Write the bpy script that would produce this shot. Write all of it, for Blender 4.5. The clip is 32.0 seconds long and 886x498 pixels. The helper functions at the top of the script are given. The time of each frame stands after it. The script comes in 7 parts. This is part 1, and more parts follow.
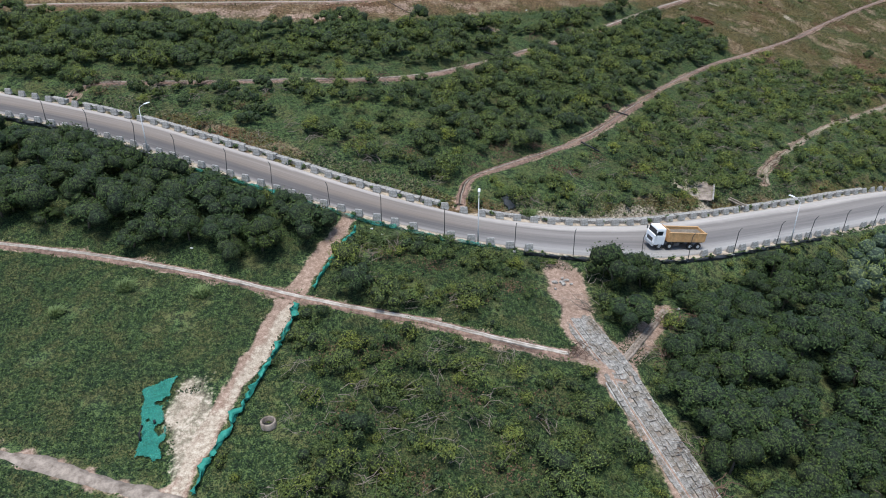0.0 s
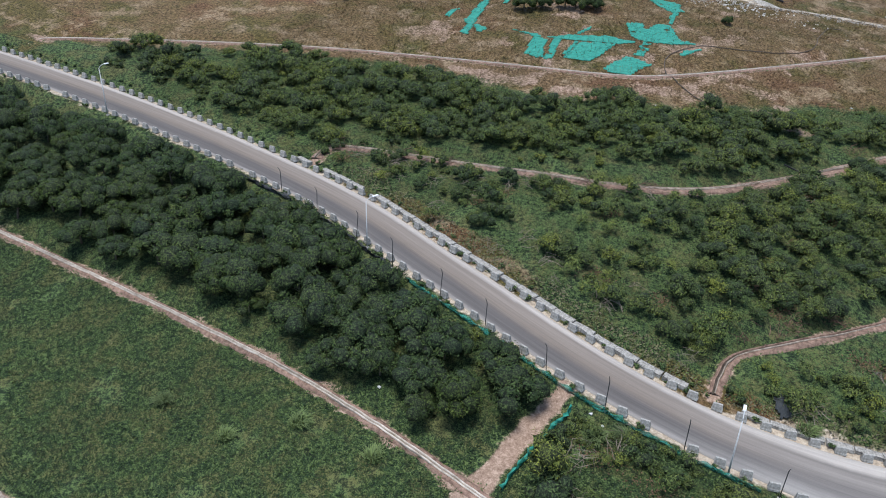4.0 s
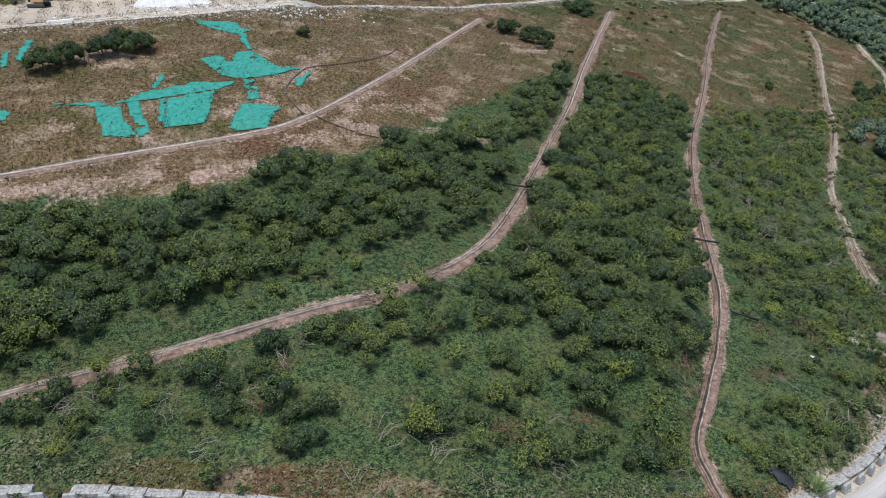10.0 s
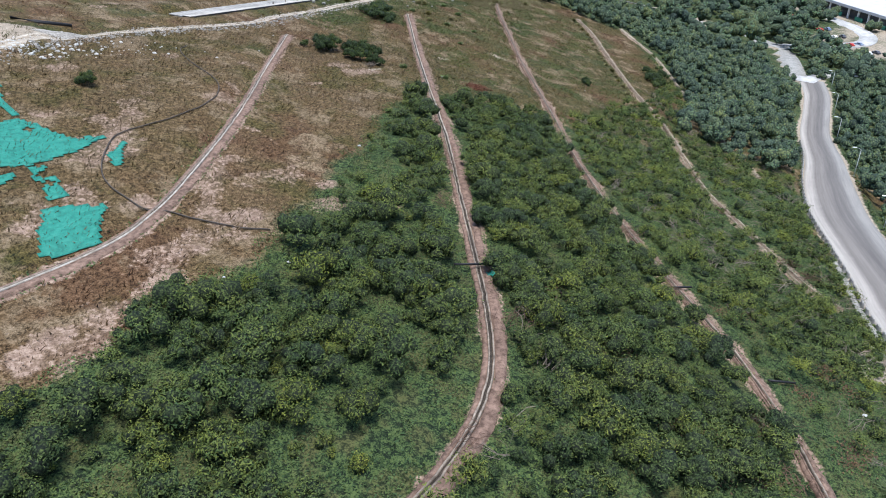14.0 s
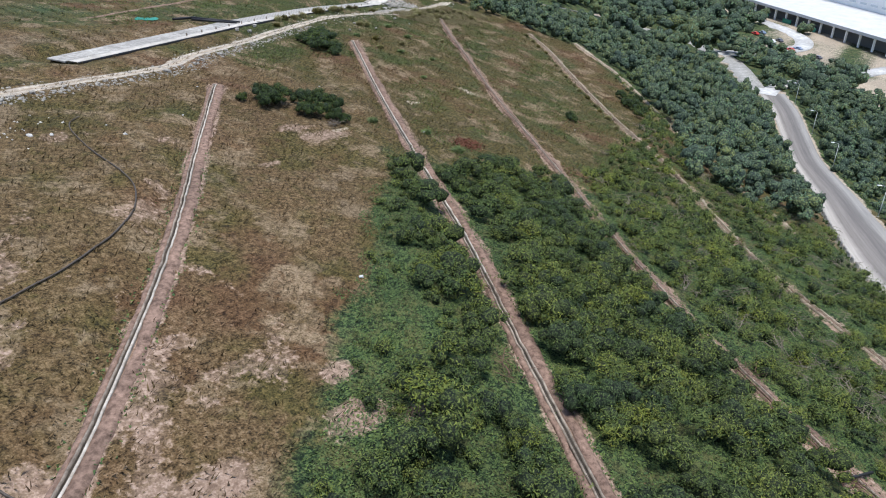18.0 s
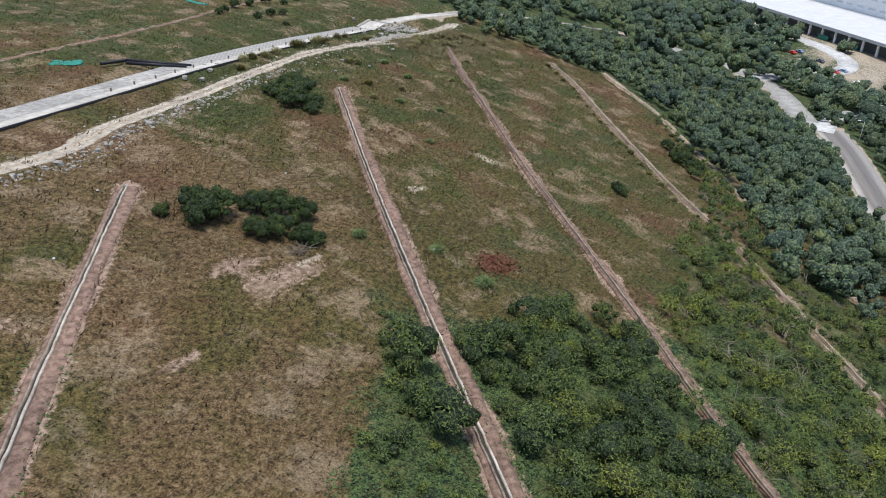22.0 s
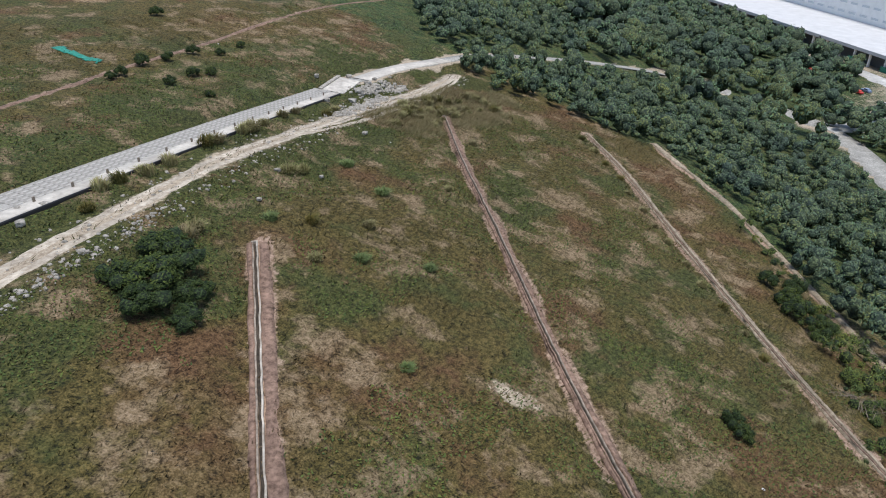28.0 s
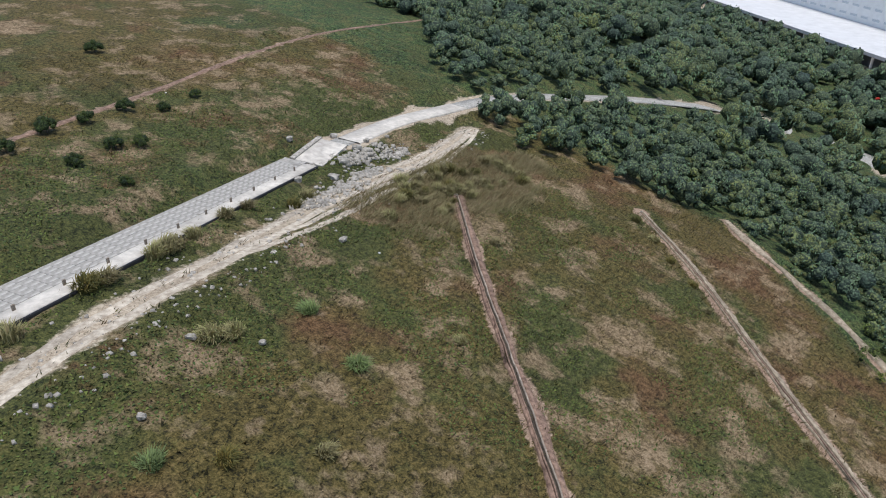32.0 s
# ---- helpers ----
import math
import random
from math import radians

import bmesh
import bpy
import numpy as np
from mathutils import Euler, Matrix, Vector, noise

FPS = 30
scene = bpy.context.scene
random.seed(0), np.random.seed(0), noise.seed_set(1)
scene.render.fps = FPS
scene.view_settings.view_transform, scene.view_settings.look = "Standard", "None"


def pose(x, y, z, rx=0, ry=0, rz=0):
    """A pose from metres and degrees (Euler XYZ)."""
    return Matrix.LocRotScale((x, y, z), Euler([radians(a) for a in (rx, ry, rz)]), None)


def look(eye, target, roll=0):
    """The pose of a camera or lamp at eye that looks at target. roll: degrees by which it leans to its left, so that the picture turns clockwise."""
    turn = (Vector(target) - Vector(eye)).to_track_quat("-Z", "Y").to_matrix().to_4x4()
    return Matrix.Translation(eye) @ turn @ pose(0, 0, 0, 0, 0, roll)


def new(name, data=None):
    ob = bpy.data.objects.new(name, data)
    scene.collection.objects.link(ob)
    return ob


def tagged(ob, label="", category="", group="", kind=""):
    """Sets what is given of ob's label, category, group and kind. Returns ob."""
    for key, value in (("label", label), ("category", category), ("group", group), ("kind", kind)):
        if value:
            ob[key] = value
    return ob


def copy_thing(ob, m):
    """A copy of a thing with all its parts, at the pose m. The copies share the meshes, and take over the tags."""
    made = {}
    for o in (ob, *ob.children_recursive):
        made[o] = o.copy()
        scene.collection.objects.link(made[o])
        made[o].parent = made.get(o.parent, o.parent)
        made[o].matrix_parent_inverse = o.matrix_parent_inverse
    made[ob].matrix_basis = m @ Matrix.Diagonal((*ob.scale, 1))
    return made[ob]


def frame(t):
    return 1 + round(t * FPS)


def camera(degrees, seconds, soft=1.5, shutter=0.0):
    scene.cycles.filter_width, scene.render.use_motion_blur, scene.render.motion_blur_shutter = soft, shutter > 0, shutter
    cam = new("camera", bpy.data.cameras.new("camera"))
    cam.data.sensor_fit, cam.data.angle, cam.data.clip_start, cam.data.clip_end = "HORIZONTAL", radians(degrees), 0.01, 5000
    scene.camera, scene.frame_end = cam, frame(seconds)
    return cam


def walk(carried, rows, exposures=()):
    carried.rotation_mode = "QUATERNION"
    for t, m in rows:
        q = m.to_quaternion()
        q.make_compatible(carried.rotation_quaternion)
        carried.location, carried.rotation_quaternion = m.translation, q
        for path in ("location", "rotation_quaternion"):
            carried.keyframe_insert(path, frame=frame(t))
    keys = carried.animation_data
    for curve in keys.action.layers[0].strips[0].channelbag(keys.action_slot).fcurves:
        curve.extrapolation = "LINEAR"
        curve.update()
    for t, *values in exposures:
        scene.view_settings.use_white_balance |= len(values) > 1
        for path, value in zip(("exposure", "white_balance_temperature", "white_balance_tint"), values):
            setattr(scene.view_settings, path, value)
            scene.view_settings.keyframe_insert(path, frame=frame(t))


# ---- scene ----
cam = camera(63.6, 32.0, 1.0)
METRES, EYE, TILT, LEAN, TURN = 310.0, 60.0, -27.4, 0.3, 0.0
ROWS = [
    (0.0, 0.0, 0.0, 0.0, -0.0, 0.0, -0.0),
    (0.5, -0.0002, 0.0061, 0.0105, 0.94, 0.04, -0.49),
    (1.0, -0.0003, 0.0121, 0.0208, 1.94, 0.08, -1.01),
    (1.5, -0.0006, 0.018, 0.0305, 2.8, 0.1, -1.44),
    (2.0, -0.0007, 0.024, 0.0394, 3.04, 0.09, -1.47),
    (2.5, -0.0013, 0.0316, 0.0453, 3.02, 0.08, -1.38),
    (3.0, -0.004, 0.0409, 0.0501, 5.87, 0.09, -3.3),
    (3.5, -0.0069, 0.0503, 0.0553, 12.84, -0.38, -7.71),
    (4.0, -0.0097, 0.0598, 0.0608, 19.14, -1.24, -11.47),
    (4.5, -0.0171, 0.0689, 0.0655, 19.29, -1.19, -11.73),
    (6.5, -0.0542, 0.1022, 0.0833, 15.92, -0.4, -9.88),
    (7.0, -0.0607, 0.1115, 0.0874, 8.18, 0.65, -4.72),
    (7.5, -0.079, 0.1201, 0.0923, -1.96, 0.68, 0.91),
    (8.0, -0.091, 0.1301, 0.0976, -2.09, 0.6, 0.82),
    (8.5, -0.1022, 0.1411, 0.1033, -2.24, 0.57, 0.83),
    (9.0, -0.1116, 0.1526, 0.1092, -3.61, 0.51, 1.73),
    (9.5, -0.1202, 0.1645, 0.1155, -11.62, -0.25, 6.69),
    (10.0, -0.1292, 0.1768, 0.1224, -21.19, -2.07, 11.95),
    (10.5, -0.1386, 0.1914, 0.1298, -29.54, -4.28, 15.73),
    (11.0, -0.1438, 0.2053, 0.1367, -29.66, -4.34, 15.58),
    (11.5, -0.1465, 0.2177, 0.1432, -33.55, -5.6, 17.25),
    (12.0, -0.1491, 0.2325, 0.1508, -35.08, -6.12, 17.6),
    (12.5, -0.1486, 0.246, 0.1581, -38.27, -7.24, 18.91),
    (13.0, -0.1486, 0.2613, 0.166, -41.38, -8.31, 19.8),
    (13.5, -0.1463, 0.2758, 0.1736, -41.48, -8.34, 19.65),
    (14.0, -0.143, 0.2904, 0.1813, -43.17, -8.96, 20.13),
    (14.5, -0.1386, 0.305, 0.1887, -43.25, -8.95, 19.97),
    (16.5, -0.1125, 0.3612, 0.2178, -51.36, -12.16, 22.24),
    (17.0, -0.103, 0.3732, 0.2239, -51.43, -12.2, 22.18),
    (17.5, -0.0923, 0.3844, 0.2296, -51.47, -12.23, 22.16),
    (18.0, -0.0808, 0.395, 0.2349, -51.52, -12.26, 22.12),
    (18.5, -0.0686, 0.4052, 0.2399, -51.56, -12.3, 22.09),
    (19.0, -0.0558, 0.4152, 0.2447, -51.59, -12.31, 22.08),
    (19.5, -0.0427, 0.4248, 0.2494, -51.61, -12.33, 22.02),
    (20.0, -0.0293, 0.4343, 0.2542, -51.63, -12.36, 21.98),
    (20.5, -0.0157, 0.4437, 0.2589, -51.65, -12.37, 21.95),
    (21.0, -0.0018, 0.4532, 0.2635, -51.67, -12.38, 21.9),
    (21.5, 0.0121, 0.4622, 0.2681, -51.68, -12.4, 21.85),
    (22.0, 0.026, 0.4712, 0.2724, -51.68, -12.41, 21.81),
    (22.5, 0.04, 0.48, 0.2767, -51.68, -12.43, 21.78),
    (23.0, 0.054, 0.4888, 0.2811, -51.68, -12.44, 21.74),
    (23.5, 0.0681, 0.4973, 0.2854, -51.67, -12.47, 21.69),
    (24.0, 0.0821, 0.5059, 0.2895, -51.65, -12.45, 21.67),
    (24.5, 0.096, 0.5141, 0.2936, -51.63, -12.43, 21.64),
    (25.0, 0.1098, 0.5224, 0.2977, -51.61, -12.42, 21.57),
    (25.5, 0.1235, 0.5309, 0.3017, -51.6, -12.4, 21.52),
    (27.5, 0.1776, 0.5642, 0.3169, -51.56, -12.27, 21.4),
    (28.0, 0.1909, 0.5726, 0.3208, -51.57, -12.26, 21.36),
    (28.5, 0.2043, 0.5808, 0.3249, -51.05, -12.09, 21.18),
    (29.0, 0.2178, 0.5895, 0.3286, -50.6, -11.88, 21.01),
    (29.5, 0.2311, 0.5975, 0.3326, -50.35, -11.81, 20.94),
    (30.0, 0.2441, 0.6059, 0.3364, -50.35, -11.82, 20.91),
    (30.5, 0.257, 0.6141, 0.3401, -50.33, -11.8, 20.9),
    (31.0, 0.2698, 0.6222, 0.3437, -50.3, -11.76, 20.91),
    (31.5, 0.2824, 0.6305, 0.3474, -50.31, -11.72, 20.88),
    (32.0, 0.295, 0.6386, 0.3514, -50.29, -11.7, 20.82),
]
walk(cam, [(t, pose(0, 0, EYE, TILT, LEAN, TURN) @ pose(METRES * x, METRES * y, METRES * z, 90 + pitch, roll, yaw)) for t, x, y, z, yaw, pitch, roll in ROWS],
     [(0.0, 0.8, 6200, 10), (9.0, 0.76, 6200, 10), (13.0, 0.94, 6100, 10), (19.0, 0.79, 6350, 10), (25.0, 0.6, 6500, 10), (32.0, 0.54, 6500, 10)])

# ---- light: a bright overcast sky ----
world = bpy.data.worlds.new("overcast_sky")
scene.world = world
world.use_nodes = True
wn = world.node_tree.nodes
sky = wn.new("ShaderNodeTexSky")
sky.sky_type, sky.sun_disc = "NISHITA", False
sky.sun_elevation, sky.sun_rotation = radians(82), radians(201)
sky.air_density, sky.dust_density, sky.ozone_density = 1.2, 1.5, 2.5
wn["Background"].inputs["Strength"].default_value = 0.108
world.node_tree.links.new(sky.outputs["Color"], wn["Background"].inputs["Color"])
sun_data = bpy.data.lights.new("sun", "SUN")
sun_data.energy, sun_data.angle, sun_data.color = 2.5, radians(20), (1.0, 0.98, 0.955)
sun = new("sun", sun_data)
sun.matrix_world = look((0, 0, 200), (10, 26, 0))
scene.view_settings.exposure = 0.75

# ---- plan: curves (x, y, z) along roads and bench drains ----
# upper edge of the haul road, with the road's width
ROAD = [(-205, 137, 40, 8.5), (-148, 134, 34.4, 8.5), (-100, 129, 29.2, 8.5), (-58, 119.5, 24.5, 8), (-33, 108.5, 21.7, 7.6), (-12, 99.6, 18.5, 7.4),
        (1, 96.4, 16.3, 7.6), (9, 96.2, 14.9, 8.4), (18, 97.2, 13.5, 9.7), (25.5, 99.2, 12.4, 10.6), (32, 101.6, 11.5, 11), (46, 109, 9.5, 11), (65, 120.4, 6.5, 11), (77, 126.6, 5.4, 11), (91, 134, 3.5, 11),
        (111, 144, 0.4, 11.5), (133, 152.5, -2, 11), (157, 160, -5.1, 9.6), (186, 171, -8.3, 8.6), (215, 180, -10.5, 8.6), (243, 189, -12.3, 9), (264, 198, -13, 9)]
BENCH_1 = [(-146.5, 139, 35.4), (-145, 143, 36.2), (-131, 148, 36.5), (-108, 157, 36.4), (-84, 165, 36), (-59, 170.5, 35.3), (-41, 172.3, 35.1), (-24, 173.5, 35),
           (-15, 177.5, 35.1), (-4, 186.5, 35.3), (10, 199.5, 35.6), (27, 217.5, 35.6), (46.5, 238, 35.6)]
BENCH_2 = [(-66.5, 125.5, 26.1), (-66.3, 128, 26.7), (-64, 130, 27.1), (-59, 131, 27.2), (-42, 132, 27), (-28, 133, 27), (-18, 133.4, 26.9), (-9, 136, 26.6), (-2, 140, 26.4),
           (5, 146.5, 26.3), (13, 155, 26.2), (26, 169.5, 26.5), (40, 185, 26.9), (59, 208, 27.7), (76, 228, 28), (103, 259, 29.2)]
BENCH_3 = [(2.2, 99.4, 16.2), (2.6, 102, 17.1), (4.1, 105.8, 17.9), (10, 111, 18.2), (18, 118, 18), (27, 127.5, 17.9), (38, 143, 18.4), (51, 160, 19), (66, 177, 19.3), (79, 189.5, 18.9),
           (103, 214, 18.4), (117, 229, 19.1), (138, 250, 20), (155, 267, 20.3), (171, 282, 20.5)]
BENCH_4 = [(60, 124, 9.3), (62, 130, 10), (74, 144, 10), (87, 158, 9.4), (102, 170, 8.7), (124, 188, 8.2), (142, 206, 8.4), (159, 222, 8.8), (176, 238, 9.6), (188, 250, 11), (198, 263, 13)]
BENCH_5 = [(117, 158, 2.6), (141, 180.5, 2.8), (162, 198, 2.5), (185, 216, 2.3), (200, 231, 4), (207, 242, 6.1), (214, 253, 8.2)]
BENCH_LOW = [(-160, 97, 24), (-125, 94, 21.6), (-102, 91.5, 19.6), (-78, 89, 17.5), (-61, 86.5, 16.5), (-46, 83.5, 16.1), (-31, 79.3, 15.6), (-18, 75, 14.8), (-11, 73, 14.4), (-2, 71, 13.7), (6, 68.7, 12.8), (14, 67, 11.8), (20, 66, 10.8)]
PATH_LOW = [(-120, 68, 12), (-80, 62, 10.5), (-44, 54, 9.1), (-38, 52.3, 9), (-33, 50.5, 8.8), (-24, 48, 8.5), (-10, 44, 7.6)]
UPPER_TRACK = [(-80, 224, 46.5), (-50, 223, 46), (-30, 224.5, 45.4), (-14, 229, 44.2), (-3, 235, 43), (9, 241, 41.5), (22, 245.5, 39.8), (45, 250, 36.9), (57, 257, 35.6), (73, 263, 34), (95, 271, 32.4), (115, 278, 30.5), (130, 282, 28.5), (140, 285, 26.8), (152, 289, 24.9), (165, 291.5, 23), (182, 294, 21.2), (196, 297, 20.4)]
FAR_TRACK = [(60, 295, 37.5), (100, 309, 34.5), (128, 321, 32.6), (146, 328, 31.3), (159, 333, 30.5), (175, 339, 30), (195, 345, 29.2), (216, 349, 28), (253, 354, 24)]
FAR_ROAD = [(168, 303, 24.5), (185, 305.5, 23), (204, 305.5, 21), (216, 304.5, 19.8), (233, 302, 16.8), (253, 298, 12.5), (278, 294, 6.6), (309, 287, -1.6), (324, 277, -7), (330, 265, -10.4), (332, 255, -12.7), (327, 235, -15), (312, 222, -15), (290, 211, -14), (264, 198, -13)]
# single heights on open slopes and far ground
SPOTS = [(-18, 56, 11.3), (-29, 62, 10.4), (-64, 73.5, 13.2), (30, 50, 5), (60, 70, 3), (45, 85, 7), (100, 100, -3), (180, 130, -17), (-94, 189, 43), (-40, 202, 42.3), (-6, 212, 41.2),
         (14.5, 213, 37.9), (-45, 178, 36.8), (-9, 193, 37.2), (94, 263, 32.3), (66, 289, 36.5), (156, 330, 30.2), (135, 320, 32), (158, 353, 34), (100, 350, 37), (212, 345, 28), (71, 205.5, 26),
         (67, 211, 26.3), (82, 224, 25.3), (35, 210, 32.3), (20, 184.4, 30.6), (24, 262, 41), (330, 203, -17), (455, 264, -19), (420, 200, -20), (520, 330, -19), (400, 340, 0), (330, 340, 10), (300, 420, 22), (450, 420, 0),
         (260, 240, -6), (235, 262, 2), (240, 225, -7), (-200, 240, 58), (-150, 190, 46), (-60, 300, 56), (0, 350, 50), (-200, 60, 14), (0, 10, 2), (100, 20, -6), (250, 100, -24), (700, 300, -22), (100, 480, 44), (300, 560, 30), (-250, 420, 70), (600, 600, 0)]


def resample(points, step):
    """A smooth curve through the points, cut at even steps; all columns are carried along."""
    p = np.array(points, float)
    q = np.vstack([2 * p[0] - p[1], p, 2 * p[-1] - p[-2]])
    out = []
    for i in range(1, len(q) - 2):
        a, b, c, d = q[i - 1:i + 3]
        u = np.linspace(0, 1, 24, endpoint=False)[:, None]
        out.append(0.5 * (2 * b + (c - a) * u + (2 * a - 5 * b + 4 * c - d) * u ** 2 + (3 * b - a - 3 * c + d) * u ** 3))
    out = np.vstack(out + [p[-1:]])
    run = np.r_[0, np.cumsum(np.linalg.norm(np.diff(out[:, :2], axis=0), axis=1))]
    at = np.linspace(0, run[-1], max(2, int(round(run[-1] / step)) + 1))
    return np.column_stack([np.interp(at, run, out[:, k]) for k in range(out.shape[1])])


def sides(c):
    """Unit directions along a curve and to its left."""
    d = np.gradient(c[:, :2], axis=0)
    d /= np.linalg.norm(d, axis=1)[:, None]
    return d, np.column_stack([-d[:, 1], d[:, 0]])


road_edge = resample(ROAD, 2.0)
_, left = sides(road_edge)
road_mid = road_edge[:, :3].copy()
road_mid[:, :2] -= left * road_edge[:, 3:4] / 2
BENCHES = {"1": BENCH_1, "2": BENCH_2, "3": BENCH_3, "4": BENCH_4, "5": BENCH_5, "low": BENCH_LOW}
lines = {k: resample(v, 2.0) for k, v in BENCHES.items()}
lines["path"] = resample(PATH_LOW, 2.0)
lines["upper"] = resample(UPPER_TRACK, 2.0)
lines["track"] = resample(FAR_TRACK, 2.0)
lines["far"] = resample(FAR_ROAD, 2.0)


def bowl(a, b):
    r2 = ((a[:, None, :] - b[None, :, :]) ** 2).sum(-1) + 1e-9
    return r2 * np.log(r2) / 200


knots = np.vstack([road_mid[::6]] + [c[::6, :3] for c in lines.values()] + [np.array(SPOTS, float)])
kn = len(knots)
flat = np.column_stack([np.ones(kn), knots[:, :2]])
weights = np.linalg.solve(np.block([[bowl(knots[:, :2], knots[:, :2]) + 6 * np.eye(kn), flat], [flat.T, np.zeros((3, 3))]]), np.r_[knots[:, 2], 0, 0, 0])


def nearest(q, c):
    """Distance from points to a curve and the index of its nearest sample."""
    best, idx = np.full(len(q), 1e9), np.zeros(len(q), int)
    b = c[:, :2] - c[0, :2]
    b_low, b2 = (-2 * b.T).astype(np.float32), (b * b).sum(1).astype(np.float32)
    for s in range(0, len(q), 4096):
        a = q[s:s + 4096] - c[0, :2]
        i = (a.astype(np.float32) @ b_low + b2).argmin(1)
        idx[s:s + 4096], best[s:s + 4096] = i, np.linalg.norm(a - b[i], axis=1)
    return best, idx


def smooth(a, b, v):
    u = np.clip((v - a) / (b - a), 0, 1)
    return u * u * (3 - 2 * u)


FLATS = [(road_mid, None, 4.0), (lines["far"], 3.6, 4.0), (lines["upper"], 2.6, 4.0), (lines["track"], 0.8, 3.0), (lines["path"], 0.9, 2.0)] + [(lines[k], 1.3, 2.2) for k in BENCHES]


BANK = [(36, 259, 38.2), (62, 267.2, 36.0), (75, 271.4, 34.9), (87, 275.4, 33.8), (107, 281, 31.9), (126, 286.8, 29.7), (143, 293, 27.1), (158, 298, 25.0)]
bank_mid = resample(BANK, 2.0)
bank_mid[:, :2] += sides(bank_mid)[1] * 3.1
FLATS.append((bank_mid, 3.7, 3.0))
# level working platform at the top of the dry slope
PLATFORM = resample([(-80, 238, 46.4), (-50, 238, 46), (-25, 239, 45.6), (-14, 241, 44.7)], 2.0)
FLATS.append((PLATFORM, 11.0, 5.0))


def ground_height(q):
    """Height of the ground under the points (n, 2)."""
    q = np.atleast_2d(np.asarray(q, float))
    z = np.empty(len(q))
    for s in range(0, len(q), 20000):
        part_q = q[s:s + 20000]
        z[s:s + 20000] = bowl(part_q, knots[:, :2]) @ weights[:kn] + weights[kn] + part_q @ weights[kn + 1:]
    away = np.hypot(q[:, 0] - 120, q[:, 1] - 200)
    z = z + (np.clip(z, -30, 70) - z) * smooth(350, 500, away)
    z = z * (1 - smooth(700, 1500, away)) - 20 * smooth(700, 1500, away)
    for c, half, blend in FLATS:
        near = np.where((q[:, 0] > c[:, 0].min() - 20) & (q[:, 0] < c[:, 0].max() + 20) & (q[:, 1] > c[:, 1].min() - 20) & (q[:, 1] < c[:, 1].max() + 20))[0]
        if len(near):
            d, i = nearest(q[near], c)
            h = road_edge[i, 3] / 2 + 0.9 if half is None else half
            w = 1 - smooth(0, blend, d - h)
            run, slope = sides(c)[0], np.gradient(c[:, 2]) / np.linalg.norm(np.gradient(c[:, :2], axis=0), axis=1)
            ahead = np.clip(((q[near] - c[i, :2]) * run[i]).sum(1), -1.5, 1.5)
            z[near] = z[near] * (1 - w) + (c[i, 2] + slope[i] * ahead - (0.34 if half == 1.3 else 0.12 if half != 3.7 else 0.2)) * w
    return z


# ---- materials ----
def material(name, build, rough=0.9):
    m = bpy.data.materials.new(name)
    m.use_nodes = True
    nt = m.node_tree
    b = nt.nodes["Principled BSDF"]
    b.inputs["Roughness"].default_value = rough
    b.inputs["Specular IOR Level"].default_value = 0.25
    build(nt, b)
    return m


def n_noise(nt, scale, detail=6, rough=0.6, coords="Object", stretch=None):
    tc = nt.nodes.new("ShaderNodeTexCoord") if coords == "Object" else nt.nodes.new("ShaderNodeNewGeometry")
    out = tc.outputs["Object"] if coords == "Object" else tc.outputs["Position"]
    if stretch:
        mp = nt.nodes.new("ShaderNodeMapping")
        mp.inputs["Scale"].default_value = stretch
        nt.links.new(out, mp.inputs["Vector"])
        out = mp.outputs["Vector"]
    n = nt.nodes.new("ShaderNodeTexNoise")
    n.inputs["Scale"].default_value, n.inputs["Detail"].default_value, n.inputs["Roughness"].default_value = scale, detail, rough
    nt.links.new(out, n.inputs["Vector"])
    return n.outputs["Fac"]


def n_ramp(nt, fac, stops):
    r = nt.nodes.new("ShaderNodeValToRGB")
    e = r.color_ramp.elements
    while len(e) < len(stops):
        e.new(0.5)
    for el, (at, col) in zip(e, stops):
        el.position, el.color = at, (*col, 1)
    nt.links.new(fac, r.inputs["Fac"])
    return r.outputs["Color"]


def n_mix(nt, fac, a, b, blend="MIX"):
    m = nt.nodes.new("ShaderNodeMix")
    m.data_type, m.blend_type = "RGBA", blend
    for sock, v in ((m.inputs[0], fac), (m.inputs[6], a), (m.inputs[7], b)):
        if isinstance(v, (int, float)):
            sock.default_value = v
        elif isinstance(v, tuple):
            sock.default_value = (*v, 1)
        else:
            nt.links.new(v, sock)
    return m.outputs[2]


def n_math(nt, op, a, b):
    m = nt.nodes.new("ShaderNodeMath")
    m.operation, m.use_clamp = op, True
    for sock, v in zip(m.inputs, (a, b)):
        if isinstance(v, (int, float)):
            sock.default_value = v
        else:
            nt.links.new(v, sock)
    return m.outputs[0]


def n_attr(nt, name):
    a = nt.nodes.new("ShaderNodeAttribute")
    a.attribute_name = name
    return a.outputs["Fac"]


def n_bump(nt, b, height, strength, distance):
    bp = nt.nodes.new("ShaderNodeBump")
    bp.inputs["Strength"].default_value, bp.inputs["Distance"].default_value = strength, distance
    nt.links.new(height, bp.inputs["Height"])
    nt.links.new(bp.outputs["Normal"], b.inputs["Normal"])


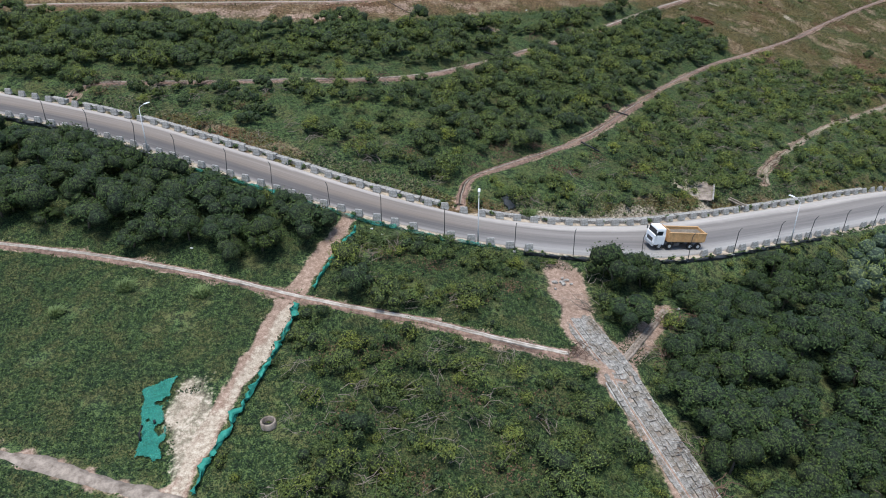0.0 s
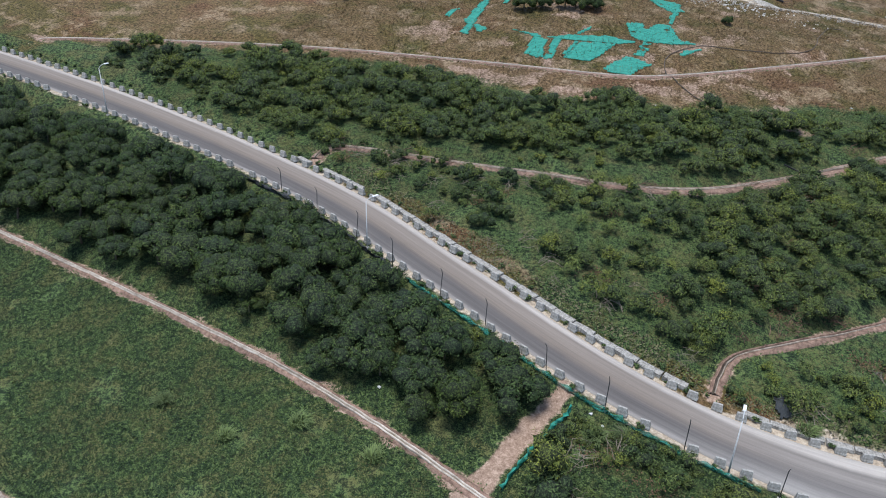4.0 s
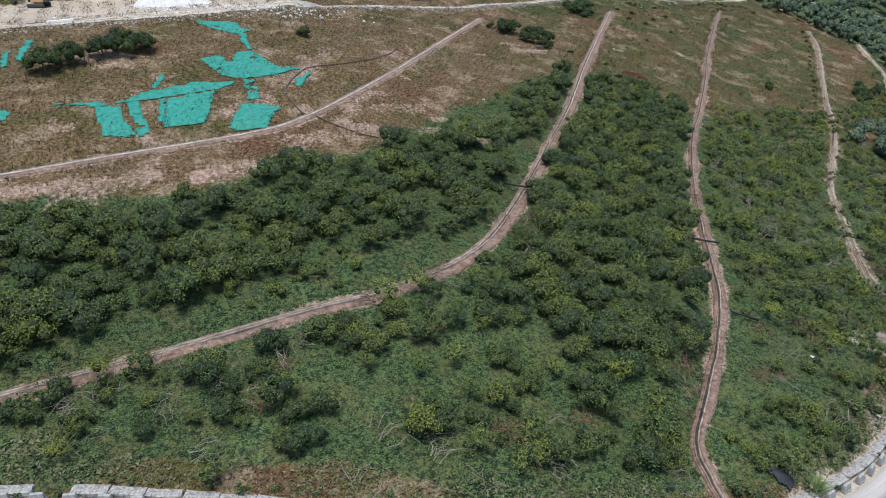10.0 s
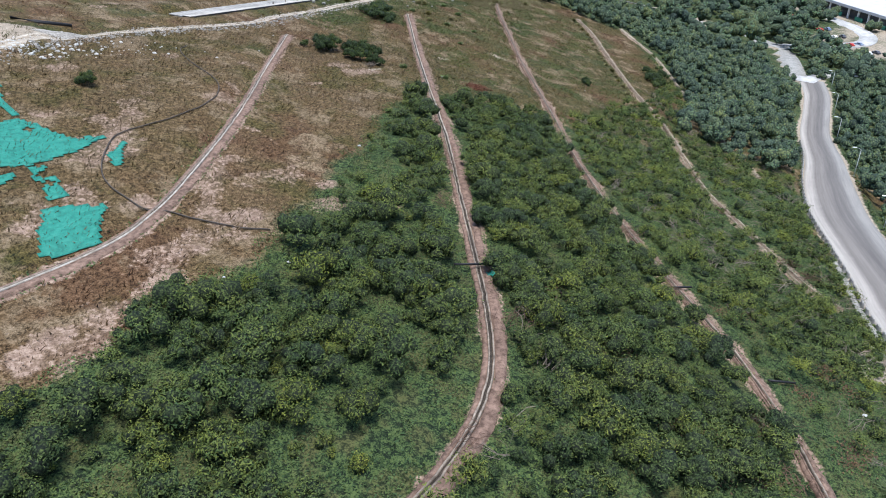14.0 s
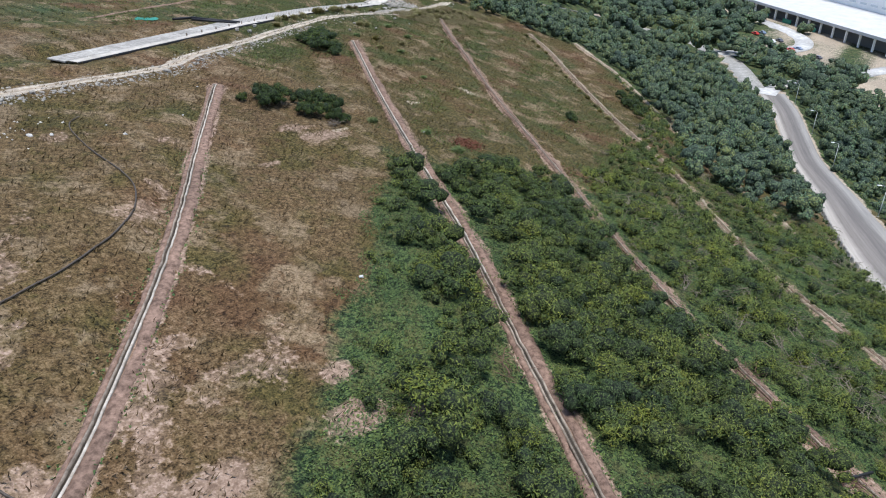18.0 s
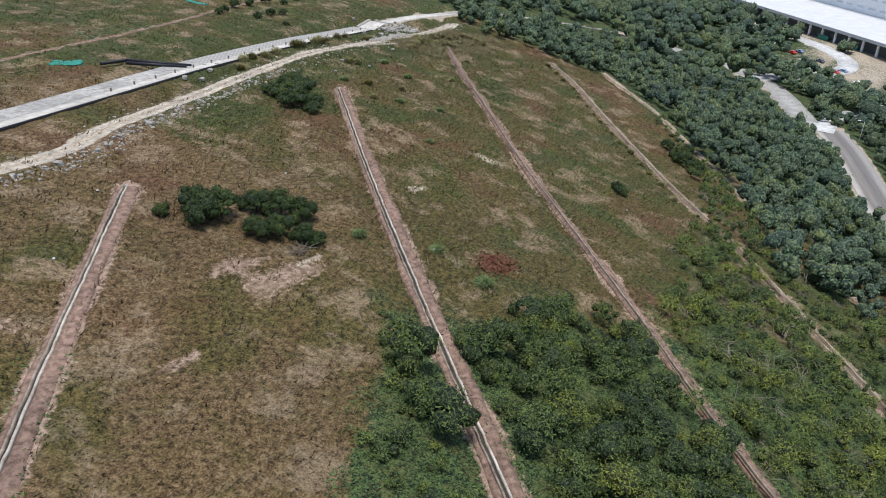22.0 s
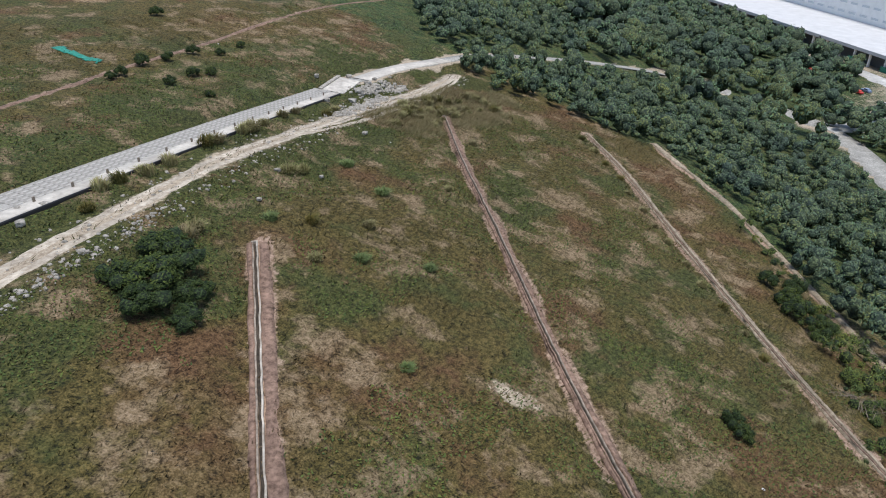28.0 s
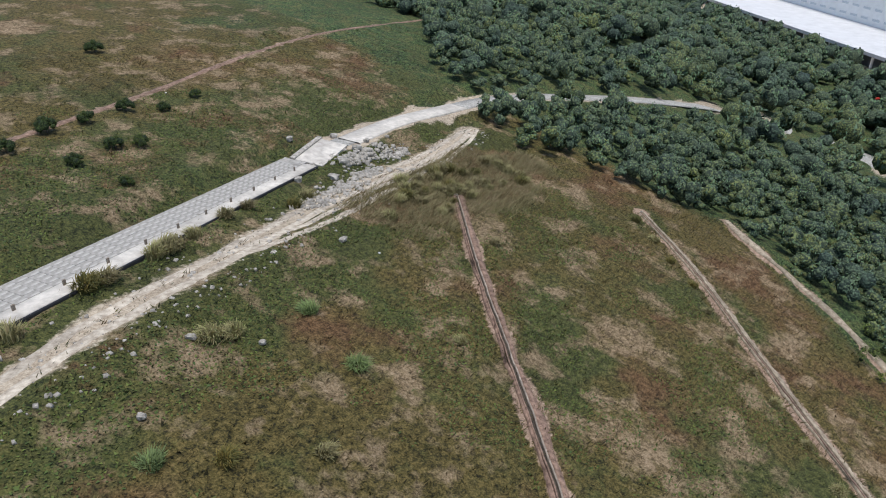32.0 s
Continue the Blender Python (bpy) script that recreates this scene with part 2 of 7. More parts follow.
def earth(nt, b, blade=False):
    """Creeper leaves, dry grass, bare red soil and pale rubble, shared out by the ground's own cover weights."""
    big, mid, fine, tiny = n_noise(nt, 0.05), n_noise(nt, 0.35), n_noise(nt, 1.9, 3, 0.55), n_noise(nt, 6.0, 3, 0.6, stretch=(1, 1, 0.4))
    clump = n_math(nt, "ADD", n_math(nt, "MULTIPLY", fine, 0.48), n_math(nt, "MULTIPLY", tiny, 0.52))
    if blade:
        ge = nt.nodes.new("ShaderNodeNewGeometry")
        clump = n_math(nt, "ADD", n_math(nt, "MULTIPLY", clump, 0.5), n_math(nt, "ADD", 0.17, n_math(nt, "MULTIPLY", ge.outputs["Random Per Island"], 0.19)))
    # low clump ends near black: thatch plus painted shade in hollows between tufts
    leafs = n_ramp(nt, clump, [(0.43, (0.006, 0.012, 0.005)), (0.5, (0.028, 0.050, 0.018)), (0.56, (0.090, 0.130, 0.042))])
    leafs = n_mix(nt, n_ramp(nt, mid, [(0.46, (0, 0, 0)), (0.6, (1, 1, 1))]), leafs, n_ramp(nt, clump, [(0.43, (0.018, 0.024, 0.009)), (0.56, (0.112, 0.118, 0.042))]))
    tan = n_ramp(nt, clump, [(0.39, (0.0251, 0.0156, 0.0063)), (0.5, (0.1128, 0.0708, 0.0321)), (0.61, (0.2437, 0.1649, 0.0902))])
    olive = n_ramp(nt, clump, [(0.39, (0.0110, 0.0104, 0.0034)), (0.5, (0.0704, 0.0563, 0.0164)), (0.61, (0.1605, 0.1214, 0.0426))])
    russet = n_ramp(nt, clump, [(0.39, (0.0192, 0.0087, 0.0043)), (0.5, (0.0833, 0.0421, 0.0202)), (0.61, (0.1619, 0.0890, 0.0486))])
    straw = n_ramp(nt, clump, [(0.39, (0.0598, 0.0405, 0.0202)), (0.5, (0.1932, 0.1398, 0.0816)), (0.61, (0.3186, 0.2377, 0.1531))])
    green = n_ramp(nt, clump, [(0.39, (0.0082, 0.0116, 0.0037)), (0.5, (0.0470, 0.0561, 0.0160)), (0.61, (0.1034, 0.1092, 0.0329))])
    patch, rust, band, tuft = n_noise(nt, 0.075, 3, 0.55), n_noise(nt, 0.05, 4, 0.6), n_noise(nt, 0.16, 4, 0.6), n_noise(nt, 0.55, 5, 0.65)
    lush = n_math(nt, "ADD", n_attr(nt, "lush"), n_math(nt, "MULTIPLY", n_math(nt, "SUBTRACT", patch, 0.5), 2.8))
    lush = n_math(nt, "ADD", lush, n_math(nt, "MULTIPLY", n_math(nt, "SUBTRACT", tuft, 0.5), 1.6))
    dry = n_mix(nt, n_ramp(nt, lush, [(0.22, (0, 0, 0)), (0.55, (1, 1, 1))]), tan, olive)
    dry = n_mix(nt, n_ramp(nt, lush, [(0.68, (0, 0, 0)), (1.0, (0.9, 0.9, 0.9))]), dry, green)
    rust = n_math(nt, "ADD", rust, n_math(nt, "MULTIPLY", n_math(nt, "SUBTRACT", tuft, 0.5), 0.45))
    dry = n_mix(nt, n_ramp(nt, rust, [(0.55, (0, 0, 0)), (0.66, (0.8, 0.8, 0.8))]), dry, russet)
    band = n_math(nt, "ADD", n_math(nt, "MULTIPLY", band, 0.7), n_math(nt, "MULTIPLY", tuft, 0.3))
    dry = n_mix(nt, n_ramp(nt, band, [(0.515, (0, 0, 0)), (0.60, (0.9, 0.9, 0.9))]), dry, straw)
    soil = n_ramp(nt, clump, [(0.36, (0.15, 0.098, 0.068)), (0.5, (0.245, 0.170, 0.124)), (0.64, (0.37, 0.272, 0.205))])
    pale = n_ramp(nt, clump, [(0.36, (0.20, 0.155, 0.11)), (0.5, (0.33, 0.272, 0.202)), (0.64, (0.47, 0.405, 0.315))])
    def edge(name, blur=0.55):
        w = n_math(nt, "ADD", n_attr(nt, name), n_math(nt, "MULTIPLY", n_math(nt, "SUBTRACT", mid, 0.5), blur))
        w = n_math(nt, "ADD", w, n_math(nt, "MULTIPLY", n_math(nt, "SUBTRACT", fine, 0.5), blur))
        return n_ramp(nt, w, [(0.36, (0, 0, 0)), (0.6, (1, 1, 1))])
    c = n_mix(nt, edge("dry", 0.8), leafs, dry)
    worn, stony = edge("soil", 1.1), edge("pale", 0.9)
    c = n_mix(nt, worn, c, soil)
    c = n_mix(nt, stony, c, pale)
    c = n_mix(nt, 0.5, c, n_ramp(nt, big, [(0.35, (0.68, 0.68, 0.68)), (0.65, (1.22, 1.22, 1.22))]), "MULTIPLY")
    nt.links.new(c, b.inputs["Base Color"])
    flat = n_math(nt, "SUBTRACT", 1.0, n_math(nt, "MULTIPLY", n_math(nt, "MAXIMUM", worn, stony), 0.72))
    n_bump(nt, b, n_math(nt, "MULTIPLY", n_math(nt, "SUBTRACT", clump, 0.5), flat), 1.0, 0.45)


def simple(lo, hi, scale=3.0, bump=0.03, extra=None):
    def build(nt, b):
        f, g = n_noise(nt, scale, 8, 0.7), n_noise(nt, scale * 0.13, 4)
        c = n_ramp(nt, f, [(0.36, lo), (0.64, hi)])
        c = n_mix(nt, 0.55, c, n_ramp(nt, g, [(0.38, (0.6, 0.6, 0.6)), (0.62, (1.15, 1.15, 1.15))]), "MULTIPLY")
        nt.links.new(c, b.inputs["Base Color"])
        n_bump(nt, b, f, 0.6, bump)
    return build


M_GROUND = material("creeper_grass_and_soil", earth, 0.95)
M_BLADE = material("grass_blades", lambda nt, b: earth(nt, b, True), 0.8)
M_CONC = material("weathered_concrete", simple((0.19, 0.18, 0.16), (0.44, 0.43, 0.395)))


# ---- the ground: one sheet out to the horizon ----
def axis(lo, hi, step, end_lo, end_hi):
    a = list(np.arange(lo, hi + step, step))
    s, v = step, a[-1]
    while v < end_hi:
        s *= 1.18
        v += s
        a.append(v)
    s, v, head = step, a[0], []
    while v > end_lo:
        s *= 1.18
        v -= s
        head.append(v)
    return np.array(head[::-1] + a)


gx, gy = axis(-110, 235, 1.25, -3000, 4000), axis(44, 352, 1.25, -3000, 4000)
GX, GY = np.meshgrid(gx, gy)
gq = np.column_stack([GX.ravel(), GY.ravel()])
gz = ground_height(gq)


def fractal(q, size, seed, octaves=4):
    """Smooth value noise, about -1 to 1, over points (n, 2)."""
    rs = np.random.RandomState(seed)
    table = rs.rand(256, 256) * 2 - 1
    total, amp, norm = np.zeros(len(q)), 1.0, 0.0
    for o in range(octaves):
        p = q / size + 37.7 * o
        i = np.floor(p).astype(int)
        f = p - i
        f = f * f * (3 - 2 * f)
        a = table[i[:, 0] % 256, i[:, 1] % 256]
        b = table[(i[:, 0] + 1) % 256, i[:, 1] % 256]
        c = table[i[:, 0] % 256, (i[:, 1] + 1) % 256]
        d = table[(i[:, 0] + 1) % 256, (i[:, 1] + 1) % 256]
        total += amp * (a + (b - a) * f[:, 0] + (c - a) * f[:, 1] + (a - b - c + d) * f[:, 0] * f[:, 1])
        norm += amp
        amp, size = amp * 0.5, size * 0.5
    return total / norm * 1.6


def sheet(name, verts, faces, mat, attrs=None, smooth_faces=True):
    me = bpy.data.meshes.new(name)
    me.vertices.add(len(verts))
    me.vertices.foreach_set("co", np.asarray(verts, np.float32).ravel())
    f = np.asarray(faces, np.int32)
    k = f.shape[1]
    me.loops.add(f.size)
    me.loops.foreach_set("vertex_index", f.ravel())
    me.polygons.add(len(f))
    me.polygons.foreach_set("loop_start", np.arange(0, f.size, k, dtype=np.int32))
    me.update(calc_edges=True)
    me.validate()
    for key, v in (attrs or {}).items():
        me.attributes.new(key, "FLOAT", "POINT").data.foreach_set("value", np.asarray(v, np.float32))
    if smooth_faces:
        me.polygons.foreach_set("use_smooth", np.ones(len(me.polygons), bool))
    me.materials.append(mat)
    return me


def cover(q):
    """Ground cover weights 0..1: dry grass, bare soil, pale rubble."""
    n1, n2 = fractal(q, 18, 3), fractal(q, 5, 4)
    x, y = q[:, 0], q[:, 1]
    along = x + y
    d1, i1 = nearest(q, lines["1"])
    d2, i2 = nearest(q, lines["2"])
    north2 = (y > np.interp(x, lines["2"][:, 0], lines["2"][:, 1]))
    dry = smooth(250, 285, along + 14 * n1) * (x > 0)
    s1 = np.where(y > np.interp(x, lines["1"][:, 0], lines["1"][:, 1]), d1, -d1)
    up = (north2 | (x < -66)) & (x < 62) & (y > 120)
    band = np.interp(x, [-130, -91, -60, -35, -17, 2, 35, 55], [3, 4, 9, 13, 10, 15, 20, 25])
    dry = np.where(up, np.maximum(dry * (x > 20), smooth(-3, 3, s1 + band + 3 * n1)), dry)
    dr, ir = nearest(q, road_mid)
    uphill = ((q - road_mid[ir, :2]) * sides(road_mid)[1][ir]).sum(1) > 0
    verge = dr - road_edge[ir, 3] / 2
    dry = np.maximum(dry, uphill * (x > -60) * (x < 100) * (1 - smooth(1.5, 5.0, verge + 4 * n1)) * 0.8)
    du, iu = nearest(q, lines["upper"])
    north_u = y > np.interp(x, lines["upper"][:, 0], lines["upper"][:, 1])
    dry = np.where(north_u, 0.75 + 0.35 * n1, dry)
    forest = np.maximum(smooth(0, 15, (x - 203) * 0.6 + (255 - y) * 0.5), smooth(200, 225, x) * (y > 230))
    dry = dry * (1 - forest * (along > 300))
    soil = np.zeros(len(q))
    for k in BENCHES:
        d, i = nearest(q, lines[k])
        below = ((q - lines[k][i, :2]) * sides(lines[k])[1][i]).sum(1) < 0
        wide = np.where(below, {"1": 1.5, "2": 1.6, "3": 1.05, "4": 0.8, "5": 0.5, "low": 0.8}[k], 0.8)
        soil = np.maximum(soil, (1 - smooth(-0.5, 0.9, d - wide + 0.5 * n2)) * 0.9)
    for k, w in (("track", 1.2), ("path", 1.3)):
        d, i = nearest(q, lines[k])
        soil = np.maximum(soil, 1 - smooth(0.4, w, d))
    g = to_line(q, [(-13.2, 91.5), (-16.3, 83), (-18.9, 75), (-20.7, 68), (-22.9, 61), (-25.5, 49)])
    soil = np.maximum(soil, 1 - smooth(0.5, 1.6, g + 0.5 * n2))
    soil = np.maximum(soil, 1 - smooth(1.4, 2.9, to_line(q, [(16, 74), (19, 66), (23, 55), (27.5, 42), (31, 30)]) + 0.6 * n2))
    soil = np.maximum(soil, 1 - smooth(0.7, 1.9, to_line(q, [(28.5, 78.5), (20, 66.5)]) + 0.5 * n2))
    for cx, cy, ax, ay in [(16, 80, 3.4, 5), (47, 215.5, 5, 2.2), (45.5, 219, 4, 1.4), (32, 210, 2.5, 1.2), (71, 206, 2.4, 1.6), (-8, 173, 4, 2), (5, 171, 3, 2), (-52, 165.3, 3.6, 1.7), (-46, 165.6, 1.8, 1.5), (-39.5, 165, 1.6, 2), (-31, 164, 1.8, 2.2), (-34, 162.6, 2, 1.4), (-57, 165.6, 1.6, 1.2), (8, 176, 2.4, 1.6), (10, 168.6, 3.2, 1.4)]:
        soil = np.maximum(soil, (1 - smooth(0.6, 1.4, np.hypot((x - cx) / ax, (y - cy) / ay) + 0.35 * n2)) * (0.55 if cy > 150 else 1))
    below1 = north2 & (d1 > 1.5) & (d1 < 13) & (x > -75) & (x < 10)
    soil = np.maximum(soil, below1 * smooth(0.0, 0.5, n2 - 0.05) * 0.44)
    soil = np.maximum(soil, ((s1 > 1) & (s1 < 40) & (x > -75) & (x < 30)) * smooth(0.25, 0.75, n2 - 0.05) * 0.45)
    m = 0.75 * (x - 40) - 0.66 * (y - 185)
    lush = np.interp(m, [-30, -12, 0, 4, 20, 26, 60, 75], [0.22, 0.3, 0.42, 0.58, 0.58, 0.72, 0.72, 0.52]) * (x > -30)
    lush = np.where(up & (s1 > 0), 0.3, lush)
    lush = np.maximum(lush, 0.95 * (1 - smooth(8, 20, du)) * (x > 62) * ~north_u)
    lush = np.where(north_u, 0.6 + 0.45 * fractal(q, 30, 12) + 0.6 * (1 - smooth(22, 36, du)) * (x > 80), lush)
    lush = np.where(np.hypot((x - 174) / 24, (y - 284) / 8) < 1, 0.05, lush)
    lush = np.maximum(lush, 1.15 * (1 - smooth(0.6, 1.3, np.hypot((x - 89) / 12, (y - 257) / 9) + 0.3 * n2)))
    lush = np.where((dr < 25) & uphill & (x < 100), 0.55, lush)
    pale = (1 - smooth(1.3, np.where(x > 110, 3.3, 2.5), du + 0.5 * n2)) * 0.62
    side = verge
    pale = np.maximum(pale, (1 - smooth(0.3, 1.5, side + 0.5 * n2)) * 0.75)
    pale = np.maximum(pale, (1 - smooth(2.4, 4.6, side + 1.5 * n2)) * 0.6 * uphill * (x > 8) * (x < 46))
    df, jf = nearest(q, lines["far"])
    pale = np.maximum(pale, (1 - smooth(3.0, 4.6, df + 1.2 * n2)) * 0.8)
    for cx, cy, ax, ay in [(-26.2, 58.6, 2.8, 4.4), (-25.7, 53.0, 2.1, 3.8), (82, 224, 3.2, 0.9), (106, 227, 1.4, 2.2), (43.5, 115, 3.3, 3.0), (52, 216.5, 1.8, 0.8), (160, 290, 4, 1.5)]:
        pale = np.maximum(pale, (1 - smooth(0.5, 1.4, np.hypot((x - cx) / ax, (y - cy) / ay) + 0.6 * n2)) * (0.6 if cy > 150 else 0.52 if cy < 70 else 0.9))
    pale = np.maximum(pale, (1 - smooth(0.3, 1.5, to_line(q, [(-18.5, 73), (-20, 68), (-22.5, 61), (-25.5, 49)]) + 0.5 * n2)) * 0.6)
    dp = nearest(q, PLATFORM)[0]
    pale = np.maximum(pale, (1 - smooth(11.5, 14.5, dp + 1.5 * n2)) * (0.8 + 0.25 * n2))
    facade = (x - 385) * 0.75 - (y - 165) * 0.66
    yard = (x > 268) & (y < 240) & (facade > -70) & (facade < 60) | (facade > -24) & (facade < 60) & (y < 420) & (x < 640)
    pale = np.maximum(pale, yard * (0.55 + 0.4 * n1))
    return dry, soil, pale, np.clip(lush, 0, 1.15)


def to_line(q, pts):
    """Distance to an open polyline."""
    best = np.full(len(q), 1e9)
    for a, b in zip(pts, pts[1:]):
        a, b = np.array(a, float), np.array(b, float)
        t = np.clip(((q - a) @ (b - a)) / ((b - a) @ (b - a)), 0, 1)
        best = np.minimum(best, np.linalg.norm(q - a - t[:, None] * (b - a), axis=1))
    return best


dry, soil, pale, lush = cover(gq)
gz = gz + (0.16 * fractal(gq, 7, 8) + 0.10 * fractal(gq, 2.6, 9, 2)) * (1 - np.clip(soil + pale, 0, 1)) * (1 - smooth(400, 600, np.hypot(gq[:, 0] - 120, gq[:, 1] - 200)))
nx, ny = len(gx), len(gy)
idx = np.arange(nx * ny).reshape(ny, nx)
quads = np.column_stack([idx[:-1, :-1].ravel(), idx[:-1, 1:].ravel(), idx[1:, 1:].ravel(), idx[1:, :-1].ravel()])
ground = tagged(new("ground", sheet("ground", np.column_stack([gq, gz]), quads, M_GROUND, {"dry": dry, "soil": soil, "pale": pale, "lush": lush})),
                "terraced hillside of creepers, dry grass and bare soil", "hillside", kind="structure")


# ---- roads ----
def ribbon(c, offsets, lift, closed_sides=0.25):
    """A strip that follows a curve: offsets to the left (m) and lifts, with a skirt down both sides."""
    _, left = sides(c)
    offs = [offsets[0]] + list(offsets) + [offsets[-1]]
    lifts = [lift[0] - closed_sides] + list(lift) + [lift[-1] - closed_sides]
    rows = [np.column_stack([c[:, :2] + left * np.asarray(o).reshape(-1, 1), c[:, 2] + l]) for o, l in zip(offs, lifts)]
    n, k = len(c), len(rows)
    v = np.stack(rows, 1).reshape(-1, 3)
    i = np.arange(n * k).reshape(n, k)
    f = np.column_stack([i[:-1, :-1].ravel(), i[1:, :-1].ravel(), i[1:, 1:].ravel(), i[:-1, 1:].ravel()])
    return v, f[:, ::-1]


def road_paint(nt, b):
    """Worn asphalt with pale dusty edges; tyre streaks run along the lane."""
    u = n_attr(nt, "across")
    cx = nt.nodes.new("ShaderNodeCombineXYZ")
    nt.links.new(n_attr(nt, "run"), cx.inputs[0])
    nt.links.new(n_attr(nt, "lane"), cx.inputs[1])
    st = nt.nodes.new("ShaderNodeTexNoise")
    st.inputs["Scale"].default_value, st.inputs["Detail"].default_value, st.inputs["Roughness"].default_value = 1.0, 6, 0.7
    nt.links.new(cx.outputs[0], st.inputs["Vector"])
    streak, fine, blot = st.outputs["Fac"], n_noise(nt, 9, 8, 0.75), n_noise(nt, 0.5, 5, 0.6)
    v = n_math(nt, "ADD", u, n_math(nt, "MULTIPLY", n_math(nt, "SUBTRACT", blot, 0.5), 0.10))
    west = n_ramp(nt, v, [(0.0, (0.30, 0.28, 0.255)), (0.05, (0.22, 0.205, 0.19)), (0.10, (0.112, 0.103, 0.097)), (0.34, (0.096, 0.088, 0.083)), (0.5, (0.165, 0.138, 0.115)), (0.7, (0.200, 0.171, 0.146)), (0.84, (0.18, 0.155, 0.134)), (0.90, (0.33, 0.30, 0.27)), (1.0, (0.44, 0.405, 0.365))])
    east = n_ramp(nt, v, [(0.0, (0.27, 0.257, 0.238)), (0.16, (0.27, 0.257, 0.238)), (0.28, (0.165, 0.154, 0.144)), (0.45, (0.145, 0.133, 0.124)), (0.62, (0.21, 0.192, 0.174)), (0.76, (0.178, 0.162, 0.147)), (0.85, (0.34, 0.313, 0.282)), (1.0, (0.43, 0.40, 0.36))])
    c = n_mix(nt, n_attr(nt, "east"), west, east)
    c = n_mix(nt, 0.55, c, n_ramp(nt, streak, [(0.36, (0.68, 0.67, 0.66)), (0.64, (1.22, 1.20, 1.17))]), "MULTIPLY")
    c = n_mix(nt, 0.5, c, n_ramp(nt, fine, [(0.3, (0.75, 0.75, 0.75)), (0.7, (1.15, 1.15, 1.15))]), "MULTIPLY")
    nt.links.new(c, b.inputs["Base Color"])
    n_bump(nt, b, fine, 0.3, 0.01)


M_ROAD = material("dusty_asphalt", road_paint, 0.92)
half = road_edge[:, 3] / 2
fr = np.linspace(-1, 1, 13)
v, f = ribbon(road_mid, [half * u for u in fr], [0.04 * (1 - u * u) for u in fr])
across = np.tile(np.r_[0, (fr + 1) / 2, 1], len(road_mid))
road = tagged(new("road", sheet("road", v, f, M_ROAD, {"across": across, "run": np.repeat(np.arange(len(road_mid)) * 2.0 * 0.05, 15), "lane": np.tile(np.r_[0, (fr + 1) / 2, 1] * 16, len(road_mid)), "east": np.repeat(smooth(-8, 18, road_mid[:, 0]), 15)})), "grey asphalt haul road with pale dusty edges", "road", kind="structure")
wide = np.interp(lines["far"][:, 0], [168, 215, 260, 295, 330], [1.9, 2.4, 3.4, 5.0, 4.2])
v, f = ribbon(lines["far"], [-wide, 0 * wide, wide], [0, 0.05, 0])
tagged(new("road_far", sheet("road_far", v, f, M_CONC)), "pale concrete road winding down through the woods", "road", kind="structure")


# ---- helpers for things ----
def gsample(q):
    """Height of the built ground sheet under the points."""
    q = np.atleast_2d(np.asarray(q, float))
    i = np.clip(np.searchsorted(gx, q[:, 0]) - 1, 0, nx - 2)
    j = np.clip(np.searchsorted(gy, q[:, 1]) - 1, 0, ny - 2)
    u, v = (q[:, 0] - gx[i]) / (gx[i + 1] - gx[i]), (q[:, 1] - gy[j]) / (gy[j + 1] - gy[j])
    Z = gz.reshape(ny, nx)
    return Z[j, i] * (1 - u) * (1 - v) + Z[j, i + 1] * u * (1 - v) + Z[j + 1, i] * (1 - u) * v + Z[j + 1, i + 1] * u * v


def at_ground(x, y, lift=0.0):
    return Vector((x, y, float(gsample([(x, y)])[0]) + lift))


def part(name, me, parent, label=""):
    ob = new(name, me)
    ob.parent = parent
    if label:
        ob["label"] = label
    return ob


def bm_mesh(name, bm, mat, shade=False):
    me = bpy.data.meshes.new(name)
    bm.to_mesh(me)
    bm.free()
    me.materials.append(mat)
    if shade:
        me.polygons.foreach_set("use_smooth", np.ones(len(me.polygons), bool))
    return me


def add_box(bm, centre, size, bevel=0.0, top=(1, 1), rot=None):
    """A box, its top face scaled by top, with bevelled edges."""
    r = bmesh.ops.create_cube(bm, size=1)
    vs = r["verts"]
    for v in vs:
        k = top if v.co.z > 0 else (1, 1)
        v.co = Vector((v.co.x * size[0] * k[0], v.co.y * size[1] * k[1], v.co.z * size[2]))
    if bevel:
        es = list({e for v in vs for e in v.link_edges})
        made = bmesh.ops.bevel(bm, geom=es, offset=bevel, segments=2, profile=0.6, affect="EDGES")
        vs = list({v for f in made["faces"] for v in f.verts} | {v for v in vs if v.is_valid})
    m = Matrix.Translation(centre) @ (rot or Matrix.Identity(4))
    for v in vs:
        v.co = m @ v.co
    return vs


def add_tube(bm, points, radius, n=8, caps=True):
    """A round bar along points; radius is one number or one for each point."""
    pts = [Vector(p) for p in points]
    rad = radius if isinstance(radius, (list, tuple)) else [radius] * len(pts)
    rings = []
    for i, p in enumerate(pts):
        d = (pts[min(i + 1, len(pts) - 1)] - pts[max(i - 1, 0)]).normalized()
        a = d.orthogonal().normalized() if abs(d.z) < 0.95 else Vector((1, 0, 0))
        a = (a - d * a.dot(d)).normalized()
        b = d.cross(a)
        rings.append([bm.verts.new(p + (a * math.cos(2 * math.pi * k / n) + b * math.sin(2 * math.pi * k / n)) * rad[i]) for k in range(n)])
    for r, s in zip(rings, rings[1:]):
        for k in range(n):
            bm.faces.new((r[k], r[(k + 1) % n], s[(k + 1) % n], s[k]))
    if caps:
        bm.faces.new(rings[0][::-1])
        bm.faces.new(rings[-1])


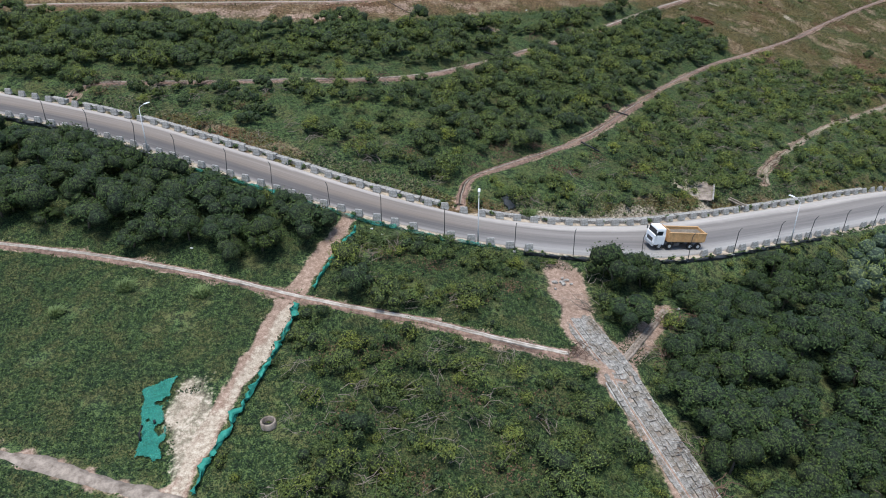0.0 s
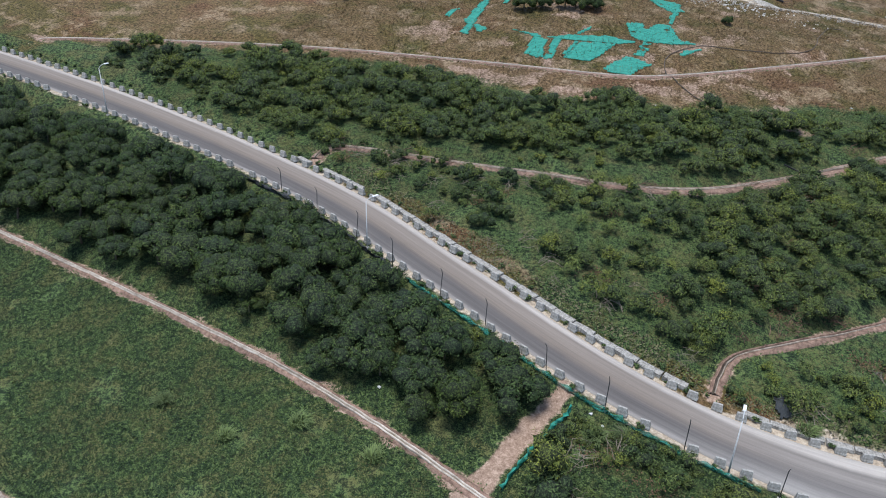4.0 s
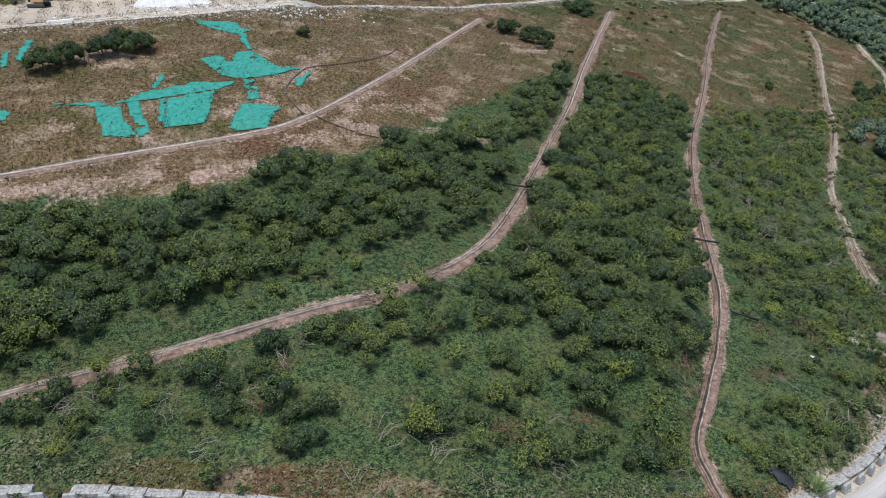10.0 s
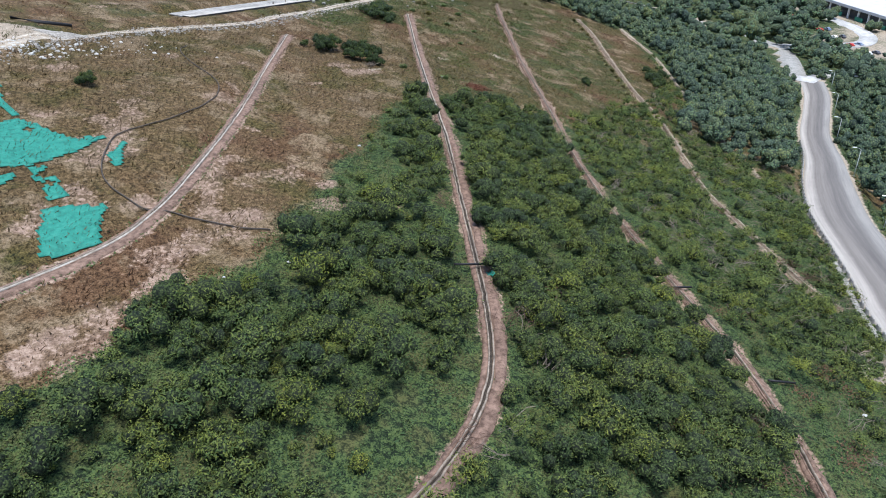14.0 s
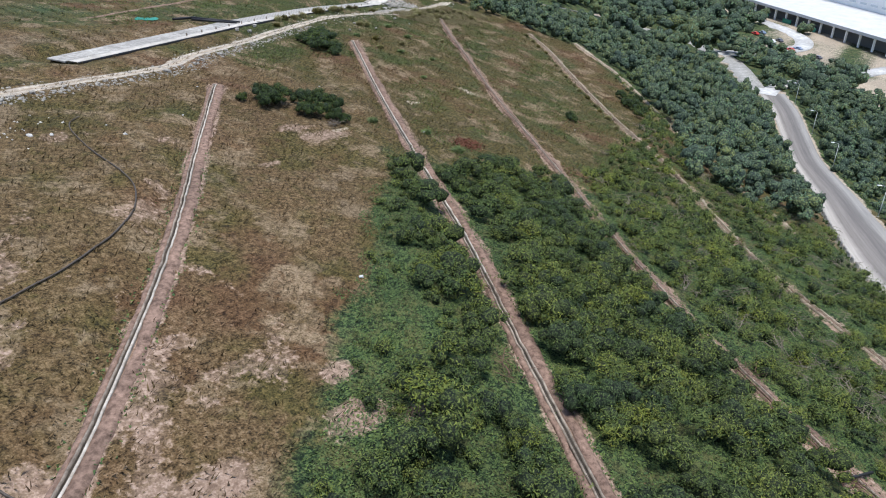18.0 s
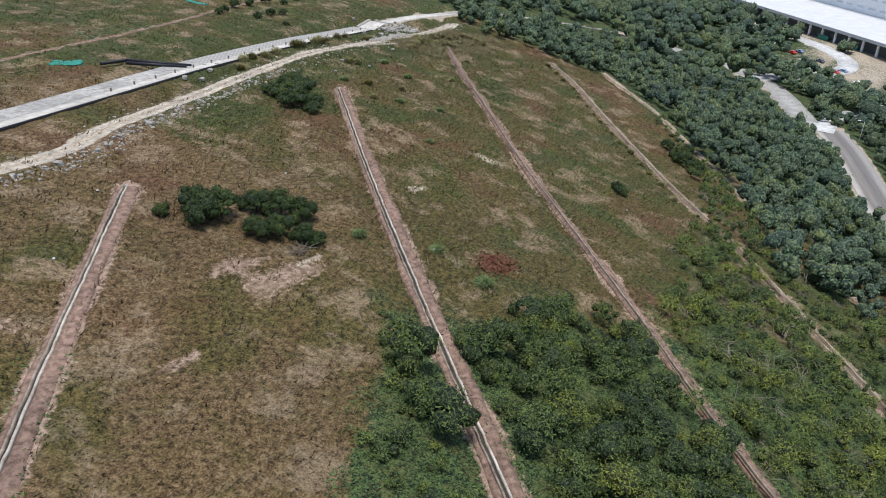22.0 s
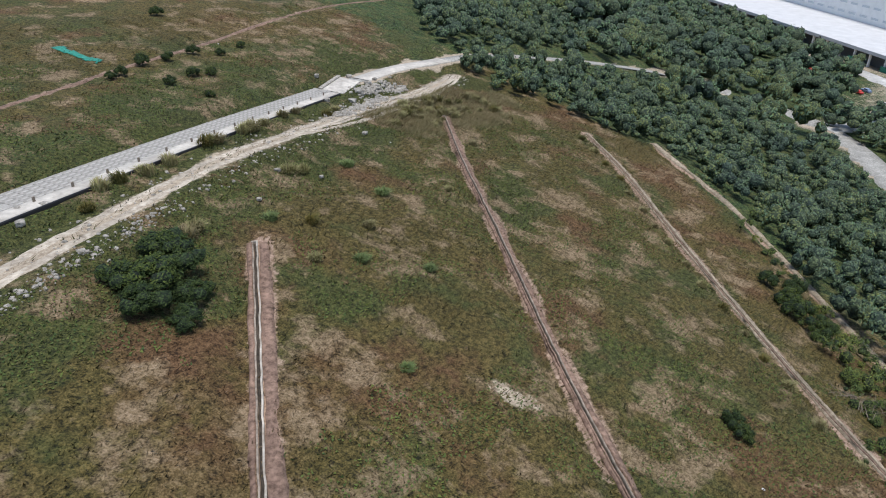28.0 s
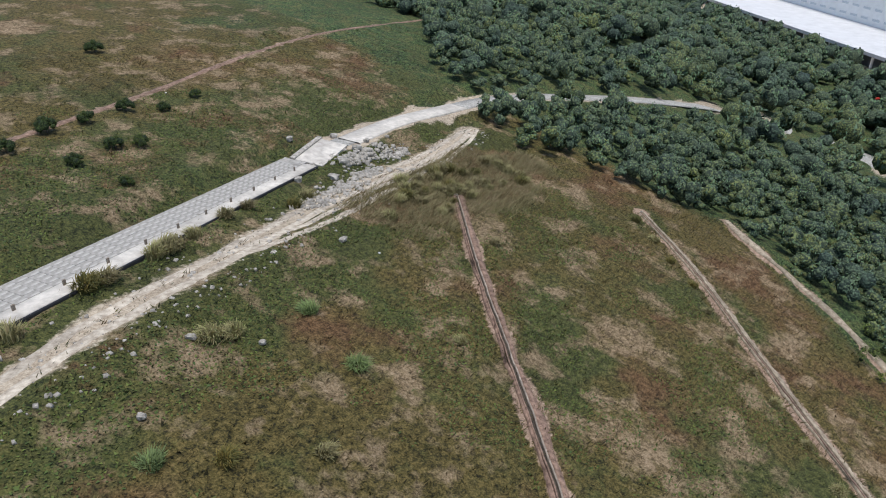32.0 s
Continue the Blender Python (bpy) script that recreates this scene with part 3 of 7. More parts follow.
def box_mesh(name, size, mat, bevel=0.03, top=(1, 1), centre=(0, 0, 0)):
    bm = bmesh.new()
    add_box(bm, centre, size, bevel, top)
    return bm_mesh(name, bm, mat)


def tube_mesh(name, points, radius, mat, n=8):
    bm = bmesh.new()
    add_tube(bm, points, radius, n)
    return bm_mesh(name, bm, mat, True)


def plain(name, col, rough=0.6, metal=0.0, vary=0.25, scale=4.0):
    def build(nt, b):
        f = n_noise(nt, scale, 6, 0.65)
        c = n_ramp(nt, f, [(0.3, tuple(v * (1 - vary) for v in col)), (0.7, tuple(min(1, v * (1 + vary)) for v in col))])
        nt.links.new(c, b.inputs["Base Color"])
        b.inputs["Metallic"].default_value = metal
    return material(name, build, rough)


M_STEEL = plain("galvanised_steel", (0.42, 0.43, 0.43), 0.55, 0.2, 0.12)
M_DARK = plain("dark_painted_steel", (0.07, 0.07, 0.07), 0.6)
M_HOSE = plain("weathered_brown_hose", (0.075, 0.062, 0.052), 0.7)
M_BAG = plain("greyed_white_plastic", (0.5, 0.5, 0.49), 0.5, 0, 0.15)
M_BLACK = plain("black_plastic_pipe", (0.018, 0.018, 0.02), 0.5)
M_WHITE = plain("white_paint", (0.76, 0.77, 0.77), 0.35, 0, 0.06)
M_GLASS_DARK = plain("tinted_glass", (0.02, 0.025, 0.03), 0.08, 0, 0.1)
M_TYRE = plain("tyre_rubber", (0.02, 0.02, 0.02), 0.8)
M_ORANGE = plain("orange_painted_steel", (0.56, 0.33, 0.15), 0.55, 0, 0.22, 2.0)
M_LOAD = material("gravel_load", simple((0.10, 0.085, 0.065), (0.24, 0.20, 0.15), 6, 0.1), 0.95)
M_RUBBLE = material("pale_rubble_concrete", simple((0.17, 0.155, 0.13), (0.44, 0.41, 0.365), 2.4, 0.12), 0.9)
M_SOIL = material("trodden_soil", simple((0.10, 0.063, 0.046), (0.295, 0.196, 0.147), 1.8, 0.08), 0.95)
M_DRAIN = material("stained_drain_concrete", simple((0.14, 0.11, 0.085), (0.36, 0.30, 0.24), 1.2, 0.04), 0.85)
M_DRAIN_PALE = material("pale_drain_edge", simple((0.26, 0.22, 0.175), (0.54, 0.49, 0.42), 0.8, 0.03), 0.85)
M_DRAIN_BED = material("damp_drain_bed", simple((0.022, 0.018, 0.014), (0.075, 0.06, 0.046), 1.8, 0.05), 0.8)
M_BARK = material("grey_brown_bark", simple((0.06, 0.05, 0.04), (0.17, 0.145, 0.115), 5, 0.03), 0.9)
M_DEADWOOD = material("bleached_dead_wood", simple((0.11, 0.09, 0.07), (0.27, 0.225, 0.18), 4, 0.02), 0.9)
# near-black green core: the shade inside a weed put into its colour
M_SHADE_CORE = material("inner_twigs", simple((0.012, 0.018, 0.008), (0.036, 0.048, 0.020), 3, 0.15), 0.95)


def net_cloth(col, cover_share=0.93):
    def build(nt, b):
        f, g = n_noise(nt, 1.2, 6, 0.7), n_noise(nt, 22, 3, 0.8)
        c = n_ramp(nt, f, [(0.25, tuple(v * 0.55 for v in col)), (0.5, col), (0.75, tuple(min(1, v * 1.25 + 0.02) for v in col))])
        nt.links.new(c, b.inputs["Base Color"])
        n_bump(nt, b, f, 0.8, 0.25)
        b.inputs["Alpha"].default_value = cover_share
    return build


M_NET = material("green_shade_net", net_cloth((0.028, 0.225, 0.165)), 0.6)
M_NET_THIN = material("worn_thin_shade_net", net_cloth((0.028, 0.225, 0.165), 0.5), 0.6)
M_NET_DARK = material("black_debris_net", net_cloth((0.03, 0.034, 0.036)), 0.7)


def leaf_mat(name, dark, mid, light, yellow=0.0, hues=False):
    """Leaves: tone and hue by plant, light and dark by leaf."""
    def build(nt, b):
        oi, ge = nt.nodes.new("ShaderNodeObjectInfo"), nt.nodes.new("ShaderNodeNewGeometry")
        leaf = ge.outputs["Random Per Island"]
        tone = n_math(nt, "ADD", n_math(nt, "MULTIPLY", oi.outputs["Random"], 0.55), n_attr(nt, "tone"))
        lo, hi = tuple(0.5 * (a + m) for a, m in zip(dark, mid)), tuple(0.72 * a + 0.28 * m for a, m in zip(light, mid))
        c = n_ramp(nt, leaf, [(0.0, lo), (0.55, mid), (1.0, hi)])
        warm = n_ramp(nt, leaf, [(0, tuple(v * 1.35 for v in mid)), (1.0, (hi[0] * (1.7 + yellow), hi[1] * 1.45, hi[2] * 1.0))])
        c = n_mix(nt, n_ramp(nt, tone, [(0.15, (0, 0, 0)), (0.7, (1, 1, 1))]), c, warm)
        if hues:
            c = n_mix(nt, 1.0, c, n_hue(nt, oi), "MULTIPLY")
        nt.links.new(c, b.inputs["Base Color"])
        b.inputs["Specular IOR Level"].default_value = 0.14
    return material(name, build, 0.72)


def n_hue(nt, oi):
    """A tint for each plant, from yellow-green to grey-green."""
    fr = nt.nodes.new("ShaderNodeMath")
    fr.operation = "FRACT"
    ad = nt.nodes.new("ShaderNodeMath")
    ad.operation = "ADD"
    nt.links.new(oi.outputs["Random"], ad.inputs[0])
    nt.links.new(n_attr(nt, "hue"), ad.inputs[1])
    nt.links.new(ad.outputs[0], fr.inputs[0])
    return n_ramp(nt, fr.outputs[0], [(0.0, (1.25, 1.16, 0.80)), (0.14, (1.1, 1.06, 0.9)), (0.4, (1.0, 1.0, 1.0)), (0.72, (0.84, 0.92, 0.98)), (1.0, (0.72, 0.78, 0.92))])


M_LEAF = leaf_mat("tree_leaves", (0.011, 0.021, 0.008), (0.037, 0.061, 0.021), (0.098, 0.132, 0.045), 0.0, True)
M_TREE = leaf_mat("acacia_leaves", (0.010, 0.019, 0.006), (0.031, 0.054, 0.018), (0.076, 0.108, 0.036), 0.0, True)
M_SHRUB = leaf_mat("shrub_leaves", (0.014, 0.025, 0.009), (0.049, 0.075, 0.024), (0.125, 0.160, 0.053), 0.0, True)
# paler, greyer leaves: distance haze put into the colour
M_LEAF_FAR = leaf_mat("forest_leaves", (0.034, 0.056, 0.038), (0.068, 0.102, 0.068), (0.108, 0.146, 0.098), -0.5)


def shaded_leaf_mass(name, dark, mid, light, scale=6.5):
    """The closed inner mass of a crown: overlapping small leaves with painted shade, tone and hue by plant."""
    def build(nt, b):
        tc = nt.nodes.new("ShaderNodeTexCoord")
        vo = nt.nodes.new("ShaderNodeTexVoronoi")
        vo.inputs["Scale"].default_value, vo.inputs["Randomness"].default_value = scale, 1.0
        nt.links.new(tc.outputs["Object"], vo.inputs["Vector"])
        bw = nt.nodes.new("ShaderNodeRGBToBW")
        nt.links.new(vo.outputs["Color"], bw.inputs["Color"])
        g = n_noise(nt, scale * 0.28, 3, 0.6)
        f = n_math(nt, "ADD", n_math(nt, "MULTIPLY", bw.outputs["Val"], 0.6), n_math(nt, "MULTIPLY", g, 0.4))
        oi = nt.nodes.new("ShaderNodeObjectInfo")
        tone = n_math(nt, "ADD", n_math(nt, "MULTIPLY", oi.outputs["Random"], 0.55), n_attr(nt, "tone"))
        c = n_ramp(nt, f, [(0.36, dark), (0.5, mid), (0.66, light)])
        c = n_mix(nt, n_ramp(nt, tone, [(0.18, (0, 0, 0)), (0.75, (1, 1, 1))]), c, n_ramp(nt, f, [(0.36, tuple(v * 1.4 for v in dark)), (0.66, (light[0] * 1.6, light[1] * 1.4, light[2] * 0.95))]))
        # cell borders go dark: shade between leaves put into the colour
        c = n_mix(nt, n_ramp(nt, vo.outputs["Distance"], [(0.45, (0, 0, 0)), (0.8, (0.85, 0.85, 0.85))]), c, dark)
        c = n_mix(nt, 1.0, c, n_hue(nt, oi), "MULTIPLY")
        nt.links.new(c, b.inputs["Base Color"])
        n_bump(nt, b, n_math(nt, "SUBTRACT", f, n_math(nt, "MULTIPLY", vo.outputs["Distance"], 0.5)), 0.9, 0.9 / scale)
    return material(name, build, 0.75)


# core colours set well below the leaf colours to paint shaded gaps
M_MASS = shaded_leaf_mass("tree_leaf_mass", (0.004, 0.008, 0.003), (0.015, 0.027, 0.010), (0.042, 0.064, 0.024))
M_MASS_BUSH = shaded_leaf_mass("bush_leaf_mass", (0.004, 0.009, 0.004), (0.014, 0.028, 0.010), (0.040, 0.066, 0.022), 8.0)
M_MASS_SHRUB = shaded_leaf_mass("shrub_leaf_mass", (0.005, 0.009, 0.003), (0.020, 0.033, 0.011), (0.054, 0.077, 0.026), 7.0)
# canopy lifted toward grey-green, haze painted in as on the forest leaves
M_CANOPY = shaded_leaf_mass("leafy_canopy", (0.018, 0.030, 0.020), (0.044, 0.068, 0.044), (0.086, 0.120, 0.074), 2.6)
M_CREEPER = leaf_mat("creeper_leaves", (0.014, 0.029, 0.012), (0.041, 0.074, 0.029), (0.082, 0.124, 0.046))
M_BUSH = leaf_mat("lone_bush_leaves", (0.006, 0.012, 0.004), (0.024, 0.041, 0.012), (0.070, 0.098, 0.028))
M_WEED = leaf_mat("broad_weed_leaves", (0.014, 0.026, 0.009), (0.038, 0.062, 0.021), (0.078, 0.108, 0.036))
M_FIELD = leaf_mat("field_creeper_leaves", (0.005, 0.011, 0.004), (0.011, 0.025, 0.010), (0.029, 0.050, 0.019))
M_GRASS = leaf_mat("mixed_grass", (0.04, 0.045, 0.016), (0.075, 0.078, 0.028), (0.125, 0.115, 0.048), 0.1)
M_STRAW = leaf_mat("straw_grass", (0.07, 0.057, 0.028), (0.165, 0.136, 0.072), (0.29, 0.245, 0.15), -0.5)
M_TUSSOCK = leaf_mat("pale_tussock_leaves", (0.036, 0.054, 0.022), (0.078, 0.104, 0.044), (0.145, 0.175, 0.085), -0.4)


# ---- signed distances in plan ----
def signed(q, c):
    """Distance to a curve, positive to its left, and the nearest sample."""
    d, i = nearest(q, c)
    dirs, left = sides(c)
    s = ((q - c[i, :2]) * left[i]).sum(1)
    return np.where(s >= 0, d, -d), i


def scatter(x0, x1, y0, y1, step, seed):
    """Jittered points over a rectangle."""
    rs = np.random.RandomState(seed)
    a, b = np.meshgrid(np.arange(x0, x1, step), np.arange(y0, y1, step * 0.87))
    a = a + (np.arange(a.shape[0]) % 2)[:, None] * step / 2
    return np.column_stack([a.ravel(), b.ravel()]) + (rs.rand(a.size, 2) - 0.5) * step * 0.75


# ---- vegetation ----
def small_ball():
    """Twelve corners and twenty faces of a round core."""
    g = (1 + math.sqrt(5)) / 2
    v = np.zeros((0, 3))
    for u in (-1, 1):
        for w in (-g, g):
            v = np.vstack([v, [(0, u, w), (u, w, 0), (w, 0, u)]])
    f = [(i, j, k) for i in range(12) for j in range(i + 1, 12) for k in range(j + 1, 12)
         if all(abs(np.linalg.norm(v[a] - v[b]) - 2) < 1e-6 for a, b in ((i, j), (j, k), (i, k)))]
    f = [t if np.dot(np.cross(v[t[1]] - v[t[0]], v[t[2]] - v[t[0]]), v[t[0]]) > 0 else t[::-1] for t in f]
    return v / np.linalg.norm(v, axis=1)[:, None], np.array(f)


BALL_V, BALL_F = small_ball()


def leaf_tris(rs, p, nrm, length, width):
    """Small pointed leaf sprays at p facing nrm."""
    n = len(p)
    t = np.cross(nrm, rs.randn(n, 3))
    t /= np.linalg.norm(t, axis=1)[:, None] + 1e-9
    b = np.cross(nrm, t)
    L, W = (length * (0.6 + 0.8 * rs.rand(n)))[:, None], (width * (0.6 + 0.8 * rs.rand(n)))[:, None]
    v = np.stack([p - t * L / 2 + b * W / 2, p - t * L / 2 - b * W / 2, p + t * L / 2 - nrm * L * 0.2], 1).reshape(-1, 3)
    return v, np.arange(3 * n).reshape(n, 3)


def crown_arrays(seed, lumps, radius, height, per_lump, card, base=0.25, fill=0.8, slim=0.6, loose=0.5):
    """A crown of leafy lumps round closed cores: corners, faces, material index, tone and shading normals."""
    rs = np.random.RandomState(seed)
    V, F, Mi, Lt, N, k = [], [], [], [], [], 0
    heart = np.array([0, 0, height * 0.25])
    lean = rs.randn(2) * 0.12 * radius
    for i in range(lumps):
        lump_tone = 0.16 * rs.randn()
        a, r = rs.rand() * 6.283, radius * math.sqrt(rs.rand()) * 0.78
        if i == 0:
            r = 0
        top = 1 - (r / radius) ** 2
        c = np.array([r * math.cos(a) + lean[0] * top, r * math.sin(a) + lean[1] * top, height * (base + (0.70 - base) * top * (0.45 + 0.55 * rs.rand()) + 0.05)])
        R = radius * (0.24 + 0.34 * rs.rand() ** 1.4) * min(1, (11 / lumps) ** 0.4)
        sq = np.array([0.85 + 0.3 * rs.rand(), 0.85 + 0.3 * rs.rand(), 0.72 + 0.4 * rs.rand()])
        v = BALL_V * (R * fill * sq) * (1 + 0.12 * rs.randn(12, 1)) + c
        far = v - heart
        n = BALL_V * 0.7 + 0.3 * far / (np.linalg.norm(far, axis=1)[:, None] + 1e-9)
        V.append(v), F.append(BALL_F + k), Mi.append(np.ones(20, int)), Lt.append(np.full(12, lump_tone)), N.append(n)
        k += 12
        d = rs.randn(per_lump, 3)
        d[:, 2] = np.abs(d[:, 2]) - 0.3
        d /= np.linalg.norm(d, axis=1)[:, None]
        p = c + d * R * sq * (0.80 + loose * rs.rand(per_lump, 1) ** 1.8)
        nr = d + rs.randn(per_lump, 3) * 0.45
        nr[:, 2] += 0.35
        nr /= np.linalg.norm(nr, axis=1)[:, None]
        v, f = leaf_tris(rs, p, nr, card, card * slim)
        far = p - heart
        n = 0.55 * d + 0.35 * far / (np.linalg.norm(far, axis=1)[:, None] + 1e-9) + np.array([0, 0, 0.22]) + 0.2 * rs.randn(per_lump, 3)
        V.append(v), F.append(f + k), Mi.append(np.zeros(per_lump, int)), Lt.append(np.full(len(v), lump_tone)), N.append(np.repeat(n, 3, 0))
        k += len(v)
    N = np.vstack(N)
    return np.vstack(V), np.vstack(F), np.concatenate(Mi), np.concatenate(Lt), N / (np.linalg.norm(N, axis=1)[:, None] + 1e-9)


def leaf_mesh(name, arrays, mats, hue=None):
    V, F, Mi, tone, N = arrays
    me = sheet(name, V, F, mats[0], {"tone": tone, "hue": hue if hue is not None else np.zeros(len(V))})
    for m in mats[1:]:
        me.materials.append(m)
    me.polygons.foreach_set("material_index", Mi.astype(np.int32))
    me.attributes.new("custom_normal", "FLOAT_VECTOR", "POINT").data.foreach_set("vector", N.astype(np.float32).ravel())
    return me


def merged(name, protos, q, sizes, seed, mats, label, category, sink=0.15, stretch=0.35):
    """Many plants of a thicket in one mesh."""
    rs = np.random.RandomState(seed)
    V, F, Mi, T, H, N, k = [], [], [], [], [], [], 0
    z = gsample(q)
    for (x, y), zz, s in zip(q, z, sizes):
        pv, pf, pm, pt, pn = protos[rs.randint(len(protos))]
        a = rs.rand() * 6.283
        ca, sa = math.cos(a), math.sin(a)
        turn = np.array([(ca, sa, 0), (-sa, ca, 0), (0, 0, 1)])
        v = (pv @ turn) * s * np.array([1, 1, 0.8 + stretch * rs.rand()]) + np.array([x, y, zz - sink])
        V.append(v), F.append(pf + k), Mi.append(pm), T.append(np.clip(rs.rand() ** 1.6 * 0.8 + pt, -0.2, 1.1)), H.append(np.full(len(v), rs.rand())), N.append(pn @ turn)
        k += len(v)
    ob = new(name, leaf_mesh(name, (np.vstack(V), np.vstack(F), np.concatenate(Mi), np.concatenate(T), np.vstack(N)), mats, np.concatenate(H)))
    return tagged(ob, label, category, kind="stuff")


def trunk_mesh(seed, height, radius):
    rs = np.random.RandomState(seed)
    bm = bmesh.new()
    lean = rs.randn(2) * 0.12
    pts = [(lean[0] * t * height, lean[1] * t * height, t * height) for t in (0, 0.3, 0.6, 0.95)]
    add_tube(bm, pts, [radius, radius * 0.8, radius * 0.6, radius * 0.25], 6)
    for i in range(5):
        a, t0 = rs.rand() * 6.283, 0.3 + 0.1 * i
        r = height * (0.28 + 0.15 * rs.rand())
        o = (lean[0] * t0 * height, lean[1] * t0 * height, t0 * height)
        add_tube(bm, [o, (o[0] + r * 0.5 * math.cos(a), o[1] + r * 0.5 * math.sin(a), o[2] + r * 0.45), (o[0] + r * math.cos(a), o[1] + r * math.sin(a), o[2] + r * 0.7)], [radius * 0.45, radius * 0.3, radius * 0.1], 5)
    return bm_mesh("trunk", bm, M_BARK, True)


def tree_proto(name, seed, label, lumps, radius, height, per_lump, card, base=0.25, mats=None):
    root = tagged(new(name), label, "tree" if "tree" in name else "bush")
    part("trunk", trunk_mesh(seed, height * 0.72, 0.06 + radius * 0.035), root)
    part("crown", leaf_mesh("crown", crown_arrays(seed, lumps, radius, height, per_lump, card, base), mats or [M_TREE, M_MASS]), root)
    return root


def place(proto, x, y, scale, turn, first, squash=1.0, lift=-0.15):
    """Moves the prototype itself the first time, copies it after that."""
    m = Matrix.Translation(at_ground(x, y, lift)) @ Matrix.Rotation(turn, 4, "Z") @ Matrix.Diagonal((scale, scale, scale * squash, 1))
    if first:
        proto.matrix_basis = m
        return proto
    c = copy_thing(proto, Matrix.Identity(4))
    c.matrix_basis = m
    return c


# zones of the plan
G_PATH = [(-13.2, 91.5), (-16.3, 83), (-18.9, 75), (-20.7, 68), (-22.9, 61), (-25.5, 49)]
CHUTE = [(16, 74), (19, 66), (23, 55), (27.5, 42), (31, 30)]
CULVERT = [(43.4, 111.8), (45.6, 118.0)]
LADDER = [(28.5, 78.5), (20, 66.5)]


def plan(q):
    """All the distances that the vegetation keeps to."""
    s = {k: signed(q, c)[0] for k, c in lines.items()}
    r, i = signed(q, road_mid)
    s["road"], s["half"] = r, road_edge[i, 3] / 2
    s["gpath"], s["chute"], s["ladder"] = to_line(q, G_PATH), to_line(q, CHUTE), to_line(q, LADDER)
    s["along"] = q[:, 0] + q[:, 1]
    m = 0.75 * (q[:, 0] - 40) - 0.66 * (q[:, 1] - 185)
    s["limit"] = np.interp(m, [0, 2.8, 10, 25, 39, 62, 75, 90, 110], [252, 255, 261, 274, 288, 319, 372, 430, 700])
    s["limit"] = s["limit"] + 14 * fractal(q, 16, 77)
    s["open"] = np.minimum.reduce([np.abs(s[k]) for k in ("1", "2", "3", "4", "5", "low", "track", "path")])
    return s


def in_woods_low(q, s):
    return (s["road"] < -s["half"] - 4.6) & (s["low"] > 3.0) & (q[:, 0] > -150) & (q[:, 0] < -17.5 + (q[:, 1] - 75) * 0.2) & (s["gpath"] > 2.2)


def in_woods_right(q, s):
    return (s["road"] < -s["half"] - 5.4) & (q[:, 0] > 21 + (72 - q[:, 1]) * 0.3 + 2.2) & (s["ladder"] > 2.4) & (q[:, 1] > 28) & (q[:, 0] < 118)


def in_upper_thicket(q, s):
    band = np.interp(q[:, 0], [-130, -91, -60, -35, -17, 2, 20, 35, 55], [3, 4, 9, 13, 10, 17, 23, 23, 26])
    west = (q[:, 0] < -64) & (s["road"] > s["half"] + 7) & (fractal(q, 12, 36) > 0.1 - 0.5 * (q[:, 0] > -84))
    return ((s["2"] > np.interp(q[:, 0], [-40, 0, 20], [5.0, 3.8, 2.6])) | west) & (s["1"] < -band - 1.5 + 1.5 * fractal(q, 8, 37)) & (q[:, 0] > -126) & (s["along"] < 262) & (s["road"] > s["half"] + 6)


def in_mid(q, s):
    return (s["2"] < -2.4) & (s["road"] > s["half"] + 3.2) & (s["along"] < s["limit"]) & (s["open"] > 2.3) & ((s["3"] > 2) | (s["along"] < 100) | (s["3"] < -2.6))


def in_forest(q, s):
    x, y = q[:, 0], q[:, 1]
    edge = np.interp(y, [180, 200, 225, 255, 268, 292, 302, 325, 354, 460], [120, 165, 200, 219, 208, 199, 206, 222, 252, 262])
    f = (x > edge) & ((s["far"] > 4.6) | (s["far"] < -np.where(x > 262, 12.0, 6.0))) & (np.abs(s["road"]) > s["half"] + 3.5) & (y < 470)
    facade = (x - 385) * 0.75 - (y - 165) * 0.66
    yard = ((x > 268) & (y < 232) & (facade > -62) & (fractal(q, 30, 71) > -0.45)) | ((facade > -13) & (fractal(q, 14, 72) > 0.0))
    lower = (s["road"] < -s["half"] - 3.0) & (s["road"] > -s["half"] - 40) & (x > 112)
    return (f | lower) & (facade < -7) & ~yard & (x < 560) & (y > 30)


rs = np.random.RandomState(5)
tree_kinds = [tree_proto("tree", 11 + i, "bushy dark green acacia tree on the slope below the haul road", 17 + i % 3, 3.4, 5.4, 86, 0.255) for i in range(6)]
made = {}
q = scatter(-135, -10, 70, 140, 4.6, 1)
s = plan(q)
q1 = q[in_woods_low(q, s)]
q = scatter(20, 112, 28, 132, 4.8, 2)
s = plan(q)
q2 = q[in_woods_right(q, s)]
near_right = (q2[:, 0] < 58) & (q2[:, 1] > 36)
q3, q2 = q2[~near_right], q2[near_right]
for x, y in np.vstack([q1, q2]):
    k = rs.randint(len(tree_kinds))
    place(tree_kinds[k], x, y, 0.72 + 0.5 * rs.rand(), rs.rand() * 6.283, k not in made, 0.85 + 0.3 * rs.rand())
    made[k] = 1
for o in scene.objects:
    if o.name.split(".")[0] == "tree":
        o["group"] = "trees below the road"

thick = [crown_arrays(40 + i, 10 + i % 4, 2.05, 3.6, 62, 0.23, 0.2, 0.72, 0.45, 0.75) for i in range(10)]
low_bush = [crown_arrays(60 + i, 5, 1.6, 1.8, 66, 0.21, 0.1, 0.68, 0.42, 0.9) for i in range(10)]
feathery = [crown_arrays(140 + i, 7, 1.5, 2.9, 60, 0.30, 0.25, 0.45, 0.26, 0.9) for i in range(6)]
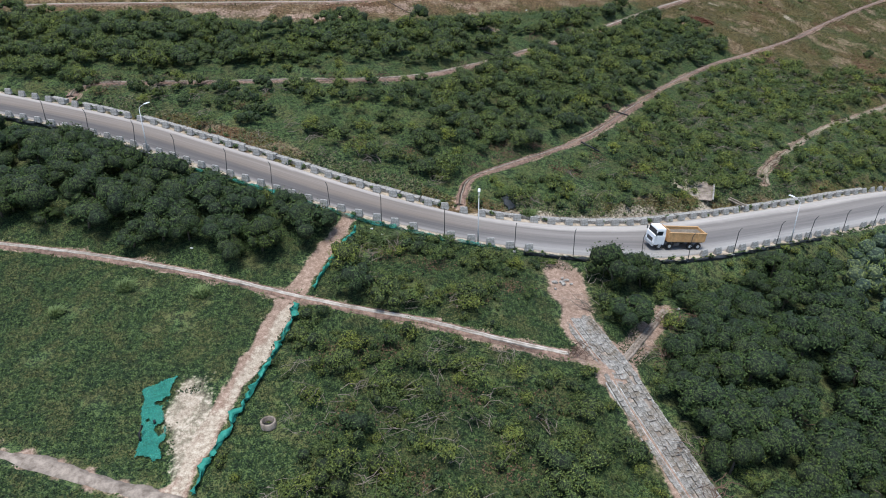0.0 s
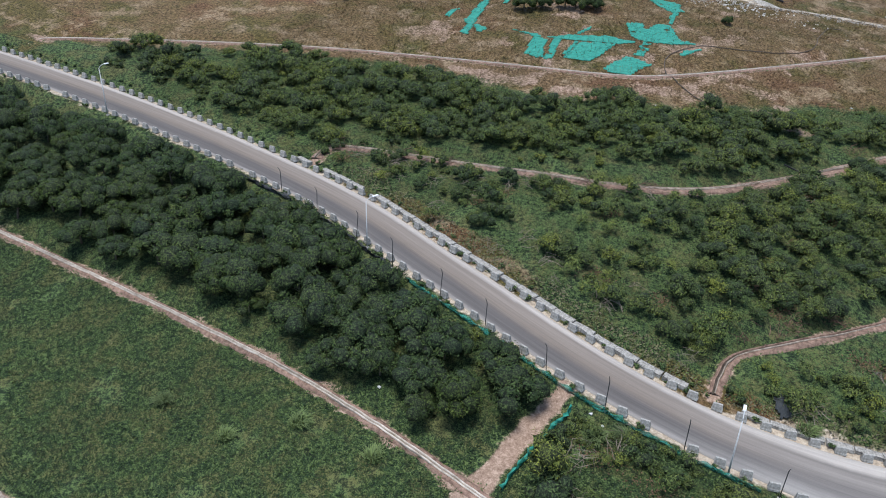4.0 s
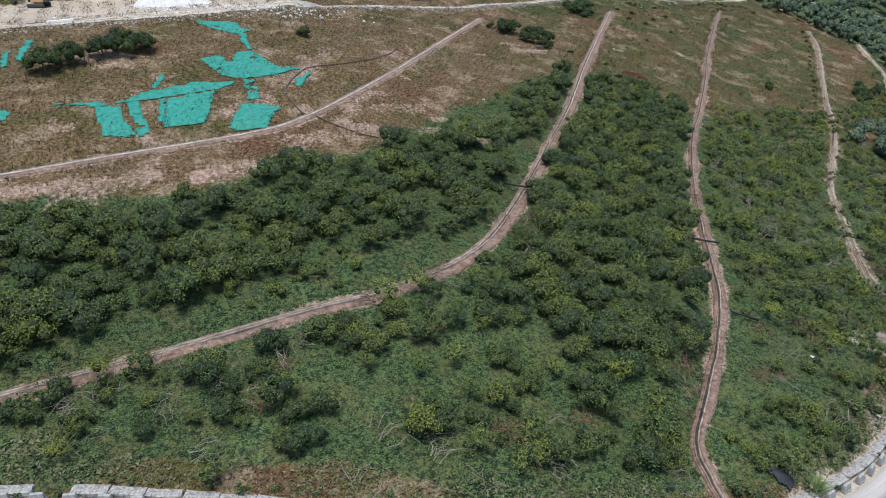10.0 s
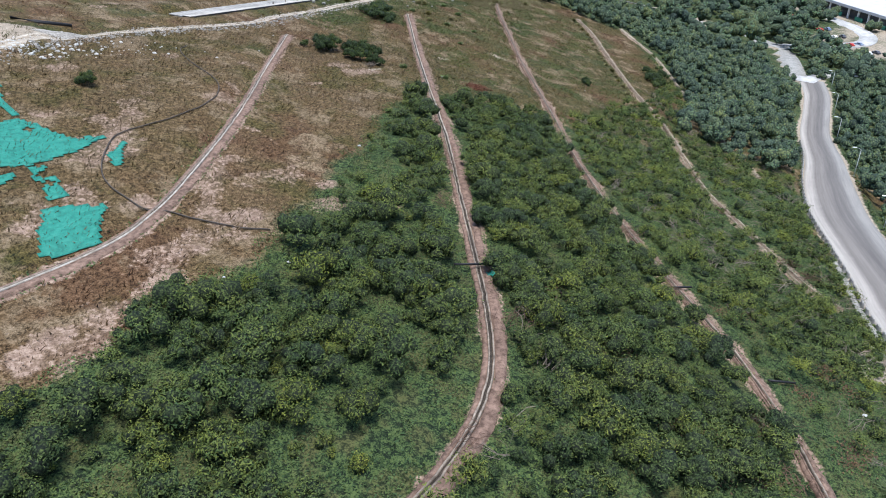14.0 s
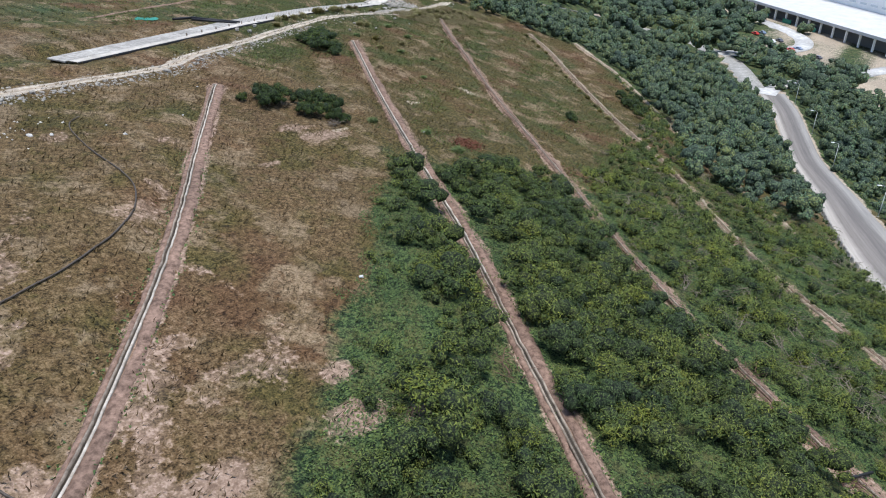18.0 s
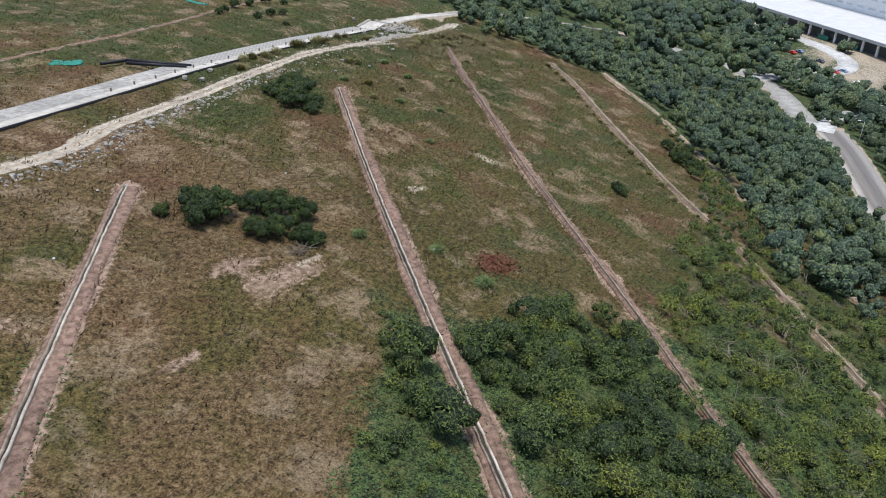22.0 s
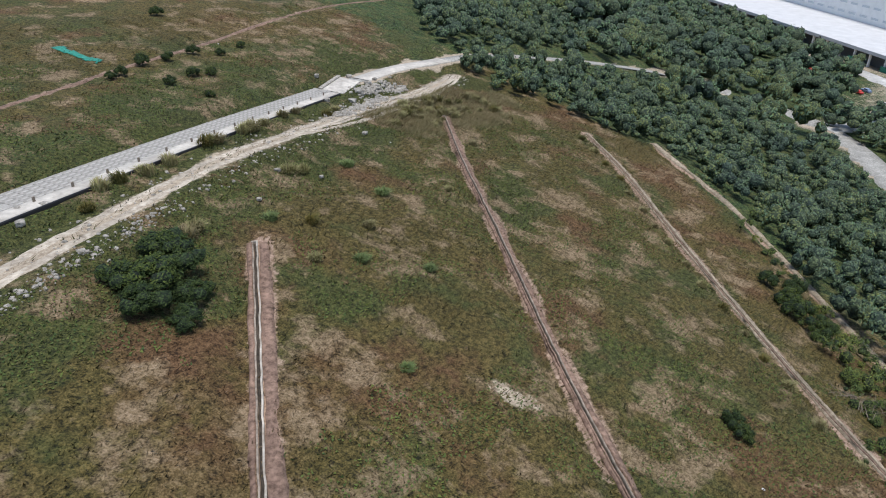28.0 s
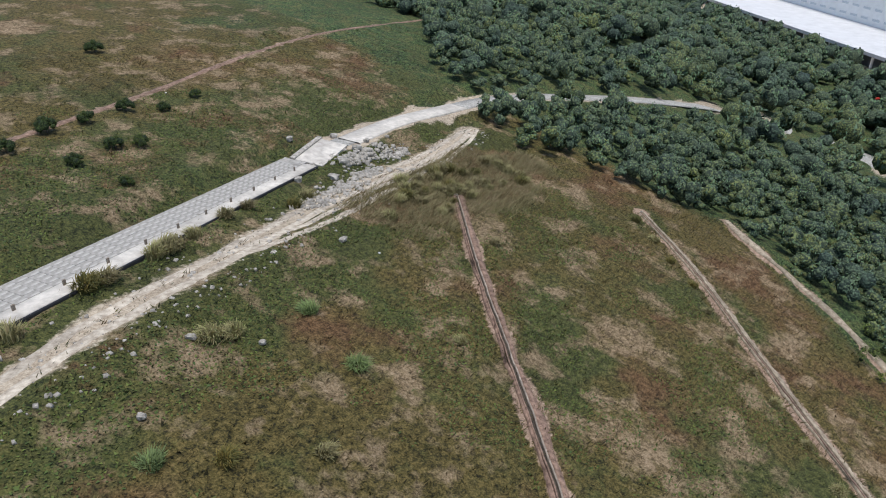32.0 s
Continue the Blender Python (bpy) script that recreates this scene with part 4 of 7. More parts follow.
far_crown = [crown_arrays(80 + i, 7, 2.9, 6.0, 23, 0.45, 0.08, 0.92, 0.5, 0.6) for i in range(10)]
distant = [crown_arrays(180 + i, 8, 3.0, 6.0, 20, 0.6, 0.05, 0.95, 0.5, 0.5) for i in range(10)]
merged("woods_right", far_crown, q3, 0.85 + 0.4 * rs.rand(len(q3)), 4, [M_LEAF, M_CANOPY], "dark green trees filling the hollow below the road", "woods")

q = scatter(-126, 70, 125, 225, 3.5, 6)
s = plan(q)
q = q[in_upper_thicket(q, s) & (fractal(q, 7, 31) > -0.32)]
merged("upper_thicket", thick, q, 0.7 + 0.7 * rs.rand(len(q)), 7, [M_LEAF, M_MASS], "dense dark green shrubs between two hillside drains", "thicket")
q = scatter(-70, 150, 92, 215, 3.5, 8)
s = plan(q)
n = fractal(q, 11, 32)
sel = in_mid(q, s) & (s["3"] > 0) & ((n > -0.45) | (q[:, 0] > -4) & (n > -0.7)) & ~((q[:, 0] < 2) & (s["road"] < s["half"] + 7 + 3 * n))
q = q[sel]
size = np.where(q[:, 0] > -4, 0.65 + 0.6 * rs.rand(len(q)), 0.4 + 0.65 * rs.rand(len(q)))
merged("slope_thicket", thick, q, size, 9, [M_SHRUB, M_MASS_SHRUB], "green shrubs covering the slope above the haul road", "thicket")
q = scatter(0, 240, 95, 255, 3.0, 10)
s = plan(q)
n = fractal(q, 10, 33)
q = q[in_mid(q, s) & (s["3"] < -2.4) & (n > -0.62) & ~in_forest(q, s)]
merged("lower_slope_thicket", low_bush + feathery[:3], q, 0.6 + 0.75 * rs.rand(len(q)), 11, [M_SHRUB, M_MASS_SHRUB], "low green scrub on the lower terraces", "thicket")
q = scatter(-24, 36, 30, 92, 2.8, 12)
s = plan(q)
n = fractal(q, 8, 34)
q = q[(s["road"] < -s["half"] - 2.2) & (np.abs(s["low"]) > 1.8) & (s["gpath"] > 2.2) & (q[:, 0] > -17.5 - (75 - q[:, 1]) * 0.3) & (s["chute"] > 3.0) & (s["ladder"] > 1.8) & (n > -0.5) & (np.hypot(q[:, 0] - 16, q[:, 1] - 80) > 4.5) & (np.hypot(q[:, 0] + 18, q[:, 1] - 56) > 4.4)]
merged("verge_scrub", low_bush + thick[:2], q, 0.4 + 1.0 * rs.rand(len(q)) ** 2, 13, [M_SHRUB, M_MASS_SHRUB], "tangled green scrub below the haul road", "scrub")
q = scatter(-80, 120, 76, 140, 2.4, 113)
s = plan(q)
q = q[(s["road"] < -s["half"] - 2.4) & (s["road"] > -s["half"] - 6.5) & (np.hypot(q[:, 0] - 16, q[:, 1] - 80) > 6) & (s["ladder"] > 1.6) & (s["gpath"] > 2.5)]
merged("verge_bushes", low_bush, q, 0.5 + 0.5 * rs.rand(len(q)), 114, [M_SHRUB, M_MASS_SHRUB], "low green scrub along the net below the road", "scrub")
q = scatter(110, 285, 60, 360, 4.8, 14)
s = plan(q)
q = q[in_forest(q, s)]
merged("forest_near", far_crown, q, 0.6 + 0.62 * rs.rand(len(q)), 15, [M_LEAF_FAR, M_CANOPY], "dense woodland beyond the terraces, grey-green from painted haze", "forest", 0.4, 0.6)
q = scatter(285, 600, 60, 470, 10.2, 16)
s = plan(q)
q = q[in_forest(q, s)]
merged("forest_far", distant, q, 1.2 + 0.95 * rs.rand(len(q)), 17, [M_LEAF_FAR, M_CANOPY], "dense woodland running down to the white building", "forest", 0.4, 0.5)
q = scatter(206, 285, 360, 470, 6.3, 18)
s = plan(q)
q = q[in_forest(q, s)]
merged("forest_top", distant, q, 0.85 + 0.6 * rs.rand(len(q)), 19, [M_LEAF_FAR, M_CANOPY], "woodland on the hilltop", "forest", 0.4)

# low scrub between the taller shrubs and over the lowest benches
q = scatter(-126, 60, 120, 225, 3.2, 127)
s = plan(q)
band = np.interp(q[:, 0], [-130, -91, -60, -35, -17, 2, 35, 55], [3, 4, 9, 13, 10, 15, 20, 25])
q = q[((s["2"] > 1.9) | (q[:, 0] < -64)) & (s["1"] < -band - 0.5) & (s["along"] < 264) & (s["road"] > s["half"] + 4.5) & (fractal(q, 8, 128) > -0.1)]
merged("upper_scrub", low_bush, q, 0.45 + 0.6 * rs.rand(len(q)), 129, [M_SHRUB, M_MASS_SHRUB], "low green scrub between taller shrubs", "scrub")
cb = np.vstack([resample(BENCH_4, 2.0)[:, :2], resample(BENCH_5, 2.0)[:, :2]])
cb = cb[(cb[:, 0] > 72) & (cb[:, 0] < 160) & (cb.sum(1) < 330)]
cb = cb[fractal(cb, 11, 130) > -0.15]
cb = cb + rs.randn(len(cb), 2) * 0.7
merged("bench_scrub", low_bush, cb, 0.4 + 0.5 * rs.rand(len(cb)), 131, [M_SHRUB, M_MASS_SHRUB], "green scrub grown over the lowest bench drains", "scrub")

# airy yellow-green shrubs standing up through the scrub
q = scatter(-75, 160, 92, 215, 5.6, 120)
s = plan(q)
q = q[(in_mid(q, s) | in_upper_thicket(q, s) & (fractal(q, 9, 122) > 0.2)) & (fractal(q, 14, 121) > -0.15) & ~in_forest(q, s)]
merged("airy_shrubs", feathery, q, 0.7 + 0.6 * rs.rand(len(q)), 123, [M_SHRUB, M_MASS_SHRUB], "airy yellow-green shrubs above the low scrub", "shrubs")
q = scatter(-20, 34, 34, 92, 5.0, 124)
s = plan(q)
q = q[(s["road"] < -s["half"] - 3) & (np.abs(s["low"]) > 2.2) & (s["gpath"] > 3) & (q[:, 0] > -14 - (75 - q[:, 1]) * 0.3) & (s["chute"] > 3.6) & (s["ladder"] > 2.6) & (np.hypot(q[:, 0] - 16, q[:, 1] - 80) > 5) & (np.hypot(q[:, 0] + 18, q[:, 1] - 56) > 6.5) & (fractal(q, 9, 125) > -0.2)]
merged("airy_verge_shrubs", feathery, q, 0.6 + 0.6 * rs.rand(len(q)), 126, [M_SHRUB, M_MASS_SHRUB], "airy yellow-green shrubs below the haul road", "shrubs")

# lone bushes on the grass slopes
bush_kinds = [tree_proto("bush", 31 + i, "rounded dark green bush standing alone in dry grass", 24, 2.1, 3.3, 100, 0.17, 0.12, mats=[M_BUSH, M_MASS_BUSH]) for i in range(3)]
BUSHES = [(48.6, 227.8, 0.85), (51.2, 228.2, 0.9), (49.6, 230.2, 0.75), (55.4, 227.4, 0.75), (57.2, 225.4, 0.85), (58.2, 223.4, 0.7), (51.4, 222.9, 0.65), (53.2, 221.8, 0.7), (54.8, 219.8, 0.55), (55.6, 218.4, 0.45), (89.2, 256.8, 1.1), (92.6, 257.2, 1.0), (93.4, 260.4, 1.05), (86.6, 254.4, 0.95), (91, 253.4, 0.8), (88.2, 250.8, 0.7), (87.6, 259, 0.8),
          (-39.5, 204.5, 1.15), (-43, 203.5, 1.0), (-52, 199.5, 1.1), (-48.5, 201.5, 1.0), (-36, 205.5, 0.9), (-95, 190, 1.0), (-6, 212, 0.55), (132.6, 321.2, 0.62), (125.3, 316.3, 0.5), (138.8, 322.6, 0.5), (146, 324.6, 0.52), (151.1, 323.1, 0.42), (137, 312.7, 0.5),
          (140, 311.8, 0.48), (130, 309.8, 0.45), (131.7, 301.9, 0.35), (159.4, 326.5, 0.4), (124, 211, 0.5), (122.5, 209.5, 0.45), (163, 211, 0.9), (166, 213, 0.8), (160, 207.5, 0.85), (170, 217, 0.7), (172, 213, 0.75), (46, 231, 0.4), (157, 351, 0.6), (122.8, 315.5, 0.4)]
made = {}
for i, (x, y, sc) in enumerate(BUSHES):
    k = i % 3
    ob = place(bush_kinds[k], x, y, sc * 1.38, i * 1.7, k not in made, 0.8 if 85 < x < 98 else 1.1)
    ob["group"] = "lone bushes on the slope"
    made[k] = 1


# ---- creepers and grass: loose leaves over the ground ----
def litter(name, q, size, tilt, mat, label, category, seed, upright=False, tone=None):
    """Loose leaves over the ground, or upright tufts of blades."""
    rs = np.random.RandomState(seed)
    z = gsample(q)
    p = np.column_stack([q, z])
    if upright:
        k = 5
        big = size * (0.55 + 0.9 * rs.rand(len(q)) ** 2)
        wind = np.column_stack([0.35 + 0.35 * rs.randn(len(q)), -0.45 + 0.35 * rs.randn(len(q)), np.zeros(len(q))])
        p, L, lean = np.repeat(p, k, 0), np.repeat(big, k) * (0.6 + 0.7 * rs.rand(len(q) * k)), np.repeat(wind, k, 0)
        p[:, :2] += rs.randn(len(p), 2) * 0.45 * (L / size)[:, None]
        p[:, 2] = gsample(p[:, :2]) - 0.03
        a = rs.rand(len(p)) * 6.283
        side = np.column_stack([np.cos(a), np.sin(a), np.zeros(len(p))]) * (L * (0.13 if size < 0.6 else 0.045))[:, None]
        tip = (np.array([0, 0, 0.8]) + lean + 0.3 * rs.randn(len(p), 3) * np.array([1, 1, 0.2])) * L[:, None]
        v = np.stack([p - side, p + side, p + tip], 1).reshape(-1, 3)
        f = np.arange(len(v)).reshape(-1, 3)
        weights = {nm: np.repeat(w, 3 * k) for nm, w in zip(("dry", "soil", "pale", "lush"), cover(q))}
        weights["soil"], weights["pale"] = weights["soil"] * 0.4, weights["pale"] * 0.3
        return tagged(new(name, sheet(name, v, f, mat, weights, False)), label, category, kind="stuff")
    else:
        nr = rs.randn(len(q), 3) * tilt
        nr[:, 2] += 1
        nr /= np.linalg.norm(nr, axis=1)[:, None]
        p[:, 2] += 0.05 + size * 0.45 * rs.rand(len(q))
        v, f = leaf_tris(rs, p, nr, size * 1.15, size * 0.95)
    t = np.repeat(tone if tone is not None else rs.rand(len(q)) * 0.4, 3)
    me = sheet(name, v, f, mat, {"tone": t}, False)
    return tagged(new(name, me), label, category, kind="stuff")


q = scatter(-110, 24, 36, 102, 0.25, 20)
q = q[q[:, 1] < np.interp(q[:, 0], [r[0] for r in ROAD], [r[1] for r in ROAD]) - 6]
s = plan(q)
n = fractal(q, 3.5, 41)
bare = np.minimum(np.hypot((q[:, 0] + 26.2) / 3.2, (q[:, 1] - 58.6) / 4.8), np.hypot((q[:, 0] + 25.7) / 2.5, (q[:, 1] - 53) / 4.2)) + 0.6 * np.maximum(fractal(q, 1.3, 46), 0)
sel = (s["road"] < -s["half"] - 1.5) & (np.abs(s["low"]) > 1.25 + 0.4 * n) & (s["path"] ** 2 > 2.2) & (s["gpath"] > 1.5 + 0.5 * n) & (bare > 1 + 0.3 * n) & (s["chute"] > 2.8) & (n > -0.62) & (np.hypot(q[:, 0] - 16, q[:, 1] - 80) > 4)
litter("creeper_field", q[sel], 0.21, 0.5, M_FIELD, "low dark green creeper leaves covering the field", "creeper", 21, tone=np.clip(0.25 + 0.35 * fractal(q[sel], 9, 42), 0, 1))
q = scatter(-110, 130, 92, 215, 0.29, 22)
q = q[(q[:, 1] > np.interp(q[:, 0], [r[0] for r in ROAD], [r[1] for r in ROAD])) & (q.sum(1) < 320)]
s = plan(q)
n = fractal(q, 4, 43)
sel = (s["road"] > s["half"] + 2.6) & (s["open"] > 1.5 + 0.5 * n) & (s["along"] < s["limit"] + 6 * n) & (s["1"] < -np.interp(q[:, 0], [-130, -91, -60, -35, -17, 2, 35, 55], [3, 4, 9, 13, 10, 15, 20, 25]) + 2 * n) & (n > -0.5)
litter("slope_creeper", q[sel], 0.2, 0.6, M_CREEPER, "green creepers and weeds under the shrubs", "creeper", 23, tone=np.clip(0.12 + 0.4 * fractal(q[sel], 10, 44), 0, 1))
q = scatter(-100, 240, 150, 352, 0.84, 24)
q = q[(q[:, 1] < np.interp(q[:, 0], [p[0] for p in UPPER_TRACK], [p[1] for p in UPPER_TRACK])) | (np.arange(len(q)) % 5 < 2)]
s = plan(q)
n = fractal(q, 5, 45)
sel = ((s["along"] > s["limit"] - 6) | (s["2"] > 10)) & (s["road"] > s["half"] + 4) & (s["open"] > 1.3 + 0.4 * n) & (np.abs(s["upper"]) > 3.0 + n) & ~in_forest(q, s) & (n > -0.75) & (np.abs(s["far"]) > 4)
litter("slope_grass", q[sel], 0.44, 0, M_BLADE, "short olive and straw-coloured grass on the upper slopes", "grass", 25, True)


q = scatter(60, 190, 190, 330, 0.45, 28)
q = q[q.sum(1) > 255]
s = plan(q)
w = cover(q)
n = fractal(q, 6, 49)
sel = (s["along"] > s["limit"] - 2) & (s["open"] > 1.4) & (np.abs(s["upper"]) > 3.2) & (w[3] + 0.55 * n > 0.78) & ~in_forest(q, s) & (np.abs(s["far"]) > 4)
bk = nearest(q, bank_mid)[0]
sel &= bk > 3.8
litter("green_weeds", q[sel], 0.23, 0.6, M_WEED, "low broad-leaved green weeds among the grass", "weeds", 29, tone=np.clip(0.2 + 0.4 * n[sel], 0, 1))


rr = np.random.RandomState(160)
q = np.array([(173, 284)]) + (rr.rand(11000, 2) * 2 - 1) * np.array([25, 10])
q = q[(np.hypot((q[:, 0] - 173) / 25, (q[:, 1] - 284) / 9) + 0.3 * fractal(q, 5, 161) < 1)]
s = plan(q)
litter("straw_field", q[(s["open"] > 1.2) & (np.abs(s["upper"]) > 2.5)], 0.8, 0, M_STRAW, "tall straw-coloured grass at the top of the terraces", "grass", 162, True)
rr = np.random.RandomState(66)
up_c = lines["upper"]
up_l = sides(up_c)[1]
pick = rr.randint(0, len(up_c), 900)
offs = np.where(rr.rand(900) < 0.35, 0.25 * rr.randn(900) + 0.2, np.where(rr.rand(900) < 0.5, 2.6 + 1.3 * rr.rand(900), -2.5 - 1.2 * rr.rand(900)))
litter("track_grass", up_c[pick, :2] + up_l[pick] * offs[:, None] + rr.randn(900, 2) * 0.5, 0.5, 0, M_BLADE, "straw-coloured grass along the gravel track", "grass", 67, True)


def stones(name, q, sizes, seed, mat, label, lift=0.02):
    """Many small angular stones in one mesh."""
    rs = np.random.RandomState(seed)
    base = np.array([(-1, -1, -1), (1, -1, -1), (1, 1, -1), (-1, 1, -1), (-0.6, -0.7, 1), (0.6, -0.7, 1), (0.6, 0.7, 1), (-0.6, 0.7, 1)]) * np.array([0.75, 0.5, 0.35])
    faces = np.array([(0, 3, 2, 1), (4, 5, 6, 7), (0, 1, 5, 4), (1, 2, 6, 5), (2, 3, 7, 6), (3, 0, 4, 7)])
    n = len(q)
    a = rs.rand(n) * 6.283
    v = base[None] * (1 + 0.15 * rs.randn(n, 8, 3)) * np.asarray(sizes)[:, None, None]
    x, y = v[..., 0] * np.cos(a)[:, None] - v[..., 1] * np.sin(a)[:, None], v[..., 0] * np.sin(a)[:, None] + v[..., 1] * np.cos(a)[:, None]
    p = np.stack([x + q[:, :1], y + q[:, 1:], v[..., 2] + (gsample(q) + lift)[:, None]], -1).reshape(-1, 3)
    f = (faces[None] + 8 * np.arange(n)[:, None, None]).reshape(-1, 4)
    return tagged(new(name, sheet(name, p, f, mat, None, False)), label, "rubble", kind="stuff")


# dead branches lying in the scrub
def dead_branches(name, q, seed, size=1.0, mat=None, label="tangle of bleached dead branches in the scrub"):
    """Long thin arching twigs that lie much the same way in each tangle."""
    rs = np.random.RandomState(seed)
    bm = bmesh.new()
    for x, y in q:
        a = rs.rand() * 6.283
        for j in range(rs.randint(4, 11)):
            a2 = a + rs.randn() * 0.45
            L = size * (1.2 + 2.2 * rs.rand())
            x0, y0 = x + 0.7 * rs.randn(), y + 0.7 * rs.randn()
            z0 = float(gsample([(x0, y0)])[0])
            h = 0.5 + 0.9 * rs.rand()
            pts = []
            for u in (0.0, 0.35, 0.7, 1.0):
                b = a2 + 0.5 * u * rs.randn()
                px, py = x0 + L * u * math.cos(b), y0 + L * u * math.sin(b)
                pts.append((px, py, z0 + 0.25 + h * math.sin(0.3 + 2.1 * u) + 0.12 * rs.randn()))
            r = 0.018 + 0.02 * rs.rand()
            add_tube(bm, pts, [r * 1.5, r * 1.2, r, r * 0.4], 3, False)
            if rs.rand() < 0.6:
                e, b = pts[2], a2 + rs.choice([-0.8, 0.8])
                add_tube(bm, [e, (e[0] + 0.35 * L * math.cos(b), e[1] + 0.35 * L * math.sin(b), e[2] + 0.25 * rs.randn())], [r, r * 0.4], 3, False)
    return tagged(new(name, bm_mesh(name, bm, mat or M_DEADWOOD)), label, "dead branches", kind="stuff")


q = scatter(-60, 60, 96, 150, 5.0, 50)
s = plan(q)
dead_branches("dead_branches_slope", q[in_mid(q, s) & (fractal(q, 12, 51) > -0.1)], 52)
q = scatter(-16, 30, 40, 88, 4.6, 53)
s = plan(q)
dead_branches("dead_branches_verge", q[(s["road"] < -s["half"] - 3) & (np.abs(s["low"]) > 1.5) & (s["chute"] > 3) & (s["gpath"] > 3) & (fractal(q, 9, 54) > 0)], 55)
q = scatter(40, 150, 120, 215, 6.4, 56)
s = plan(q)
dead_branches("dead_branches_terrace", q[in_mid(q, s) & (s["3"] < 0)], 57)


M_REDTWIG = material("red_brown_dead_twigs", simple((0.06, 0.034, 0.024), (0.20, 0.125, 0.088), 4, 0.02), 0.9)
rr = np.random.RandomState(150)
heaps = [(15, 67.5), (15.8, 66.3), (29, 76), (30.5, 74), (28, 72.5), (26, 69.5), (31.5, 77.5), (24.8, 55), (26.5, 51), (29, 44), (27, 47), (40, 62), (9, 112), (6, 110), (11, 115), (64, 131), (67, 135), (-60, 129), (-52, 130.3), (-44, 130.8), (-64, 128.5), (16, 119), (33, 140), (44, 152), (78, 151), (90, 162), (20, 166.5), (30, 176), (-20, 131.8), (-12, 133.5), (4, 143)]
heaps = np.array([(x + 0.6 * rr.randn(), y + 0.6 * rr.randn()) for x, y in heaps for k in range(2)])
dead_branches("cut_brush", heaps, 151, 0.9, M_REDTWIG, "red-brown cut brush heaped beside drains and chute")


# ---- drains along the benches ----
def strip(name, c, offs, lifts, mat, label, category, attrs=None, jitter=0.0, seed=0):
    rs = np.random.RandomState(seed)
    o = [np.full(len(c), a) + jitter * np.convolve(rs.randn(len(c) + 4), np.ones(5) / 5, "valid") * (1 if k in (0, len(offs) - 1) else 0.15) for k, a in enumerate(offs)]
    v, f = ribbon(c, o, lifts, 0.5)
    return tagged(new(name, sheet(name, v, f, mat, attrs, False)), label, category, kind="structure")


M_SOIL_PALE = material("straw_strewn_soil", simple((0.17, 0.13, 0.09), (0.40, 0.335, 0.25), 1.6, 0.06), 0.95)
# downhill and uphill width of the trodden soil, width of the slot
DRAINS = {"1": (1.45, 0.85, 0.62), "2": (1.55, 0.85, 0.68), "3": (1.05, 0.6, 0.62), "4": (0.85, 0.5, 0.55), "low": (0.85, 0.8, 0.6)}


def drain(key, seed):
    low_side, high_side, slot = DRAINS[key]
    c = resample(BENCHES[key], 1.0)
    if key == "low":
        c = c[c[:, 0] < 14.6]
    rs = np.random.RandomState(seed)
    c[:, :2] += 0.03 * rs.randn(len(c), 2)
    root = tagged(new("drain_channel"), "narrow concrete drain with sunken bed along a hillside bench", "drain", "bench drains", "structure")
    soil_mat = M_SOIL_PALE if key == "4" else M_SOIL
    low_wall = {"1": M_DRAIN_PALE, "2": M_DRAIN_PALE, "3": M_DRAIN, "4": M_SOIL_PALE, "low": M_DRAIN_PALE}[key]
    pieces = [("channel_wall", [0.2, 0.21, 0.42, 0.45], [-0.22, 0.02, 0.02, -0.1], M_SOIL if key in "34" else M_DRAIN_PALE if key == "low" else M_DRAIN, 0, None),
              ("channel_wall", [-0.46, -0.44, -0.21, -0.2], [-0.1, 0.03, 0.04, -0.22], low_wall, 0, None),
              ("channel_bed", [-0.2, 0, 0.2], [-0.2, -0.24, -0.2], M_SOIL_PALE if key == "4" else M_DRAIN if key == "low" else M_DRAIN_BED, 0, None)]
    if key == "2":
        cutoff = int(np.argmax(c[:, 0] > 34))
        pieces[1:2] = [pieces[1][:3] + (M_DRAIN, 0, cutoff + 1), pieces[1][:3] + (M_DRAIN_PALE, cutoff, None)]
    for name, offs, lifts, mat, i0, i1 in pieces:
        cs = c[i0:i1]
        wob = np.convolve(rs.randn(len(cs) + 6), np.ones(7) / 7, "valid") * 0.05
        v, f = ribbon(cs, [np.full(len(cs), o * slot) + wob for o in offs], lifts, 0.3)
        part(name, sheet(name, v, f, mat, None, False), root)
    strip("trodden_strip", c, [-low_side, -low_side + 0.4, -0.46 * slot - 0.02], [-0.35, -0.12, -0.07], soil_mat, "trodden brown soil beside the drain", "path", None, 0.22, seed + 1)
    strip("trodden_strip", c, [0.45 * slot + 0.01, high_side - 0.2, high_side], [-0.08, -0.08, -0.25], soil_mat, "bare soil on the uphill side of the drain", "path", None, 0.15, seed + 2)
    a = math.atan2(c[-1, 1] - c[-3, 1], c[-1, 0] - c[-3, 0])
    part("end_wall", box_mesh("end_wall", (0.18, 1.0 * slot, 0.34), M_DRAIN_PALE, 0.02), root).matrix_basis = Matrix.Translation((c[-1, 0], c[-1, 1], c[-1, 2] - 0.1)) @ Matrix.Rotation(a, 4, "Z")
    # leaves and grass that hang over both edges
    _, lf = sides(c)
    pick = rs.randint(0, len(c), len(c) * 14)
    off = np.where(rs.rand(len(pick)) < 0.5, -low_side + 0.1, high_side + 0.05) + 0.22 * rs.randn(len(pick))
    return c[pick, :2] + lf[pick] * off[:, None] + 0.4 * rs.randn(len(pick), 2) * np.array([1, 1])


